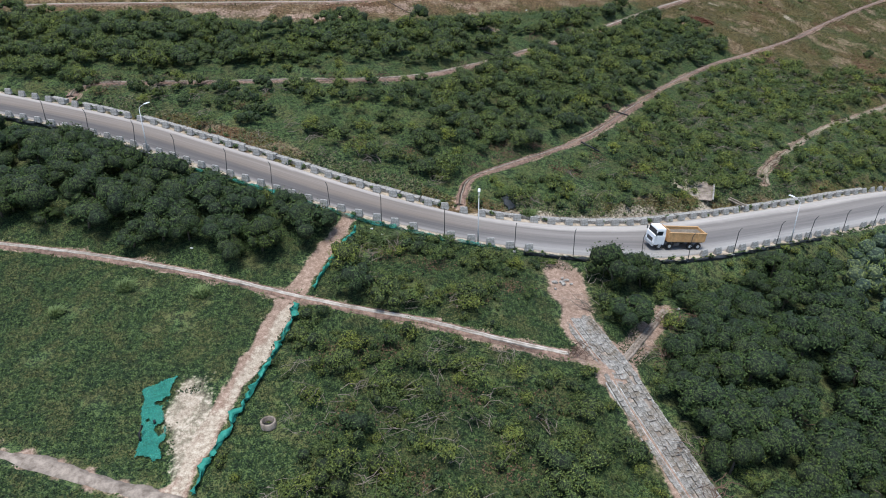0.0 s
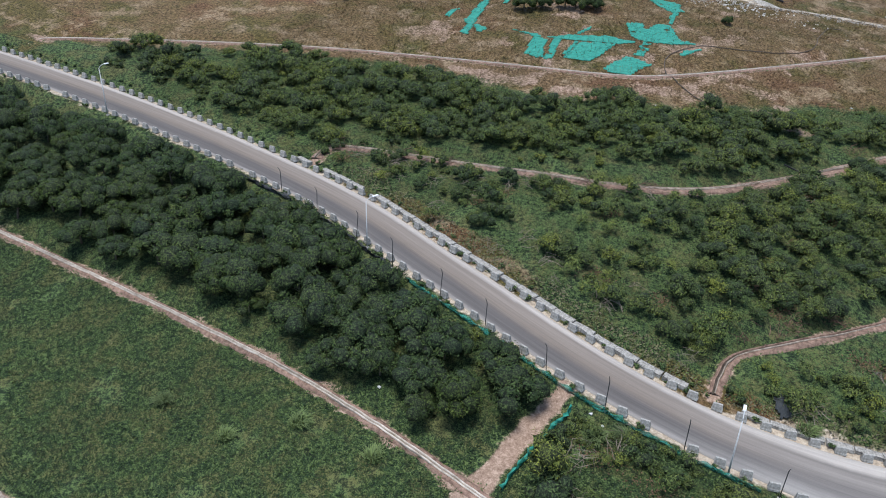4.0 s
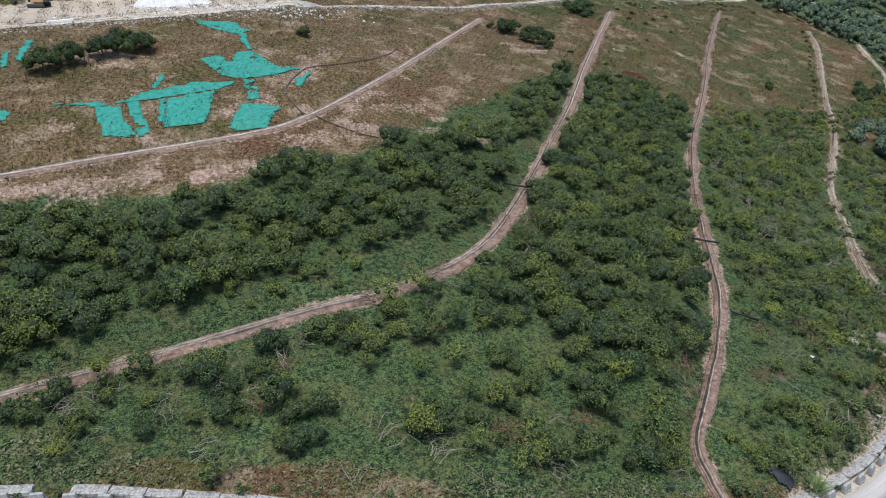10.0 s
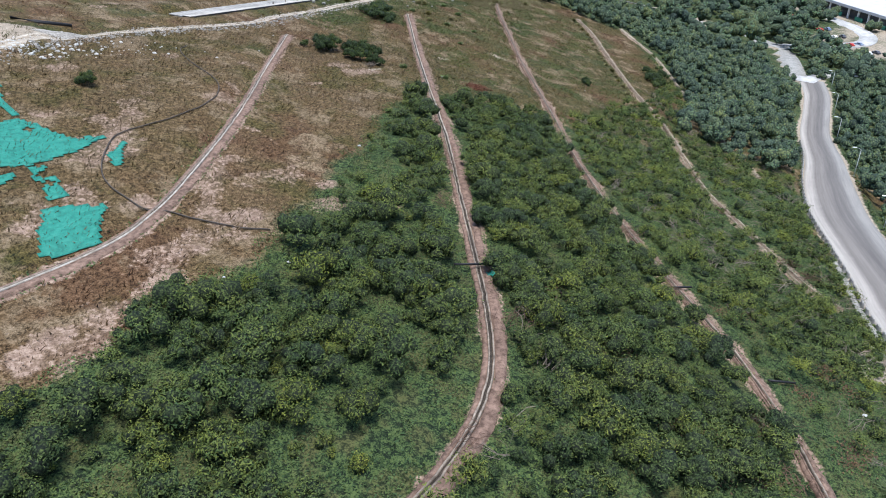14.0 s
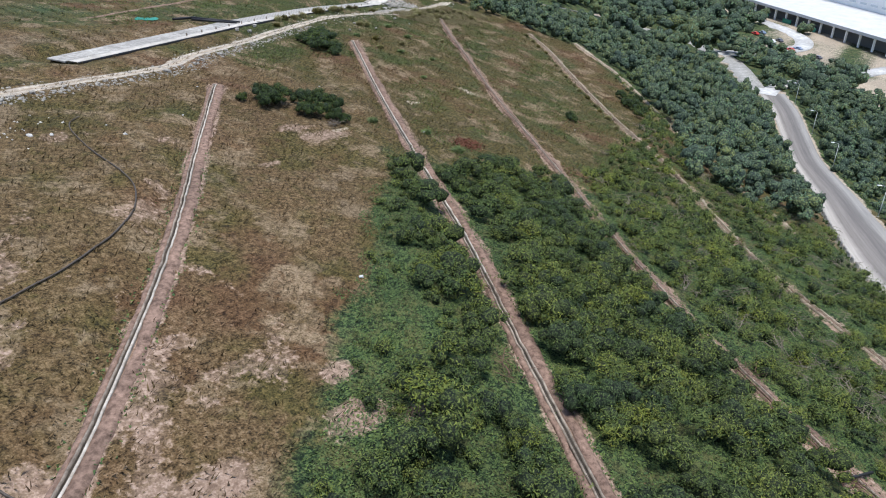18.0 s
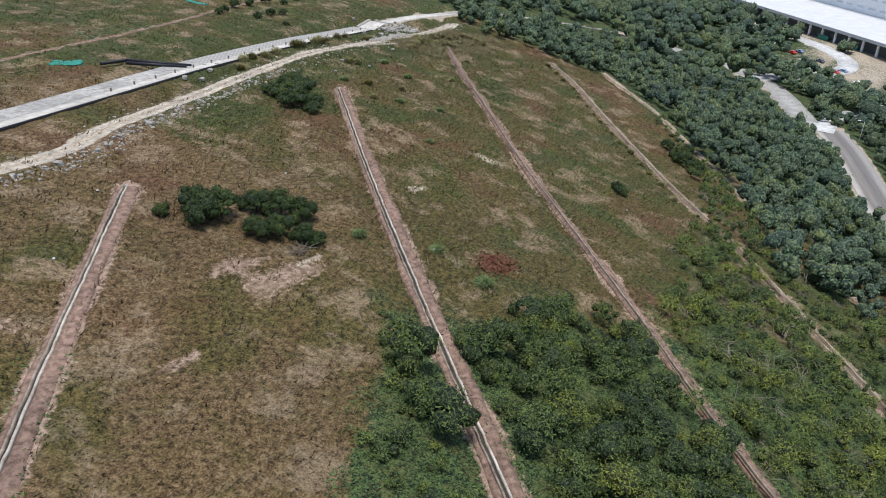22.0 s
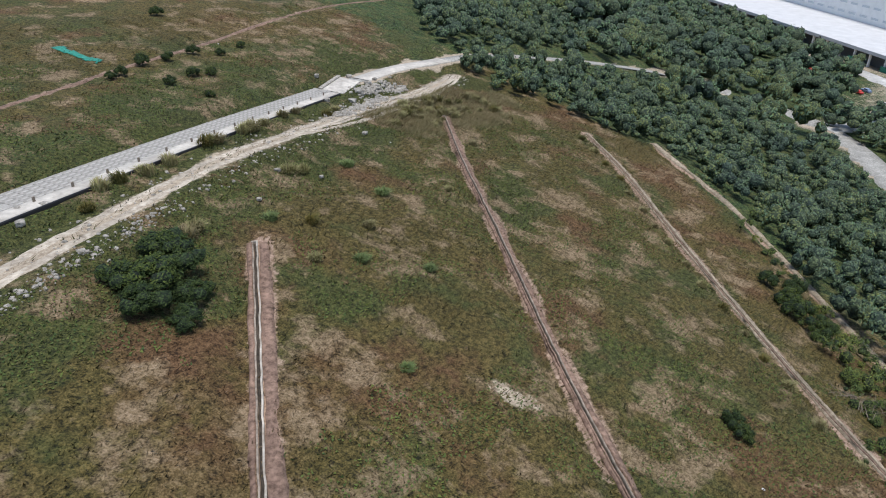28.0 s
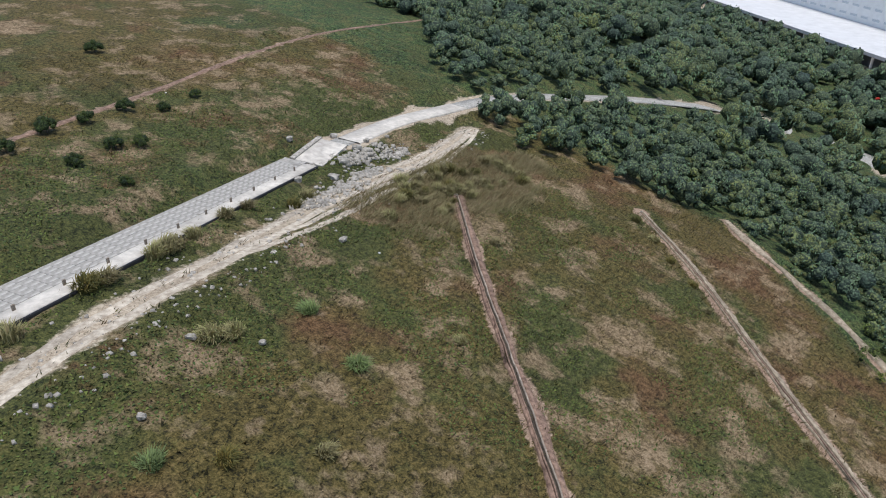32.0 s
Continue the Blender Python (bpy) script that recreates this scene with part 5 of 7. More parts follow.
edges = np.vstack([drain(key, 300 + 5 * k) for k, key in enumerate(DRAINS)])
es = plan(edges)
edges, es = edges[es["open"] > 0.45], {k: v[es["open"] > 0.45] for k, v in es.items()}
wild = es["along"] < es["limit"]
litter("drain_edge_weeds", edges[wild], 0.22, 0.8, M_CREEPER, "creeper leaves growing over the edges of the drains", "weeds", 345)
dry_edge = edges[~wild]
litter("drain_edge_grass", dry_edge[::2], 0.42, 0, M_BLADE, "dry grass hanging over the edges of the drains", "grass", 346, True)
c5 = resample(BENCH_5, 1.0)
strip("trodden_strip", c5, [-0.5, 0, 0.5], [-0.2, -0.06, -0.2], M_SOIL_PALE, "pale trodden soil path on the lowest bench", "path", None, 0.25, 340)
cp = resample(PATH_LOW, 1.0)
strip("footpath", cp, [-0.9, 0, 0.9], [-0.1, 0.02, -0.1], M_DRAIN, "pale footpath along the foot of the field", "path", None, 0.3, 341)
ct = resample(FAR_TRACK, 1.5)
strip("footpath", ct, [-0.7, 0, 0.7], [-0.1, 0.03, -0.1], M_SOIL, "worn soil track across the far slope", "path", None, 0.3, 342)


# ---- barriers, rubble kerb, posts and lamps along the haul road ----
def along_road(side, out, step, start=0.0, jitter=0.0, seed=0):
    """Poses along an edge of the road: side +1 is the uphill edge."""
    rs = np.random.RandomState(seed)
    d, left = sides(road_edge)
    edge = road_mid[:, :2] + left * (road_edge[:, 3:4] / 2 + out) * side
    run = np.r_[0, np.cumsum(np.linalg.norm(np.diff(edge, axis=0), axis=1))]
    for s in np.arange(start, run[-1], step):
        s = s + jitter * rs.randn()
        x, y, z = np.interp(s, run, edge[:, 0]), np.interp(s, run, edge[:, 1]), np.interp(s, run, road_mid[:, 2])
        a = math.atan2(np.interp(s, run, d[:, 1]), np.interp(s, run, d[:, 0]))
        yield x, y, z, a


barrier_mesh = []
for k in range(3):
    bm = bmesh.new()
    add_box(bm, (0, 0, 0.14), (1.22, 0.66, 0.28), 0.03, (0.98, 0.92))
    add_box(bm, (0, 0, 0.62), (1.16, 0.54, 0.70), 0.04, (0.88, 0.46))
    r3 = np.random.RandomState(k)
    for v in bm.verts:
        v.co += Vector(r3.randn(3) * 0.008)
    barrier_mesh.append(bm_mesh("concrete_barrier", bm, M_CONC))
rs = np.random.RandomState(77)
for side, out, a0 in ((1, 0.55, 1.0), (-1, 0.5, 2.0)):
    for x, y, z, a in along_road(side, out, 2.66, a0, 0.06, 78):
        if x < -160 or x > (176 if side > 0 else 92) or (side < 0 and (rs.rand() < 0.12 or 14 < x < 20)):
            continue
        ob = new("concrete_barrier", barrier_mesh[rs.randint(3)])
        ob.matrix_world = Matrix.Translation((x, y, z - 0.06)) @ Matrix.Rotation(a + 0.05 * rs.randn(), 4, "Z") @ Matrix.Diagonal((1, 1, 0.95 + 0.1 * rs.rand(), 1))
        tagged(ob, "weathered trapezoid concrete barrier on the road edge" if side > 0 else "weathered concrete barrier on the downhill road edge", "barrier", "road barriers")


def rock_mesh(seed, size, mat=None, rough=0.16):
    rr = np.random.RandomState(seed)
    bm = bmesh.new()
    bmesh.ops.create_icosphere(bm, subdivisions=2, radius=0.5)
    for v in bm.verts:
        d = v.co.normalized()
        v.co = Vector([max(-0.33, min(0.33, c)) for c in v.co]) * (1 + rough * noise.noise(d * 2.3 + Vector((seed, 0, 0))) * 2)
        v.co = Vector((v.co.x * size[0], v.co.y * size[1], v.co.z * size[2]))
    return bm_mesh("rock", bm, mat or M_RUBBLE)


def slab(seed):
    bm = bmesh.new()
    bmesh.ops.create_cube(bm, size=1)
    bmesh.ops.subdivide_edges(bm, edges=bm.edges[:], cuts=4, use_grid_fill=True)
    for v in bm.verts:
        p = Vector((v.co.x * 2.98, v.co.y * 0.95, v.co.z * 0.95))
        v.co = p * (1 - 0.03 * (p.z > 0.3)) + 0.07 * noise.noise_vector(p * 1.7 + Vector((seed * 3.1, 0, 0))) + 0.05 * noise.noise_vector(p * 5 + Vector((0, seed, 0)))
    return bm_mesh("rubble_slab", bm, M_GABION)


M_GABION = material("mottled_gabion_rubble", simple((0.15, 0.14, 0.12), (0.46, 0.44, 0.40), 4.0, 0.10), 0.95)
slab_mesh = [slab(i) for i in range(4)]
z_before = None
for x, y, z, a in along_road(1, 1.55, 3.06, 0.6, 0.05, 80):
    grade = 0.0 if z_before is None else math.atan((z_before - z) / 3.06)
    z_before = z
    if -70 < x < 84 and rs.rand() < 0.97 and not -67 < x < -62 and not -1 < x < 4:
        ob = new("rubble_slab", slab_mesh[rs.randint(4)])
        ob.matrix_world = Matrix.Translation((x, y, z + 0.02)) @ Matrix.Rotation(a + 0.03 * rs.randn(), 4, "Z") @ Matrix.Rotation(grade, 4, "Y") @ Matrix.Diagonal((0.99 + 0.04 * rs.rand(), 0.92 + 0.2 * rs.rand(), 0.85 + 0.25 * rs.rand(), 1))
        tagged(ob, "rough pale rubble concrete slab behind the road barriers", "rubble slab", "rubble kerb")

# weeds between the barriers
q = np.array([(x, y) for side, o in ((1, 0.9), (1, 2.6), (-1, 1.2)) for x, y, z, a in along_road(side, o, 1.7, 0.3, 0.4, 81 + int(o * 10)) if -150 < x < 175 and rs.rand() < 0.55])
weed = [crown_arrays(90 + i, 3, 0.5, 0.75, 26, 0.15, 0.1) for i in range(4)]
merged("roadside_weeds", weed, q, 0.6 + 0.8 * rs.rand(len(q)), 91, [M_CREEPER, M_SHADE_CORE], "small green weeds growing between the road barriers", "weeds", 0.05)


def street_lamp_parts():
    root = tagged(new("street_lamp"), "tall white tapered street lamp with a single arm over the road", "street lamp", "road lamps")
    part("base_plate", box_mesh("base_plate", (0.5, 0.5, 0.25), M_CONC, 0.03, centre=(0, 0, 0.1)), root)
    part("pole", tube_mesh("pole", [(0, 0, 0.1), (0, 0, 3), (0, 0, 10.3)], [0.10, 0.085, 0.055], M_STEEL, 10), root)
    part("arm", tube_mesh("arm", [(0, 0, 10.2), (0, 0.2, 10.6), (0, 0.7, 10.85), (0, 1.2, 10.95)], 0.05, M_STEEL, 8), root)
    part("lamp_head", box_mesh("lamp_head", (0.36, 1.0, 0.18), M_WHITE, 0.05, (0.7, 0.85), (0, 1.6, 10.98)), root, "white flat lamp head")
    return root


lamp = street_lamp_parts()
LAMPS = [(-106.5, 117.5), (-48.3, 101), (3.2, 80.8), (54.1, 98.8), (110, 127), (150, 143.5), (186, 155.4), (221, 167), (258, 181)]
for i, (x, y) in enumerate(LAMPS):
    d, j = nearest(np.array([(x, y)]), road_mid)
    left_j = sides(road_mid)[1][j[0]]
    foot = road_mid[j[0], :2] - left_j * (road_edge[j[0], 3] / 2 + 1.1)
    m = Matrix.Translation((foot[0], foot[1], road_mid[j[0], 2] - 0.25)) @ Matrix.Rotation(math.atan2(left_j[1], left_j[0]) - math.pi / 2, 4, "Z") @ Matrix.Diagonal((1, 1, 0.83, 1))
    if i == 0:
        lamp.matrix_basis = m
    else:
        copy_thing(lamp, m)

post = tagged(new("fence_post"), "thin dark steel post with bent tip along the road edge", "fence post", "net fence posts")
part("pole", tube_mesh("pole", [(0, 0, 0), (0, 0, 3.9), (0, 0.18, 4.4), (0, 0.42, 4.75)], [0.05, 0.05, 0.045, 0.04], M_DARK, 6), post)
part("footing", box_mesh("footing", (0.35, 0.35, 0.3), M_CONC, 0.03), post)
first = True
for x, y, z, a in along_road(-1, 1.5, 8.7, 3.0, 0.5, 83):
    if not -72 < x < 96:
        continue
    m = Matrix.Translation(at_ground(x, y, 0.1)) @ Matrix.Rotation(a + math.pi, 4, "Z") @ Matrix.Rotation(0.05 * rs.randn(), 4, "X")
    if first:
        post.matrix_basis, first = m, False
    else:
        copy_thing(post, m)


def hanging_net(name, pts, height, mat, label, seed, slack=0.25):
    """A crumpled net that stands along a line."""
    rr = np.random.RandomState(seed)
    c = resample([(x, y, 0) for x, y in pts], 0.45)
    n = len(c)
    _, left = sides(c)
    z = gsample(c[:, :2])
    rows = []
    top = height * (0.75 + 0.35 * np.convolve(rr.rand(n + 6), np.ones(7) / 7, "valid"))
    for k, u in enumerate((0, 0.25, 0.5, 0.75, 1.0)):
        off = slack * (np.sin(np.arange(n) * 0.9 + k) * 0.4 + 0.5 * rr.randn(n)) * (0.4 + u)
        rows.append(np.column_stack([c[:, :2] + left * off[:, None], z + 0.02 + top * u]))
    v = np.stack(rows, 1).reshape(-1, 3)
    i = np.arange(n * 5).reshape(n, 5)
    f = np.column_stack([i[:-1, :-1].ravel(), i[1:, :-1].ravel(), i[1:, 1:].ravel(), i[:-1, 1:].ravel()])
    ob = tagged(new(name, sheet(name, v, f, mat)), label, "net")
    ob.modifiers.new("thickness", "SOLIDIFY").thickness = 0.02
    return ob


edge_line = [(x, y) for x, y, z, a in along_road(-1, 1.7, 3.0, 0, 0, 1)]
hanging_net("debris_net", [p for p in edge_line if 8 < p[0] < 62], 0.6, M_NET_DARK, "sagging black debris net along the road edge", 90)
hanging_net("debris_net", [p for p in edge_line if -75 < p[0] < -38], 0.7, M_NET_DARK, "sagging black debris net along the road edge", 94)
hanging_net("safety_net", [p for p in edge_line if -38 < p[0] < 8], 0.65, M_NET_THIN, "low green safety net along the road edge", 91)
hanging_net("safety_net", [(-12.2, 88.5), (-13.8, 84), (-15.2, 80), (-16.2, 76.5)], 0.7, M_NET, "crumpled green net beside the soil path", 92)
hanging_net("safety_net", [(-17.6, 73), (-18.5, 68.5), (-19.5, 64), (-20.7, 60), (-21.9, 56), (-22.9, 52.5), (-23.9, 49)], 0.75, M_NET, "crumpled green net beside the soil path", 93, 0.45)


def draped(name, outline, mat, label, lift=0.10, cell=0.45, seed=0, group=""):
    """A sheet laid over the ground, cut to an outline in plan, with folds."""
    o = np.array(outline, float)
    a, b = np.meshgrid(np.arange(o[:, 0].min(), o[:, 0].max() + cell, cell), np.arange(o[:, 1].min(), o[:, 1].max() + cell, cell))
    q = np.column_stack([a.ravel(), b.ravel()])
    inside = np.zeros(len(q), bool)
    wq = q + 0.25 * np.column_stack([fractal(q, 1.5, seed + 1, 2), fractal(q, 1.5, seed + 2, 2)])
    for (x1, y1), (x2, y2) in zip(o, np.roll(o, -1, 0)):
        hit = (y1 > wq[:, 1]) != (y2 > wq[:, 1])
        inside ^= hit & (wq[:, 0] < (x2 - x1) * (wq[:, 1] - y1) / (y2 - y1 + 1e-12) + x1)
    z = gsample(q) + lift + 0.10 * np.abs(fractal(q, 1.3, seed + 3, 3))
    n_r, n_c = a.shape
    i = np.arange(len(q)).reshape(n_r, n_c)
    f = np.column_stack([i[:-1, :-1].ravel(), i[:-1, 1:].ravel(), i[1:, 1:].ravel(), i[1:, :-1].ravel()])
    torn = fractal(q, 1.8, seed + 5, 3) > (0.5 if seed == 620 else 0.95)
    f = f[(inside & ~torn)[f].sum(1) >= 3]
    used = np.unique(f)
    remap = np.zeros(len(q), int)
    remap[used] = np.arange(len(used))
    me = sheet(name, np.column_stack([q, z])[used], remap[f], mat)
    ob = tagged(new(name, me), label, "net", group)
    ob.modifiers.new("thickness", "SOLIDIFY").thickness = 0.03
    return ob


NETS = [[(-64, 204), (-62, 204), (-61, 195), (-60.8, 190), (-60, 182), (-62.2, 182), (-62.3, 188), (-64, 189.5)], [(-61, 188.3), (-57, 187.2), (-57, 183.5), (-58.5, 184)], [(-69, 194), (-67, 196), (-67.6, 190), (-69.4, 190)],
        [(-59, 208.3), (-57, 210.3), (-57.8, 202), (-58.6, 202.5)], [(-55.2, 214), (-53.6, 214), (-55.6, 205), (-57, 205.3)], [(-53, 188.5), (-46, 187.5), (-43, 186.3), (-38, 189), (-30, 191.3), (-22.5, 190.5), (-27, 188), (-38, 186), (-46, 185.8)],
        [(-46, 186.2), (-42, 185.2), (-40.8, 176), (-42.4, 175.8), (-45.3, 177)], [(-41.4, 186), (-39, 186), (-38.6, 176.2), (-40.3, 175.8)], [(-35, 186.2), (-27, 188.3), (-30.5, 177), (-37, 176.8)], [(-36.6, 186), (-35.3, 186), (-36, 179), (-37.2, 179)],
        [(-37.2, 190), (-35, 195.2), (-33.6, 195), (-35.8, 190)], [(-26, 219.5), (-18, 220), (-16, 214), (-19, 212), (-23, 215.3)], [(-19, 213.5), (-17, 212.5), (-17.6, 204), (-19, 204)],
        [(-21, 203), (-18, 204), (-15, 196.3), (-10, 196), (-16, 193), (-22, 191), (-25, 193), (-28, 200.2), (-24, 202), (-23, 198.5)], [(-22.3, 191.2), (-20, 191.2), (-20.6, 184), (-23, 184)], [(-24, 183.2), (-18, 181.2), (-22.6, 174.6), (-28, 175.4)], [(-13.3, 191.2), (-9, 195), (-12.6, 188), (-14.3, 188)]]
for i, o in enumerate(NETS):
    draped("shade_net", o, M_NET, "sheet of turquoise-green shade net laid on the dry slope", seed=500 + 7 * i, group="shade nets on the slope")
draped("shade_net", [(-32.6, 61.6), (-29.4, 63.2), (-29.4, 59.2), (-28.4, 54.9), (-27.9, 52.6), (-30.6, 52.2), (-31.2, 56.5)], M_NET_THIN, "torn thin green shade net beside the pale soil patch", lift=0.3, cell=0.16, seed=620)
for pts in ([(-30.7, 55.0, 0.2), (-30.9, 55.3, 0.9), (-30.7, 56.0, 1.2)], [(-29.9, 56.9, 0.1), (-29.85, 56.95, 0.75)]):
    tagged(new("pipe_stub", tube_mesh("pipe_stub", [at_ground(x, y, z) for x, y, z in pts], 0.12, M_BLACK, 10)), "short black pipe standing out of the torn net", "pipe", "pipe stubs")
draped("shade_net", [(66, 288), (69, 291.5), (73, 290), (71.5, 286.5)], M_NET, "sheet of turquoise-green shade net on the far grass", seed=627)
draped("shade_net", [(124.6, 337.6), (127, 337), (128.2, 325.6), (125.8, 324.6)], M_NET, "long strip of turquoise-green shade net on the far grass", seed=641)
draped("rubbish_sheet", [(10.4, 151.6), (11.6, 152), (12, 150.6), (11, 150)], M_NET, "scrap of green net beside the drain", lift=0.2, cell=0.25, seed=630)
draped("black_tarpaulin", [(8.1, 102.4), (9.6, 102.2), (11.0, 98.9), (9.4, 98.6)], M_NET_DARK, "black tarpaulin spread over the bank behind the barriers", lift=0.3, cell=0.3, seed=633)

# hose across the upper slope and pipes over the drains
HOSE_LOW = [(14.5, 218.5), (14, 213), (12.5, 208.5), (8, 203.5), (0, 199), (-9, 196), (-13, 192), (-16, 186.5), (-16, 181.5), (-14.2, 177.5), (-9, 171), (-6, 169)]
for pts, r, lab in ((HOSE_LOW, 0.085, "long dark brown hose lying curved on the dry slope"), ([(14.5, 218.5), (15.5, 223), (17, 228), (20, 231)], 0.075, "dark brown hose end lying in the dry grass")):
    c = resample([(x, y, 0) for x, y in pts], 0.8)
    z = gsample(c[:, :2]) + 0.18
    tagged(new("drainage_hose", tube_mesh("drainage_hose", np.column_stack([c[:, :2], z]).tolist(), r, M_HOSE, 8)), lab, "hose")
for (x0, y0), (x1, y1) in (((8.5, 154.4), (13, 152.2)), ((33, 139.7), (36.5, 137.4)), ((24.5, 122.5), (27.5, 120.5))):
    p0, p1 = at_ground(x0, y0, 0.5), at_ground(x1, y1, 0.5)
    tagged(new("pipe", tube_mesh("pipe", [p0, p1], 0.14, M_BLACK, 10)), "short dark pipe laid across the bench drain", "pipe", "pipes over the drains")
for (x0, y0), (x1, y1) in (((76.5, 282.5), (84, 276.6)), ((77.5, 284), (85.5, 277.2)), ((72.5, 283.5), (79, 284.5))):
    tagged(new("pipe", tube_mesh("pipe", [at_ground(x0, y0, 0.75), at_ground(x1, y1, 0.55)], 0.28, M_BLACK, 12)), "large black culvert pipe lying on the grass", "pipe", "culvert pipes")


# ---- the truck ----
def truck():
    root = tagged(new("dump_truck"), "white-cabbed four-axle dump truck with an orange tipper full of spoil", "truck")
    cab = bmesh.new()
    add_box(cab, (3.55, 0, 1.45), (1.75, 2.4, 1.5), 0.08)
    add_box(cab, (3.45, 0, 2.62), (1.55, 2.34, 0.95), 0.10, (0.86, 0.93))
    cab_ob = part("cab", bm_mesh("cab", cab, M_WHITE), root, "white cab")
    part("windscreen", box_mesh("windscreen", (0.04, 2.05, 0.78), M_GLASS_DARK, 0.01, centre=(4.235, 0, 2.55)), cab_ob).rotation_euler = (0, 0, 0)
    for y in (-1.2, 1.2):
        part("side_window", box_mesh("side_window", (0.85, 0.05, 0.62), M_GLASS_DARK, 0.01, centre=(3.65, y * 0.965, 2.5)), cab_ob)
        part("door", box_mesh("door", (1.0, 0.04, 1.25), M_WHITE, 0.015, centre=(3.6, y * 1.005, 1.5)), cab_ob)
        part("headlight", box_mesh("headlight", (0.06, 0.42, 0.2), M_STEEL, 0.02, centre=(4.46, y * 0.72, 0.95)), cab_ob)
        part("mirror", box_mesh("mirror", (0.1, 0.22, 0.5), M_DARK, 0.02, centre=(4.35, y * 1.16, 2.45)), cab_ob)
        part("step", box_mesh("step", (0.7, 0.15, 0.12), M_DARK, 0.02, centre=(3.5, y * 0.95, 0.55)), cab_ob)
    part("grille", box_mesh("grille", (0.05, 1.5, 0.55), M_DARK, 0.02, centre=(4.44, 0, 1.35)), cab_ob)
    part("bumper", box_mesh("bumper", (0.25, 2.42, 0.42), M_STEEL, 0.05, centre=(4.42, 0, 0.7)), root)
    part("roof_cap", box_mesh("roof_cap", (1.3, 2.1, 0.1), M_WHITE, 0.03, centre=(3.4, 0, 3.12)), cab_ob)
    part("chassis", box_mesh("chassis", (8.2, 0.9, 0.3), M_DARK, 0.02, centre=(0, 0, 0.95)), root)
    part("fuel_tank", box_mesh("fuel_tank", (1.1, 0.5, 0.55), M_STEEL, 0.08, centre=(0.55, -0.95, 0.85)), root)
    part("air_tank", box_mesh("air_tank", (0.9, 0.45, 0.5), M_DARK, 0.08, centre=(0.55, 0.95, 0.85)), root)
    part("tipper_floor", box_mesh("tipper_floor", (6.1, 2.4, 0.16), M_ORANGE, 0.02, centre=(-0.85, 0, 1.3)), root)
    for y in (-1.19, 1.19):
        side = part("tipper_side", box_mesh("tipper_side", (6.1, 0.1, 1.25), M_ORANGE, 0.02, centre=(-0.85, y, 1.98)), root, "dented orange tipper side")
        part("top_rail", box_mesh("top_rail", (6.2, 0.18, 0.14), M_ORANGE, 0.02, centre=(-0.85, y, 2.64)), side)
        for k in range(6):
            part("rib", box_mesh("rib", (0.12, 0.1, 1.15), M_ORANGE, 0.015, centre=(-3.6 + k * 1.1, y * 1.07, 1.95)), side)
    part("headboard", box_mesh("headboard", (0.12, 2.4, 1.65), M_ORANGE, 0.02, centre=(2.2, 0, 2.15)), root)
    part("tailgate", box_mesh("tailgate", (0.12, 2.4, 1.25), M_ORANGE, 0.02, centre=(-3.92, 0, 1.98)), root)
    g = np.linspace(0, 1, 22)
    a, b = np.meshgrid(g, g)
    q = np.column_stack([a.ravel(), b.ravel()])
    h = 2.25 + 0.32 * np.sin(np.pi * q[:, 0]) * np.sin(np.pi * q[:, 1]) + 0.10 * fractal(q * 6, 1.0, 99)
    i = np.arange(484).reshape(22, 22)
    f = np.column_stack([i[:-1, :-1].ravel(), i[:-1, 1:].ravel(), i[1:, 1:].ravel(), i[1:, :-1].ravel()])
    part("load", sheet("load", np.column_stack([-3.84 + 5.96 * q[:, 0], -1.13 + 2.26 * q[:, 1], h]), f, M_LOAD), root, "brown heap of spoil")
    tyre, rim = bmesh.new(), bmesh.new()
    for rad, wid, zz, bmx in ((0.52, 0.34, 0, tyre), (0.3, 0.36, 0, rim)):
        r = bmesh.ops.create_cone(bmx, cap_ends=True, segments=20, radius1=rad, radius2=rad, depth=wid)
        bmesh.ops.rotate(bmx, verts=r["verts"], cent=(0, 0, 0), matrix=Matrix.Rotation(math.pi / 2, 3, "X"))
        bmesh.ops.bevel(bmx, geom=[e for e in bmx.edges if e.calc_face_angle(0) > 1], offset=0.05, segments=2, affect="EDGES")
    me_t, me_r = bm_mesh("tyre", tyre, M_TYRE), bm_mesh("rim", rim, M_STEEL)
    for x in (3.35, 1.65, -1.75, -3.05):
        for y in (-1.03, 1.03):
            w = new("wheel")
            w.parent, w.location = root, (x, y, 0.52)
            part("tyre", me_t, w)
            part("rim", me_r, w, "grey steel rim")
    return root


tr = truck()
fwd = Vector((-0.965, -0.225, 0.135)).normalized()
up = Vector((0, 0, 1))
lft = up.cross(fwd).normalized()
up = fwd.cross(lft)
d, j = nearest(np.array([(33.8, 93.6)]), road_mid)
m = Matrix((fwd, lft, up)).transposed().to_4x4()
m.translation = (33.8, 93.6, road_mid[j[0], 2] + 0.06)
tr.matrix_basis = m

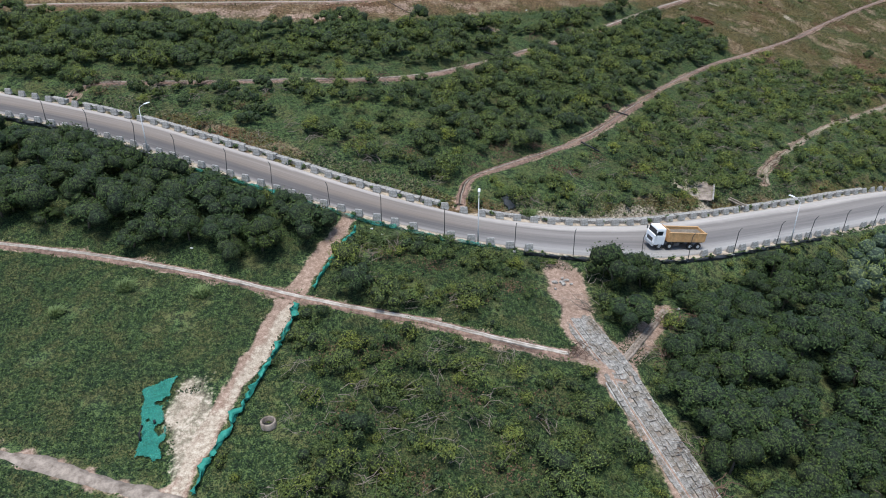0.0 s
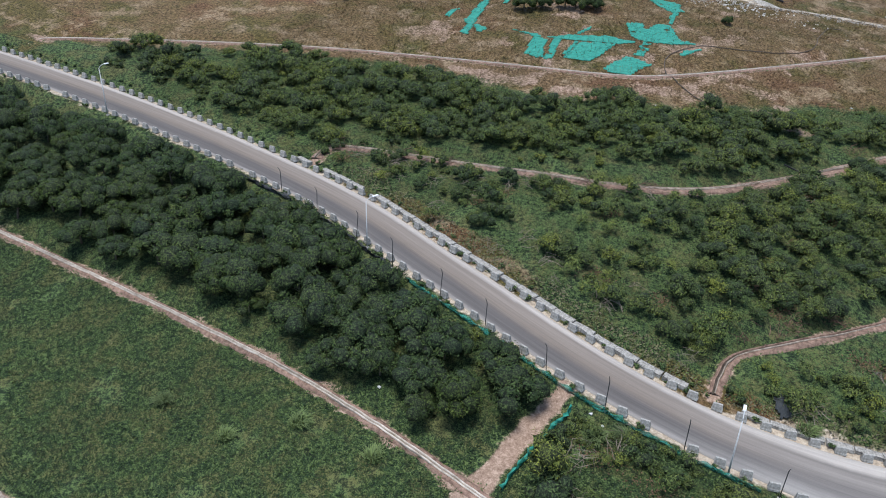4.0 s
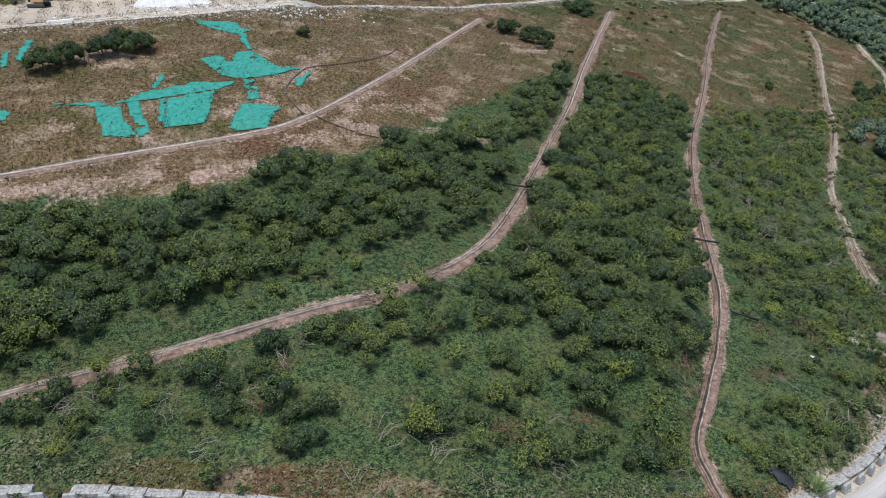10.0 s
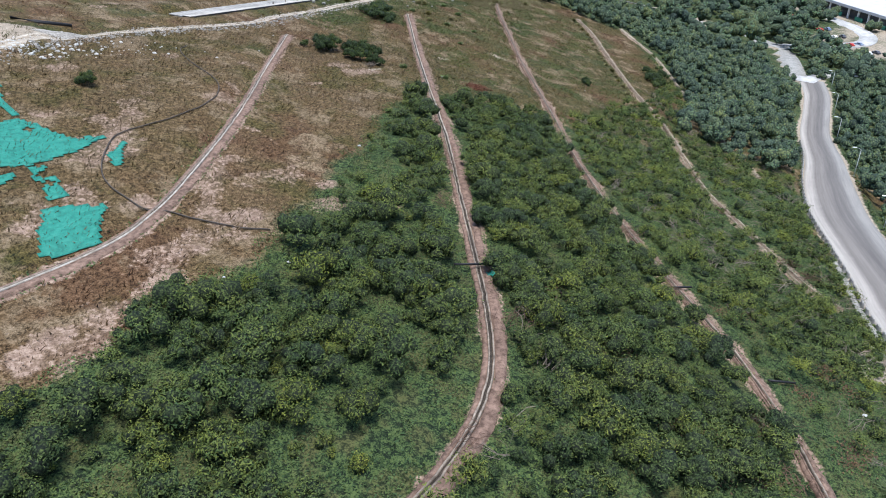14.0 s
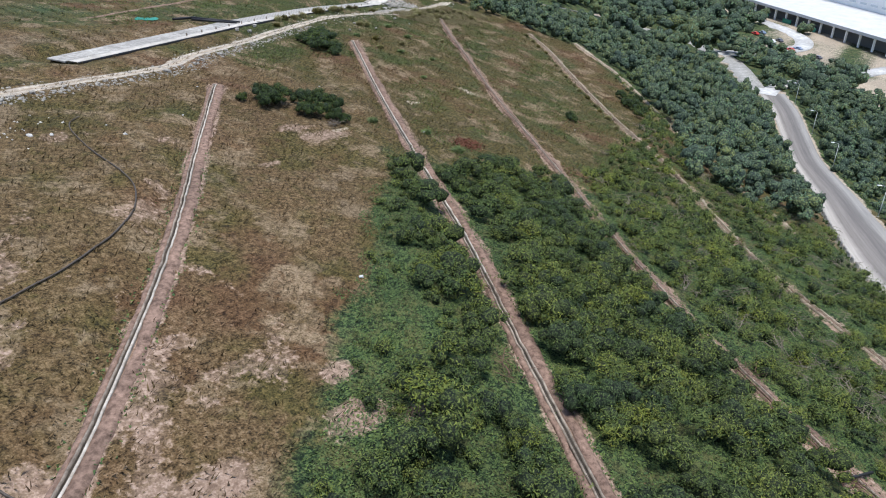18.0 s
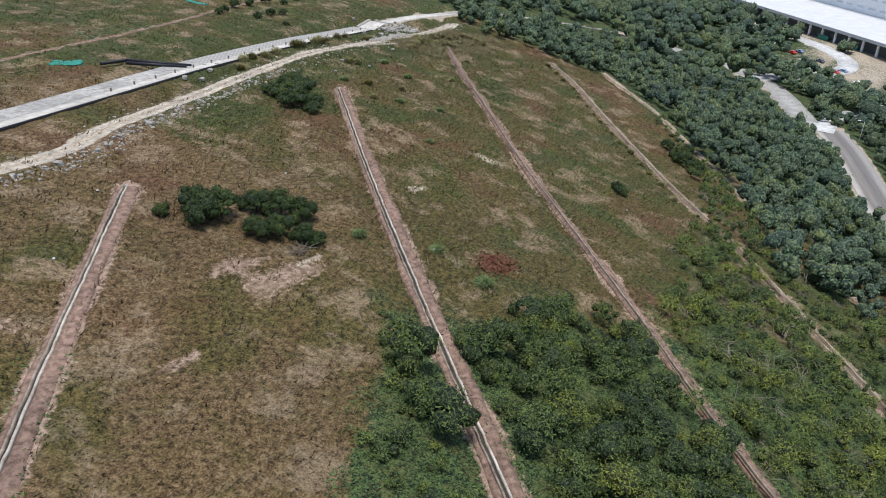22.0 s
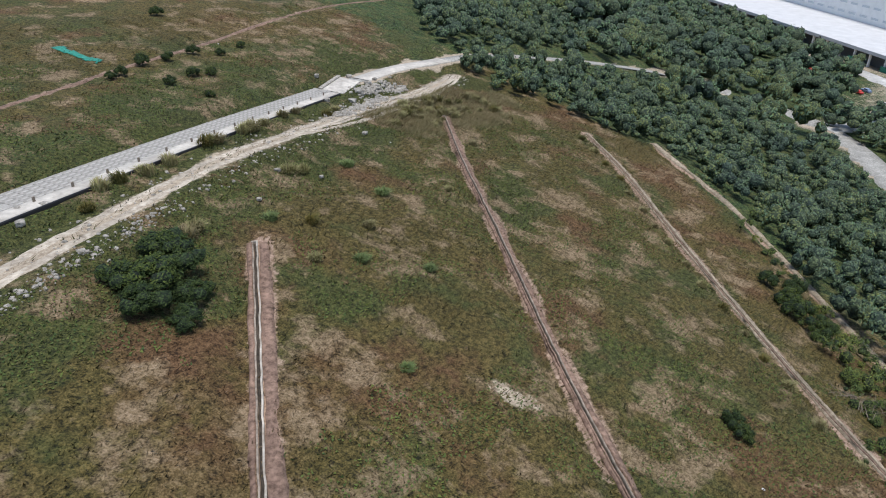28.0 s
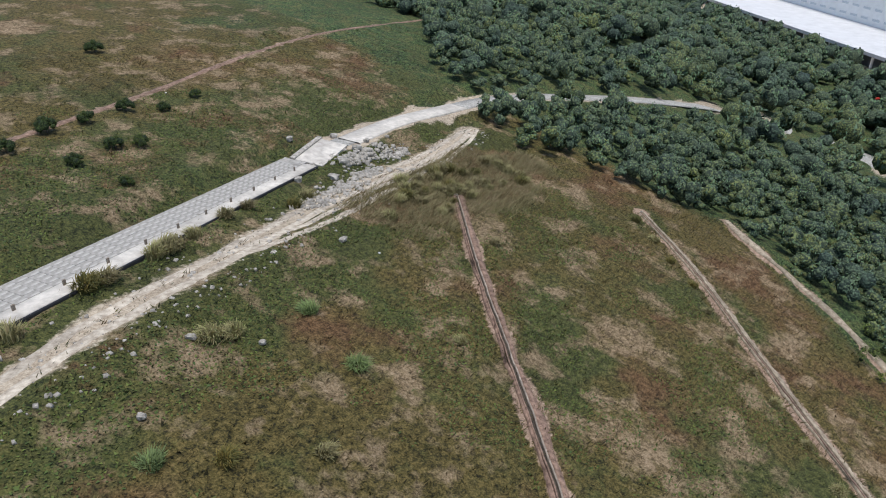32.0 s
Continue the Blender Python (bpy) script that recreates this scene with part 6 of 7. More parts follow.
# ---- stone-pitched chute, ladder drain, manhole, culvert ----
def stone_look(nt, b):
    oi = nt.nodes.new("ShaderNodeObjectInfo")
    f = n_noise(nt, 4.0, 8, 0.7)
    ge, dirt = nt.nodes.new("ShaderNodeNewGeometry"), nt.nodes.new("ShaderNodeTexNoise")
    nt.links.new(ge.outputs["Position"], dirt.inputs["Vector"])
    dirt.inputs["Scale"].default_value, dirt.inputs["Detail"].default_value, dirt.inputs["Roughness"].default_value = 0.55, 8, 0.75
    c = n_ramp(nt, f, [(0.36, (0.13, 0.123, 0.11)), (0.64, (0.34, 0.325, 0.295))])
    c = n_mix(nt, 1.0, c, n_ramp(nt, oi.outputs["Random"], [(0, (0.72, 0.71, 0.69)), (1, (1.15, 1.13, 1.1))]), "MULTIPLY")
    c = n_mix(nt, n_ramp(nt, dirt.outputs["Fac"], [(0.46, (0, 0, 0)), (0.6, (0.85, 0.85, 0.85))]), c, n_ramp(nt, f, [(0.4, (0.07, 0.055, 0.035)), (0.6, (0.19, 0.15, 0.105))]))
    nt.links.new(c, b.inputs["Base Color"])
    n_bump(nt, b, f, 0.7, 0.06)


M_STONE = material("grey_pitched_stone", stone_look, 0.9)
cc = resample([(x, y, 0) for x, y in CHUTE], 0.62)
cc[:, 2] = np.convolve(np.pad(gsample(cc[:, :2]), 4, "edge"), np.ones(9) / 9, "valid")
chute = tagged(new("stone_chute"), "broad stone-pitched drainage chute running down the slope", "chute")
v, f = ribbon(cc, [-1.9, -1.85, 1.85, 1.9], [0.0, 0.06, 0.06, 0.0], 0.5)
part("bed", sheet("bed", v, f, M_DRAIN, None, False), chute)
for o, w in ((-1.95, 0.10), (-1.12, 0.07), (-0.72, 0.07), (2.0, 0.10)):
    v, f = ribbon(cc, [o - w, o - w + 0.02, o + w - 0.02, o + w], [0.0, 0.15, 0.15, 0.0], 0.4)
    part("kerb", sheet("kerb", v, f, M_CONC, None, False), chute)
stone_me = [box_mesh("stone", (0.64, 0.58, 0.2), M_STONE, 0.03, (0.96, 0.95)) for k in range(3)]
for me in stone_me:
    r3 = np.random.RandomState(len(me.name))
    for v in me.vertices:
        v.co += Vector(r3.randn(3) * 0.02)
dirs, left = sides(cc)
for i in range(len(cc) - 1):
    for o in (-1.52, -0.36, 0.2, 0.76, 1.32, 1.75):
        p = cc[i, :2] + left[i] * o + 0.05 * rs.randn(2) + dirs[i] * (0.31 if round(o * 100) % 3 else 0.0)
        if rs.rand() < 0.06:
            continue
        st = part("stone", stone_me[rs.randint(3)], chute)
        st.location = (p[0], p[1], cc[i, 2] + 0.05 + 0.03 * rs.rand())
        st.rotation_euler = (0.03 * rs.randn(), 0.03 * rs.randn() + math.atan2(cc[i, 2] - cc[i + 1, 2], 0.62), math.atan2(dirs[i, 1], dirs[i, 0]) + 0.08 * rs.randn())
lad = resample([(x, y, 0) for x, y in LADDER], 0.6)
lad[:, 2] = gsample(lad[:, :2])
ladder = tagged(new("stepped_drain"), "narrow stepped concrete drain joining the chute", "drain")
for o in (-0.34, 0.34):
    v, f = ribbon(lad, [o - 0.1, o - 0.09, o + 0.09, o + 0.1], [0.0, 0.3, 0.3, 0.0], 0.4)
    part("side_wall", sheet("side_wall", v, f, M_DRAIN, None, False), ladder)
step_me = box_mesh("step", (0.5, 0.54, 0.26), M_DRAIN, 0.02)
ld, _ = sides(lad)
for i in range(len(lad)):
    st = part("step", step_me, ladder)
    st.location, st.rotation_euler = (lad[i, 0], lad[i, 1], lad[i, 2] + 0.03), (0, 0, math.atan2(ld[i, 1], ld[i, 0]))
bm = bmesh.new()
prof = [(0.95, 0.0), (0.95, 0.75), (0.9, 0.82), (0.74, 0.82), (0.7, 0.75), (0.7, -0.3)]
rings = [[bm.verts.new((r * math.cos(a), r * math.sin(a), z)) for a in np.linspace(0, 2 * math.pi, 28, endpoint=False)] for r, z in prof]
for r, t in zip(rings, rings[1:]):
    for k in range(28):
        bm.faces.new((r[k], r[(k + 1) % 28], t[(k + 1) % 28], t[k]))
well = tagged(new("manhole_ring"), "round concrete manhole ring standing open in the creepers", "manhole")
well.matrix_basis = Matrix.Translation(at_ground(-18, 56.3, 0.0)) @ Matrix.Diagonal((0.85, 0.85, 0.85, 1))
part("ring", bm_mesh("ring", bm, M_DRAIN, True), well)
# black disc added to paint the shade down the open shaft
bm = bmesh.new()
bmesh.ops.create_circle(bm, cap_ends=True, segments=28, radius=0.7)
part("shaft_water", bm_mesh("shaft_water", bm, M_BLACK), well, "black disc standing for the shade in the shaft").location = (0, 0, 0.1)
cul = tagged(new("culvert_apron"), "pale concrete culvert apron on the slope behind the barriers", "culvert")
ca = np.array([(CULVERT[0][0] + (CULVERT[1][0] - CULVERT[0][0]) * u, CULVERT[0][1] + (CULVERT[1][1] - CULVERT[0][1]) * u, 0) for u in np.linspace(0, 1, 9)])
ca[:, 2] = gsample(ca[:, :2])
v, f = ribbon(ca, [-2.0, -1.0, 0, 1.0, 2.0], [0.22, 0.16, 0.14, 0.16, 0.22], 0.5)
part("apron", sheet("apron", v, f, M_DRAIN, None, False), cul)
for o in (-2.1, 2.1):
    v, f = ribbon(ca, [o - 0.15, o - 0.14, o + 0.14, o + 0.15], [0.2, 0.45, 0.45, 0.2], 0.5)
    part("edge_wall", sheet("edge_wall", v, f, M_RUBBLE, None, False), cul)
for k in range(2):
    p0, p1 = Vector((46.6 + 0.8 * k, 119.4, 10.5)), Vector((51.3 + 0.8 * k, 112.9, 9.6))
    tagged(new("concrete_beam", tube_mesh("concrete_beam", [p0, p1], 0.17, M_DRAIN, 4)), "long concrete beam spanning beside the culvert apron", "beam", "culvert beams")

# ---- paved bank, boulders and track side above ----
bc = resample(BANK, 1.3)
bd, bl = sides(bc)
bank = tagged(new("paved_bank"), "sloping bank paved with square pale concrete blocks above the track", "retaining bank", kind="structure")
v, f = ribbon(bc, [-0.3, 1.6, 5.2], [0.02, 0.16, 0.47], 1.2)
part("bed", sheet("bed", v, f, M_DRAIN, None, False), bank)
M_PAVE = material("pale_paving_block", simple((0.24, 0.225, 0.20), (0.43, 0.41, 0.375), 1.1, 0.03), 0.85)
M_APRON = material("smooth_pale_concrete", simple((0.38, 0.35, 0.31), (0.56, 0.52, 0.46), 0.9, 0.02), 0.8)
v, f = ribbon(bc, [-0.25, -0.2, 1.65, 1.7], [0.05, 0.20, 0.29, 0.15], 0.8)
part("toe_strip", sheet("toe_strip", v, f, M_APRON, None, False), bank, "smooth pale concrete toe strip")
v, f = ribbon(bc, [-0.5, -0.46, -0.34, -0.3], [0.0, 0.16, 0.16, 0.0], 0.5)
part("edge_channel", sheet("edge_channel", v, f, M_BLACK, None, False), bank, "black drainage edge")
block_me = box_mesh("paving_block", (1.27, 0.68, 0.22), M_PAVE, 0.02)
far_blocks = []
for i in range(len(bc)):
    a = math.atan2(bd[i, 1], bd[i, 0])
    drop = (bc[min(i + 1, len(bc) - 1), 2] - bc[max(i - 1, 0), 2]) / 2.6
    for k in range(5):
        p = bc[i, :2] + bl[i] * (2.06 + 0.7 * k)
        z = bc[i, 2] + 0.16 + 0.088 * (0.5 + 0.7 * k) + 0.03 * rs.rand()
        m = Matrix.Translation((p[0], p[1], z)) @ Matrix.Rotation(a, 4, "Z") @ Matrix.Rotation(math.atan(0.088), 4, "X") @ Matrix.Rotation(-math.atan(drop), 4, "Y")
        if bc[i, 0] > 88 and bc[i, 0] < 156:
            part("paving_block", block_me, bank).matrix_basis = m
        else:
            far_blocks.append(m)
bm = bmesh.new()
for m in far_blocks:
    add_box(bm, (0, 0, 0), (1.27, 0.68, 0.22), 0, (1, 1), m)
tagged(part("paving_blocks", bm_mesh("paving_blocks", bm, M_PAVE), bank), "rows of pale paving blocks", kind="stuff")
mk = box_mesh("marker_post", (0.32, 0.12, 0.62), M_DRAIN, 0.02, centre=(0, 0, 0.3))
for s_at in range(24, len(bc), 4):
    ob = new("marker_post", mk)
    p = bc[s_at, :2] + bl[s_at] * 1.1
    ob.matrix_world = Matrix.Translation((p[0], p[1], bc[s_at, 2] + 0.2)) @ Matrix.Rotation(math.atan2(bd[s_at, 1], bd[s_at, 0]), 4, "Z")
    tagged(ob, "small square marker post on the concrete toe strip", "marker post", "bank markers")
scour = tagged(new("washed_out_slab"), "tilted concrete slab in the washed-out end of the bank", "slab")
scour.matrix_basis = Matrix.Translation((162.5, 301.2, 25.0)) @ Matrix.Rotation(math.radians(20), 4, "Z") @ Matrix.Rotation(0.12, 4, "X")
part("slab", box_mesh("slab", (9, 4.6, 0.4), M_APRON, 0.06), scour)
part("broken_edge", box_mesh("broken_edge", (9.5, 0.8, 0.7), M_RUBBLE, 0.1, centre=(0, 2.5, 0.1)), scour)

M_DUST = material("dusty_wheel_track", simple((0.26, 0.215, 0.165), (0.52, 0.46, 0.375), 1.4, 0.03), 0.95)
LANE = [(128, 281.2), (136.7, 282.2), (142.7, 282.9), (151.9, 285.2), (162.4, 287.6), (172.6, 289.5), (184.8, 292.2), (197, 296.5)]


def wheel_track(cu, offset, half_width, seed, label):
    """A pale dusty rut that follows a line at an offset."""
    lu = sides(cu)[1]
    wob = 0.12 * np.convolve(np.random.RandomState(seed).randn(len(cu) + 8), np.ones(9) / 3, "valid")
    rows = []
    for u in (-1.25, -1.0, -0.33, 0.33, 1.0, 1.25):
        p = cu[:, :2] + lu * (offset + wob + u * half_width)[:, None]
        rows.append(np.column_stack([p, gsample(p) + (0.07 if abs(u) < 1.1 else -0.1)]))
    v = np.stack(rows, 1).reshape(-1, 3)
    i6 = np.arange(len(cu) * 6).reshape(len(cu), 6)
    f = np.column_stack([i6[:-1, :-1].ravel(), i6[:-1, 1:].ravel(), i6[1:, 1:].ravel(), i6[1:, :-1].ravel()])
    tagged(new("wheel_track", sheet("wheel_track", v, f, M_DUST, None, False)), label, "track", kind="structure")


for k, o in enumerate((-1.15, 0.95)):
    wheel_track(resample(UPPER_TRACK, 0.6), o, 0.46, 730 + k, "pale dusty wheel track of the gravel lane")
for k, o in enumerate((-0.8, 0.8)):
    wheel_track(resample(LANE, 0.6), o, 0.34, 740 + k, "faint dusty wheel track of the side lane")
# paved strip beyond the washed-out gap
v, f = ribbon(resample([(170, 302.6, 24.3), (185, 305.0, 23.0), (204, 305.3, 21.0)], 1.5), [-2.1, -2.0, 0, 2.0, 2.1], [0.0, 0.16, 0.2, 0.3, 0.1], 0.6)
tagged(new("paved_strip", sheet("paved_strip", v, f, M_APRON, None, False)), "pale concrete strip beyond the washed-out bank", "paving", kind="structure")
rw = np.random.RandomState(745)
q = np.vstack([np.array(p) + rw.randn(n, 2) * np.array([2.4, 0.9]) for p, n in (((156.2, 291.0), 130), ((164.5, 293.6), 150), ((167.3, 297.4), 120), ((173.5, 297.4), 120), ((160.6, 299.4), 60), ((149, 288.6), 80))])
stones("washout_rubble", q, 0.22 + 0.75 * rw.rand(len(q)) ** 3, 746, M_RUBBLE, "broken concrete and stones heaped in the washed-out end of the bank", 0.08)
boulder = [rock_mesh(430 + i, (1.0 + 0.4 * (i % 2), 0.9, 0.7)) for i in range(4)]
ut = lines["upper"]
ul = sides(ut)[1]
count = 0
for i in range(20, len(ut)):
    for k in range(2 if ut[i, 0] < 92 else 1):
        if ut[i, 0] > 150 or rs.rand() > (0.7 if ut[i, 0] < 92 else 0.22) or count > 110:
            continue
        if fractal(ut[i:i + 1, :2], 9, 732)[0] < -0.05:
            continue
        o = -2.9 - 1.5 * rs.rand() ** 1.5
        p = ut[i, :2] + ul[i] * o + rs.randn(2) * 0.5
        s_ = 0.45 + 0.75 * rs.rand() ** 2
        ob = new("boulder", boulder[rs.randint(4)])
        ob.matrix_world = Matrix.Translation(at_ground(p[0], p[1], 0.12 * s_)) @ Matrix.Rotation(rs.rand() * 6.28, 4, "Z") @ Matrix.Diagonal((s_, s_, s_, 1))
        tagged(ob, "pale angular boulder tipped along the edge of the gravel track", "boulder", "boulders by the track")
        count += 1
for x, y, s_ in ((79.5, 271.2, 1.25), (82.2, 270.3, 1.25), (88, 277, 1.2), (90.3, 276.4, 1.35), (86.5, 273.6, 1.3), (118.5, 272, 0.9), (123, 268.5, 0.8), (144, 279, 1.1), (110, 266, 0.9), (152, 295, 1.6), (158, 294.4, 1.7), (163, 297, 1.8), (168, 299, 1.5), (172, 300.6, 1.3), (170, 306, 1.6), (161, 306.4, 1.5)):
    ob = new("boulder", boulder[rs.randint(4)])
    ob.matrix_world = Matrix.Translation(at_ground(x, y, 0.3)) @ Matrix.Rotation(rs.rand() * 6.28, 4, "Z") @ Matrix.Diagonal((s_, s_, s_, 1))
    tagged(ob, "large pale concrete block lying beside the gravel track", "boulder", "boulders by the track")
gr = np.vstack([ut[i, :2] + ul[i] * (3.2 * (2 * rs.rand() - 1)) for i in range(10, len(ut)) for k in range(5)] + [ut[i, :2] + ul[i] * (-3 - 1.8 * rs.rand()) for i in range(10, len(ut)) for k in range(4 if ut[i, 0] > 100 else 16)])
gr = gr + rs.randn(len(gr), 2) * np.array([0.9, 0.45])
stones("track_rubble", gr, 0.12 + 0.34 * rs.rand(len(gr)) ** 3, 735, M_RUBBLE, "scattered pale stones on the gravel track")


# ---- the works platform: gravel heap, slab, rubble and parked machines ----
def mound(name, x, y, rx, ry, high, mat, label, category, seed):
    g = np.linspace(-1, 1, 26)
    a, b = np.meshgrid(g, g)
    q = np.column_stack([a.ravel() * rx, b.ravel() * ry]) * 1.15
    r = np.hypot(q[:, 0] / rx, q[:, 1] / ry) + 0.12 * fractal(q, 0.5 * rx, seed)
    z = high * np.clip(1 - r, 0, 1) ** 0.8 + 0.12 * fractal(q, 1.2, seed + 1) * (r < 1) - 0.25 * (r >= 1)
    q = q + np.array([x, y])
    i = np.arange(676).reshape(26, 26)
    f = np.column_stack([i[:-1, :-1].ravel(), i[:-1, 1:].ravel(), i[1:, 1:].ravel(), i[1:, :-1].ravel()])
    return tagged(new(name, sheet(name, np.column_stack([q, gsample(q) + z]), f, mat)), label, category)


M_CHALK = material("white_crushed_stone", simple((0.40, 0.385, 0.355), (0.66, 0.64, 0.60), 3.5, 0.06), 0.95)
mound("gravel_heap", -28, 238.5, 8.5, 5.0, 3.0, M_CHALK, "heap of white crushed stone on the works platform", "gravel heap", 900)
mound("spoil_heap", 1.5, 238.5, 4.2, 2.2, 1.3, M_RUBBLE, "low heap of dark spoil beside the gravel track", "spoil heap", 903)
ob = tagged(new("concrete_slab", box_mesh("concrete_slab", (4.6, 0.7, 0.3), M_WHITE, 0.04)), "long white concrete slab lying on the platform edge", "slab")
ob.matrix_world = Matrix.Translation(at_ground(-49.5, 224.5, 0.16)) @ Matrix.Rotation(0.05, 4, "Z")
tagged(new("pipe", tube_mesh("pipe", [at_ground(-1.5, 252, 0.3), at_ground(1.5, 248.5, 0.35), at_ground(6.5, 246.5, 0.3)], 0.26, M_BLACK, 10)), "large black culvert pipe lying beside the gravel track", "pipe", "culvert pipes")
stones("platform_rubble", np.column_stack([-14 + 13 * rr.randn(420), 229.5 + 2.6 * rr.randn(420)]), 0.15 + 0.45 * rr.rand(420) ** 3, 736, M_CHALK, "scattered pale broken stones on the works platform")


def excavator():
    root = tagged(new("excavator"), "tracked excavator with orange boom parked on the works platform", "excavator")
    for y in (-1.15, 1.15):
        bm = bmesh.new()
        add_box(bm, (0, y, 0.45), (3.9, 0.6, 0.9), 0.3)
        part("track", bm_mesh("track", bm, M_DARK), root)
    part("turntable", tube_mesh("turntable", [(0, 0, 0.7), (0, 0, 1.1)], 0.9, M_DARK, 16), root)
    part("engine_body", box_mesh("engine_body", (3.2, 2.4, 1.1), M_ORANGE, 0.12, (0.95, 0.95), (-0.6, 0, 1.65)), root)
    cab = part("cab", box_mesh("cab", (1.5, 0.95, 1.6), M_GLASS_DARK, 0.1, (0.85, 0.9), (0.75, 0.7, 1.95)), root)
    part("cab_roof", box_mesh("cab_roof", (1.35, 0.95, 0.08), M_ORANGE, 0.02, (1, 1), (0.75, 0.7, 2.79)), cab)
    part("counterweight", box_mesh("counterweight", (0.8, 2.5, 1.0), M_DARK, 0.15, (0.9, 0.95), (-2.3, 0, 1.6)), root)
    part("boom", tube_mesh("boom", [(0.9, -0.2, 1.7), (2.6, -0.2, 4.2), (4.6, -0.2, 4.6)], [0.26, 0.3, 0.2], M_ORANGE, 4), root)
    part("stick", tube_mesh("stick", [(4.5, -0.2, 4.7), (5.6, -0.2, 2.0)], [0.2, 0.14], M_ORANGE, 4), root)
    part("bucket", box_mesh("bucket", (0.9, 1.1, 0.9), M_DARK, 0.15, (0.6, 1), (5.6, -0.2, 1.5)), root)
    return root


ex = excavator()
ex.matrix_basis = Matrix.Translation(at_ground(-54, 247, 0.02)) @ Matrix.Rotation(2.6, 4, "Z")

# ---- tall grass clumps ----
def clump_mesh(seed, mat, n=260, tall=1.25, spread=0.75):
    rr = np.random.RandomState(seed)
    a, r = rr.rand(n) * 6.283, 0.75 * np.sqrt(rr.rand(n))
    L = tall * (0.45 + 0.6 * rr.rand(n)) * (1.15 - 0.5 * r)
    base = np.column_stack([r * np.cos(a), r * np.sin(a), np.zeros(n)])
    b = a + 0.9 * rr.randn(n)
    out = np.column_stack([np.cos(b), np.sin(b), np.zeros(n)]) * (spread * (0.15 + 0.7 * rr.rand(n)))[:, None] + np.array([0.18, -0.2, 0])
    mid = base + out * 0.35 + np.array([0, 0, 1]) * (L * 0.7)[:, None]
    tip = base + out * 1.15 + np.array([0, 0, 1]) * (L * (0.75 + 0.3 * rr.rand(n)))[:, None]
    w = np.column_stack([-np.sin(b), np.cos(b), np.zeros(n)]) * 0.026
    v = np.stack([base - w, base + w, mid + w * 1.2, mid - w * 1.2, tip], 1).reshape(-1, 3)
    i = np.arange(n)[:, None] * 5
    f = np.vstack([i + np.array([0, 1, 2]), i + np.array([0, 2, 3]), i + np.array([3, 2, 4])])
    return sheet("grass_clump", v, f, mat, {"tone": np.repeat(rr.rand(n) * 0.4, 5)}, False)


clumps = [clump_mesh(700 + i, M_STRAW if i < 4 else M_GRASS) for i in range(5)]
green_clumps = [clump_mesh(710 + i, M_TUSSOCK, 260, 0.95, 0.9) for i in range(3)]
CLUMPS = [(116, 283.2, 1.5), (118, 283.4, 1.3), (124, 285.4, 1.3), (125.5, 285.8, 1.5), (127, 286.2, 1.4), (130, 287, 1.1), (136, 289.6, 1.2), (140, 291, 1.1), (108, 280, 1.2), (104, 278.6, 1.3), (100, 278, 1.2), (97, 277.2, 1.2), (93.5, 274, 1.0), (120, 271.5, 1.3), (122, 270.8, 1.2), (97, 262.5, 1.3), (99, 263.5, 1.2),
          (150, 291.5, 1.1), (146, 289.5, 1.2), (155, 281, 1.2), (160, 284, 1.1), (166, 286, 1.2), (175, 288, 1.2), (180, 285, 1.3), (186, 287, 1.2), (172, 283.5, 1.0), (163, 270, 0.9), (140, 259, 0.8), (118, 256, 0.9), (112, 259.5, 1.0), (106, 253, 0.9)]
rc = np.random.RandomState(740)
for k in range(46):
    CLUMPS.append((162 + 26 * rc.rand(), 279 + 9 * rc.rand(), 0.7 + 0.6 * rc.rand()))
c4 = resample(BENCH_4, 3.0)
for p in c4[c4[:, 0] > 128][::2]:
    CLUMPS.append((p[0] - 2.3 - 0.8 * rc.rand(), p[1] + 1.4 + 1.2 * rc.rand(), 0.6 + 0.45 * rc.rand()))
for x, y, s_ in CLUMPS:
    ob = new("grass_clump", clumps[rs.randint(5)])
    ob.matrix_world = Matrix.Translation(at_ground(x, y, -0.05)) @ Matrix.Rotation(rs.rand() * 6.28, 4, "Z") @ Matrix.Diagonal((s_, s_, s_, 1))
    tagged(ob, "tall feathery clump of straw-coloured grass", "grass clump", "tall grass clumps")
for x, y, s_ in ((66, 203.5, 1.2), (67.5, 211, 1.0), (70, 220, 0.9), (65, 214.5, 0.9), (62, 218, 1.0), (122, 189.5, 1.2), (124, 191.5, 1.0), (12.5, 98.5, 1.3), (18, 108, 1.2), (-40, 77, 1.3), (-47, 73, 1.1), (-30, 75.5, 1.2), (108, 262, 1.0), (128, 262, 1.2), (130, 270, 1.1), (117, 246, 0.9), (111, 251, 1.0), (100, 236, 0.8), (-57, 75, 1.2), (-21, 90, 1.2), (-9, 86, 1.4), (-6, 87, 1.2)):
    if np.abs(plan(np.array([(x, y)]))["open"][0]) < 1.6:
        continue
    ob = new("leafy_clump", green_clumps[rs.randint(3)])
    ob.matrix_world = Matrix.Translation(at_ground(x, y, -0.05)) @ Matrix.Rotation(rs.rand() * 6.28, 4, "Z") @ Matrix.Diagonal((s_, s_, s_, 1))
    tagged(ob, "pale green tussock of long arching leaves", "grass clump", "green tussocks")
brush = tagged(new("brush_pile"), "pile of cut dead branches beside the lone bushes", "brush pile")
brush.location = at_ground(53, 218, 0)
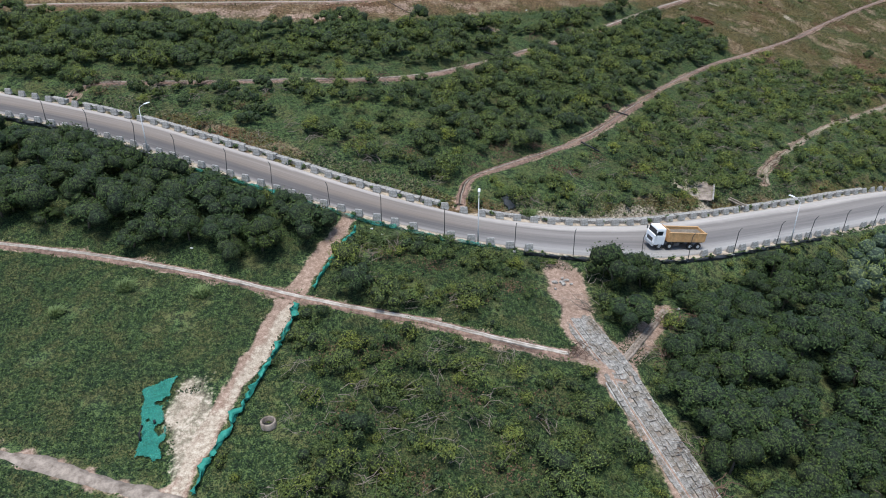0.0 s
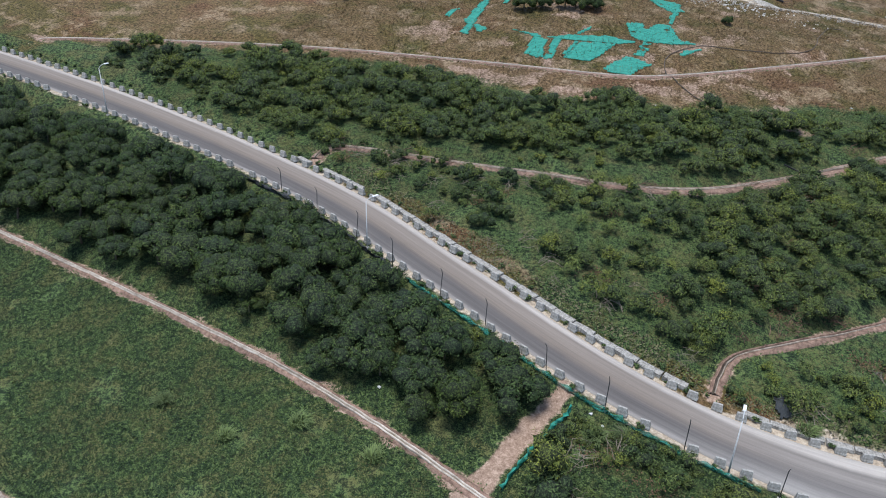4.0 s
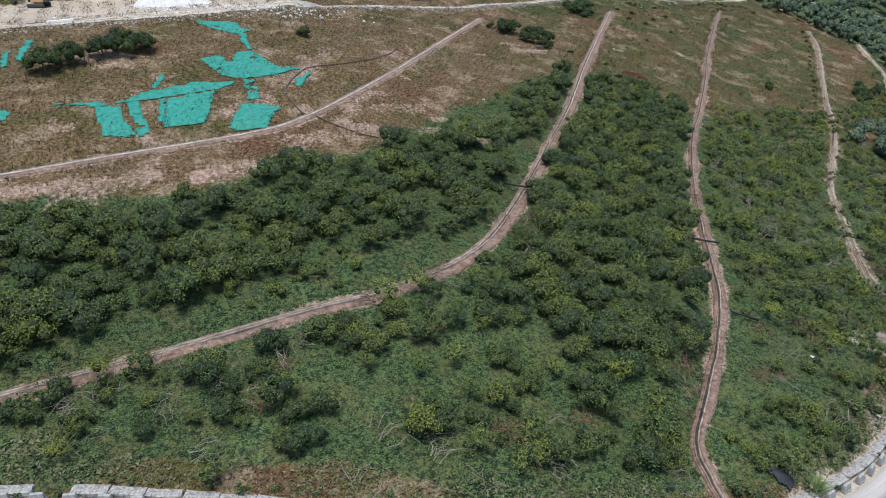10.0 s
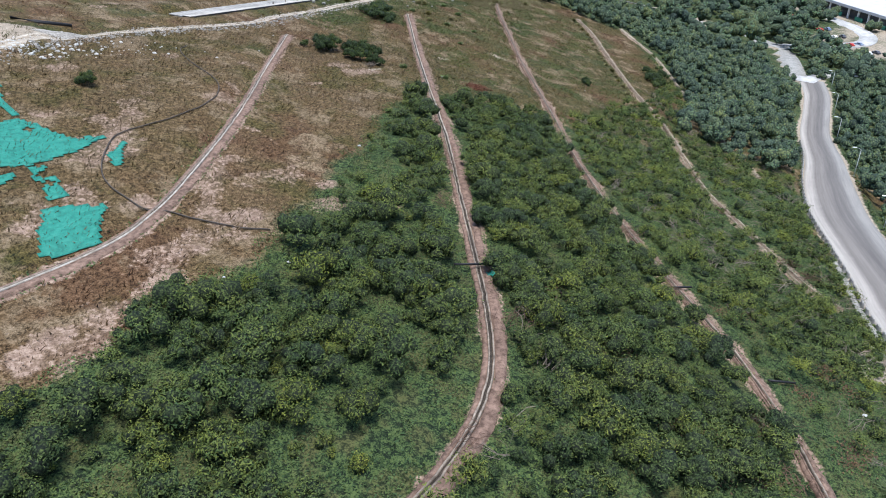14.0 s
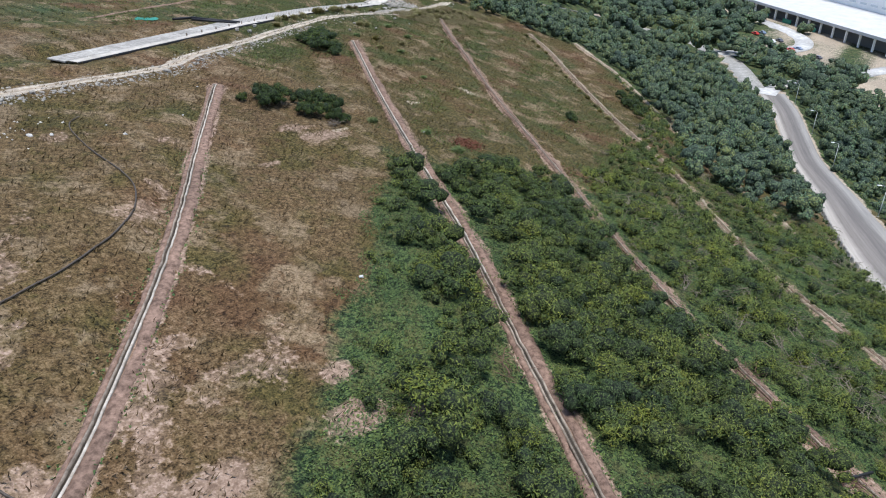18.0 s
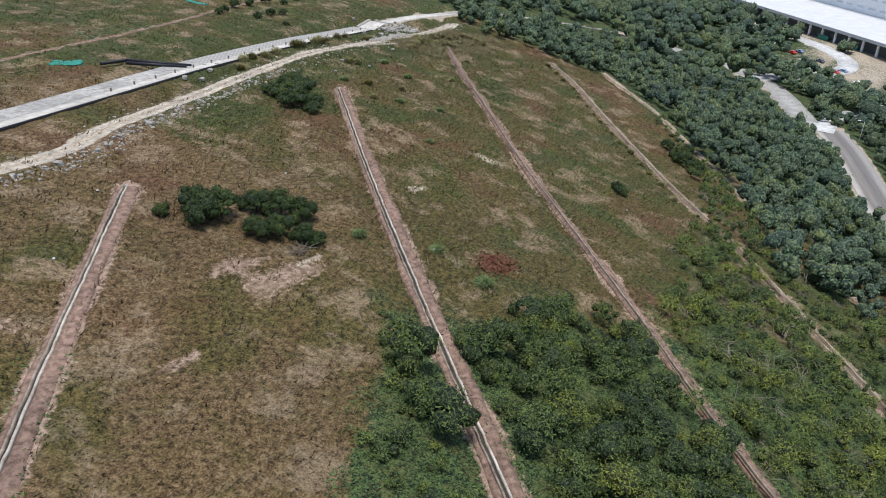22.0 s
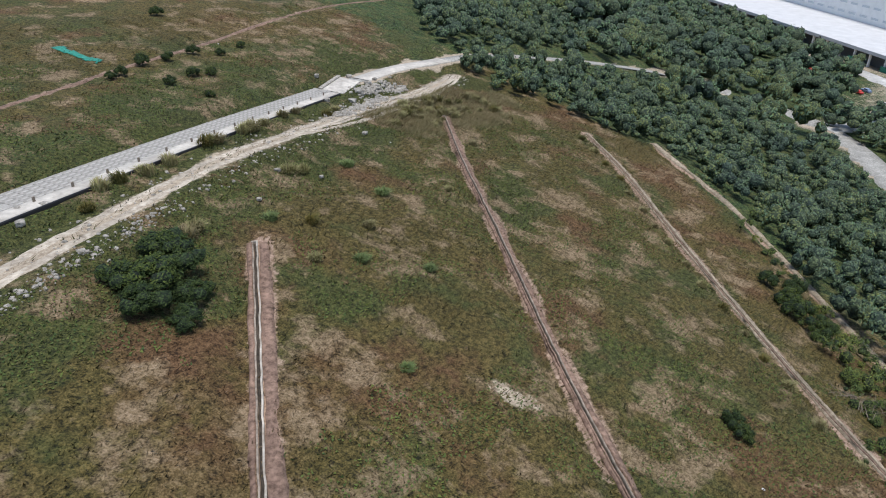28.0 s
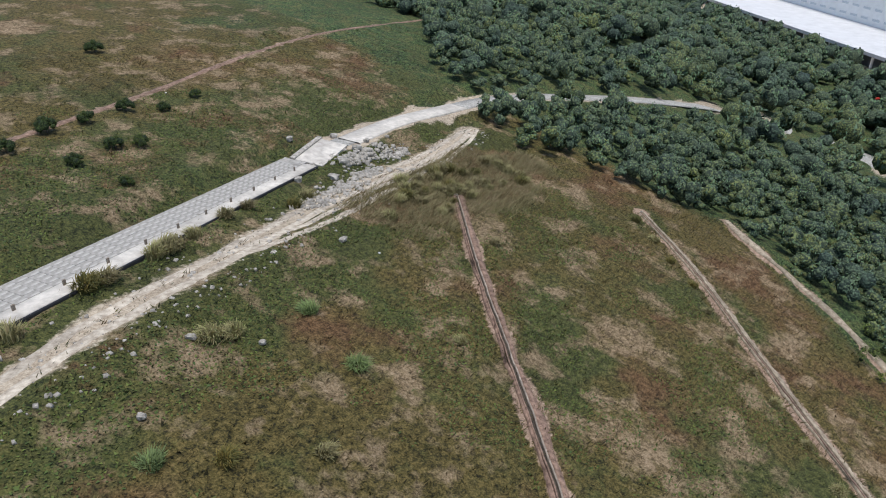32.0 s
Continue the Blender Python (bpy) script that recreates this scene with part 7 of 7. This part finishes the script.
for k in range(26):
    a = rs.rand() * 6.283
    L = 1.2 + rs.rand()
    part("branch", tube_mesh("branch", [(0.9 * rs.randn(), 0.5 * rs.randn(), 0.1), (0.5 * L * math.cos(a), 0.5 * L * math.sin(a), 0.6), (L * math.cos(a), L * math.sin(a), 0.5 + 0.5 * rs.rand())], [0.04, 0.03, 0.012], M_DEADWOOD, 4), brush)

rr = np.random.RandomState(61)
q = np.array([(72, 205.6)]) + rr.randn(700, 2) * np.array([1.35, 1.0])
M_REDLEAF = leaf_mat("dark_red_leaves", (0.045, 0.015, 0.011), (0.092, 0.031, 0.022), (0.132, 0.054, 0.038), -0.6)
litter("red_weeds", q, 0.36, 0.5, M_REDLEAF, "patch of low dark red weeds in the grass", "weeds", 62)
BROWN = leaf_mat("withered_brown_leaves", (0.05, 0.028, 0.018), (0.10, 0.062, 0.04), (0.18, 0.12, 0.08))
q = scatter(-60, 60, 96, 150, 4.4, 63)
s = plan(q)
spots = q[in_mid(q, s) & (fractal(q, 7, 64) > 0.35) & (q[:, 0] < 40)]
q = np.vstack([p + rr.randn(200, 2) * 0.9 for p in spots])
q = np.vstack([q] + [np.array(p) + rr.randn(260, 2) * np.array([1.6, 1.1]) for p in ((-6, 66), (2, 60), (-10, 57), (6, 52), (-3, 50), (10, 60), (-12, 66), (3, 76), (-2, 82), (8, 79), (-8, 84))])
litter("withered_weeds", q, 0.2, 0.7, BROWN, "withered red-brown weeds among the green scrub", "weeds", 65)

rr = np.random.RandomState(68)
for k in range(9):
    p = np.array([15.2, 80.8]) + rr.randn(2) * np.array([0.7, 0.9])
    s_ = 0.4 + 0.5 * rr.rand()
    ob = new("rubble_lump", boulder[k % 4])
    ob.matrix_world = Matrix.Translation(at_ground(p[0], p[1], 0.12)) @ Matrix.Rotation(rr.rand() * 6.28, 4, "Z") @ Matrix.Diagonal((s_, s_, s_ * 0.8, 1))
    tagged(ob, "lump of broken concrete heaped on the bare platform", "rubble", "rubble heap on the platform")

M_DRYWEED = leaf_mat("grey_brown_weeds", (0.040, 0.033, 0.022), (0.085, 0.070, 0.047), (0.15, 0.125, 0.088), -0.5)
q = scatter(-62, 70, 92, 140, 0.34, 69)
s = plan(q)
q = q[(s["road"] > s["half"] + 2.3) & (s["road"] < s["half"] + 5.0 + 2.2 * fractal(q, 6, 70)) & (s["open"] > 1.2)]
litter("dry_verge_weeds", q, 0.3, 0.9, M_DRYWEED, "dry grey-brown weeds on the bank behind the barriers", "weeds", 71)

# ---- litter scraps ----
bag = [rock_mesh(460 + i, (0.6, 0.45, 0.25), M_BAG, 0.3) for i in range(2)]
for x, y, s_ in ((67, 211.3, 0.9), (20.5, 184.6, 1.0), (29.5, 113.5, 1.0), (-33.5, 84, 0.9), (24, 88, 0.8), (-10, 88.5, 0.9), (-8.5, 87.4, 0.7), (112, 187, 1.0), (30.5, 79.2, 0.8), (44, 239, 0.7), (-8, 163, 0.8), (12.5, 148.6, 0.8), (13.4, 146.4, 0.6), (-15, 164, 0.7), (116, 206, 0.7), (156, 329.5, 0.8), (66, 234, 0.6), (33, 228, 0.6), (146, 275.2, 0.7), (24.5, 89.5, 0.6)):
    ob = new("litter_bag", bag[rs.randint(2)])
    ob.matrix_world = Matrix.Translation(at_ground(x, y, 0.14)) @ Matrix.Rotation(rs.rand() * 6.28, 4, "Z") @ Matrix.Diagonal((s_, s_, s_, 1))
    tagged(ob, "crumpled grey-white plastic bag lying on the slope", "litter", "litter scraps")

# ---- the white building, its yard and far roads ----
M_WALL = plain("white_building_wall", (0.84, 0.83, 0.81), 0.75, 0, 0.06, 0.3)
M_YARD = material("pale_yard_concrete", simple((0.36, 0.35, 0.33), (0.56, 0.55, 0.52), 0.6, 0.02), 0.85)
M_PANE = plain("grey_window_glass", (0.58, 0.61, 0.63), 0.3)
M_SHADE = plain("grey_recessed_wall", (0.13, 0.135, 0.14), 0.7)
M_HOARD = plain("green_hoarding", (0.05, 0.24, 0.16), 0.6)
b_root = tagged(new("industrial_building"), "long white industrial building with shade-painted ground floor and window bands", "building")
b_root.matrix_basis = Matrix.Translation((385, 165, -21)) @ Matrix.Rotation(math.atan2(0.75, 0.66), 4, "Z")
LEN = 330.0
# solid box fills the open storey, the shade inside put into its colour
part("ground_floor", box_mesh("ground_floor", (LEN, 60, 7), M_SHADE, 0, centre=(LEN / 2, -36, 3.5)), b_root, "open ground floor painted in shade-dark grey")
M_DECK = plain("grey_white_deck", (0.50, 0.50, 0.50), 0.8, 0, 0.1, 0.2)
part("deck", box_mesh("deck", (LEN, 44, 1.6), M_DECK, 0.1, centre=(LEN / 2, -21.5, 7.6)), b_root, "white deck slab")
part("upper_wall", box_mesh("upper_wall", (LEN, 58, 16), M_WALL, 0.1, centre=(LEN / 2, -72, 15.5)), b_root)
part("roof", box_mesh("roof", (LEN + 2, 62, 1.0), M_WALL, 0.1, centre=(LEN / 2, -72, 24)), b_root)
col_me = box_mesh("column", (0.9, 0.9, 7), M_WALL, 0.03)
for k in range(34):
    part("column", col_me, b_root).location = (5 + k * 9.8, -1.5, 3.5)
win_me, pane_me = box_mesh("window", (5.4, 0.3, 1.7), M_WALL, 0.03), box_mesh("pane", (5.0, 0.16, 1.1), M_PANE, 0.01)
for k in range(38):
    for z in (11.5, 16.5):
        w = part("window", win_me, b_root)
        w.location = (6 + k * 8.4, -42.95, z)
        part("pane", pane_me, w).location = (0, 0.14, 0)
for k in range(10):
    part("hoarding", box_mesh("hoarding", (7.5, 0.3, 3.2), M_HOARD, 0.02), b_root, "green site hoarding").location = (60 + k * 21, -0.6, 1.6)
for x, y, w_, d_, h_ in ((120, -70, 40, 22, 9), (205, -74, 60, 26, 11), (285, -70, 30, 20, 8)):
    part("roof_block", box_mesh("roof_block", (w_, d_, h_), M_WALL, 0.1, centre=(x, y, 24 + h_ / 2)), b_root)
for nm, pts, w in (("road_side", [(262, 196), (285, 196), (310, 186), (345, 172), (400, 150)], 4.2), ("road_yard", [(325, 232), (338, 222), (352, 214), (378, 205), (405, 215), (440, 250)], 5.0)):
    c = resample([(x, y, 0) for x, y in pts], 3.0)
    c[:, 2] = gsample(c[:, :2]) + 0.25
    strip(nm, c, [-w, 0, w], [0, 0.08, 0], M_YARD, "pale concrete service road near the building", "road")
car_me = []
for col in ((0.75, 0.75, 0.75), (0.1, 0.1, 0.12), (0.5, 0.05, 0.04), (0.2, 0.25, 0.35)):
    mcar = plain("car_paint", col, 0.3, 0, 0.05)
    bm = bmesh.new()
    add_box(bm, (0, 0, 0.55), (4.3, 1.75, 0.7), 0.12)
    add_box(bm, (-0.2, 0, 1.15), (2.4, 1.6, 0.6), 0.12, (0.75, 0.85))
    car_me.append((bm_mesh("car_body", bm, mcar), box_mesh("glass", (2.1, 1.62, 0.34), M_GLASS_DARK, 0.05, (0.85, 0.92), (-0.2, 0, 1.15))))
wh = tube_mesh("wheel", [(0, -0.1, 0), (0, 0.1, 0)], 0.32, M_TYRE, 12)
for k in range(14):
    x, y = 352 + 5.2 * k * 0.66 * 1.6, 196 + 5.2 * k * 0.75 * 1.6 * 0.9 - (k % 2) * 8
    root = tagged(new("car"), "small parked car in the yard before the building", "car", "parked cars")
    root.matrix_basis = Matrix.Translation(at_ground(x, y, 0.1)) @ Matrix.Rotation(0.9 + 0.3 * rs.randn(), 4, "Z")
    bmesh_body, glass = car_me[k % 4]
    part("body", bmesh_body, root)
    part("glass", glass, root)
    for wx in (-1.3, 1.3):
        for wy in (-0.85, 0.85):
            part("wheel", wh, root).location = (wx, wy, 0.32)
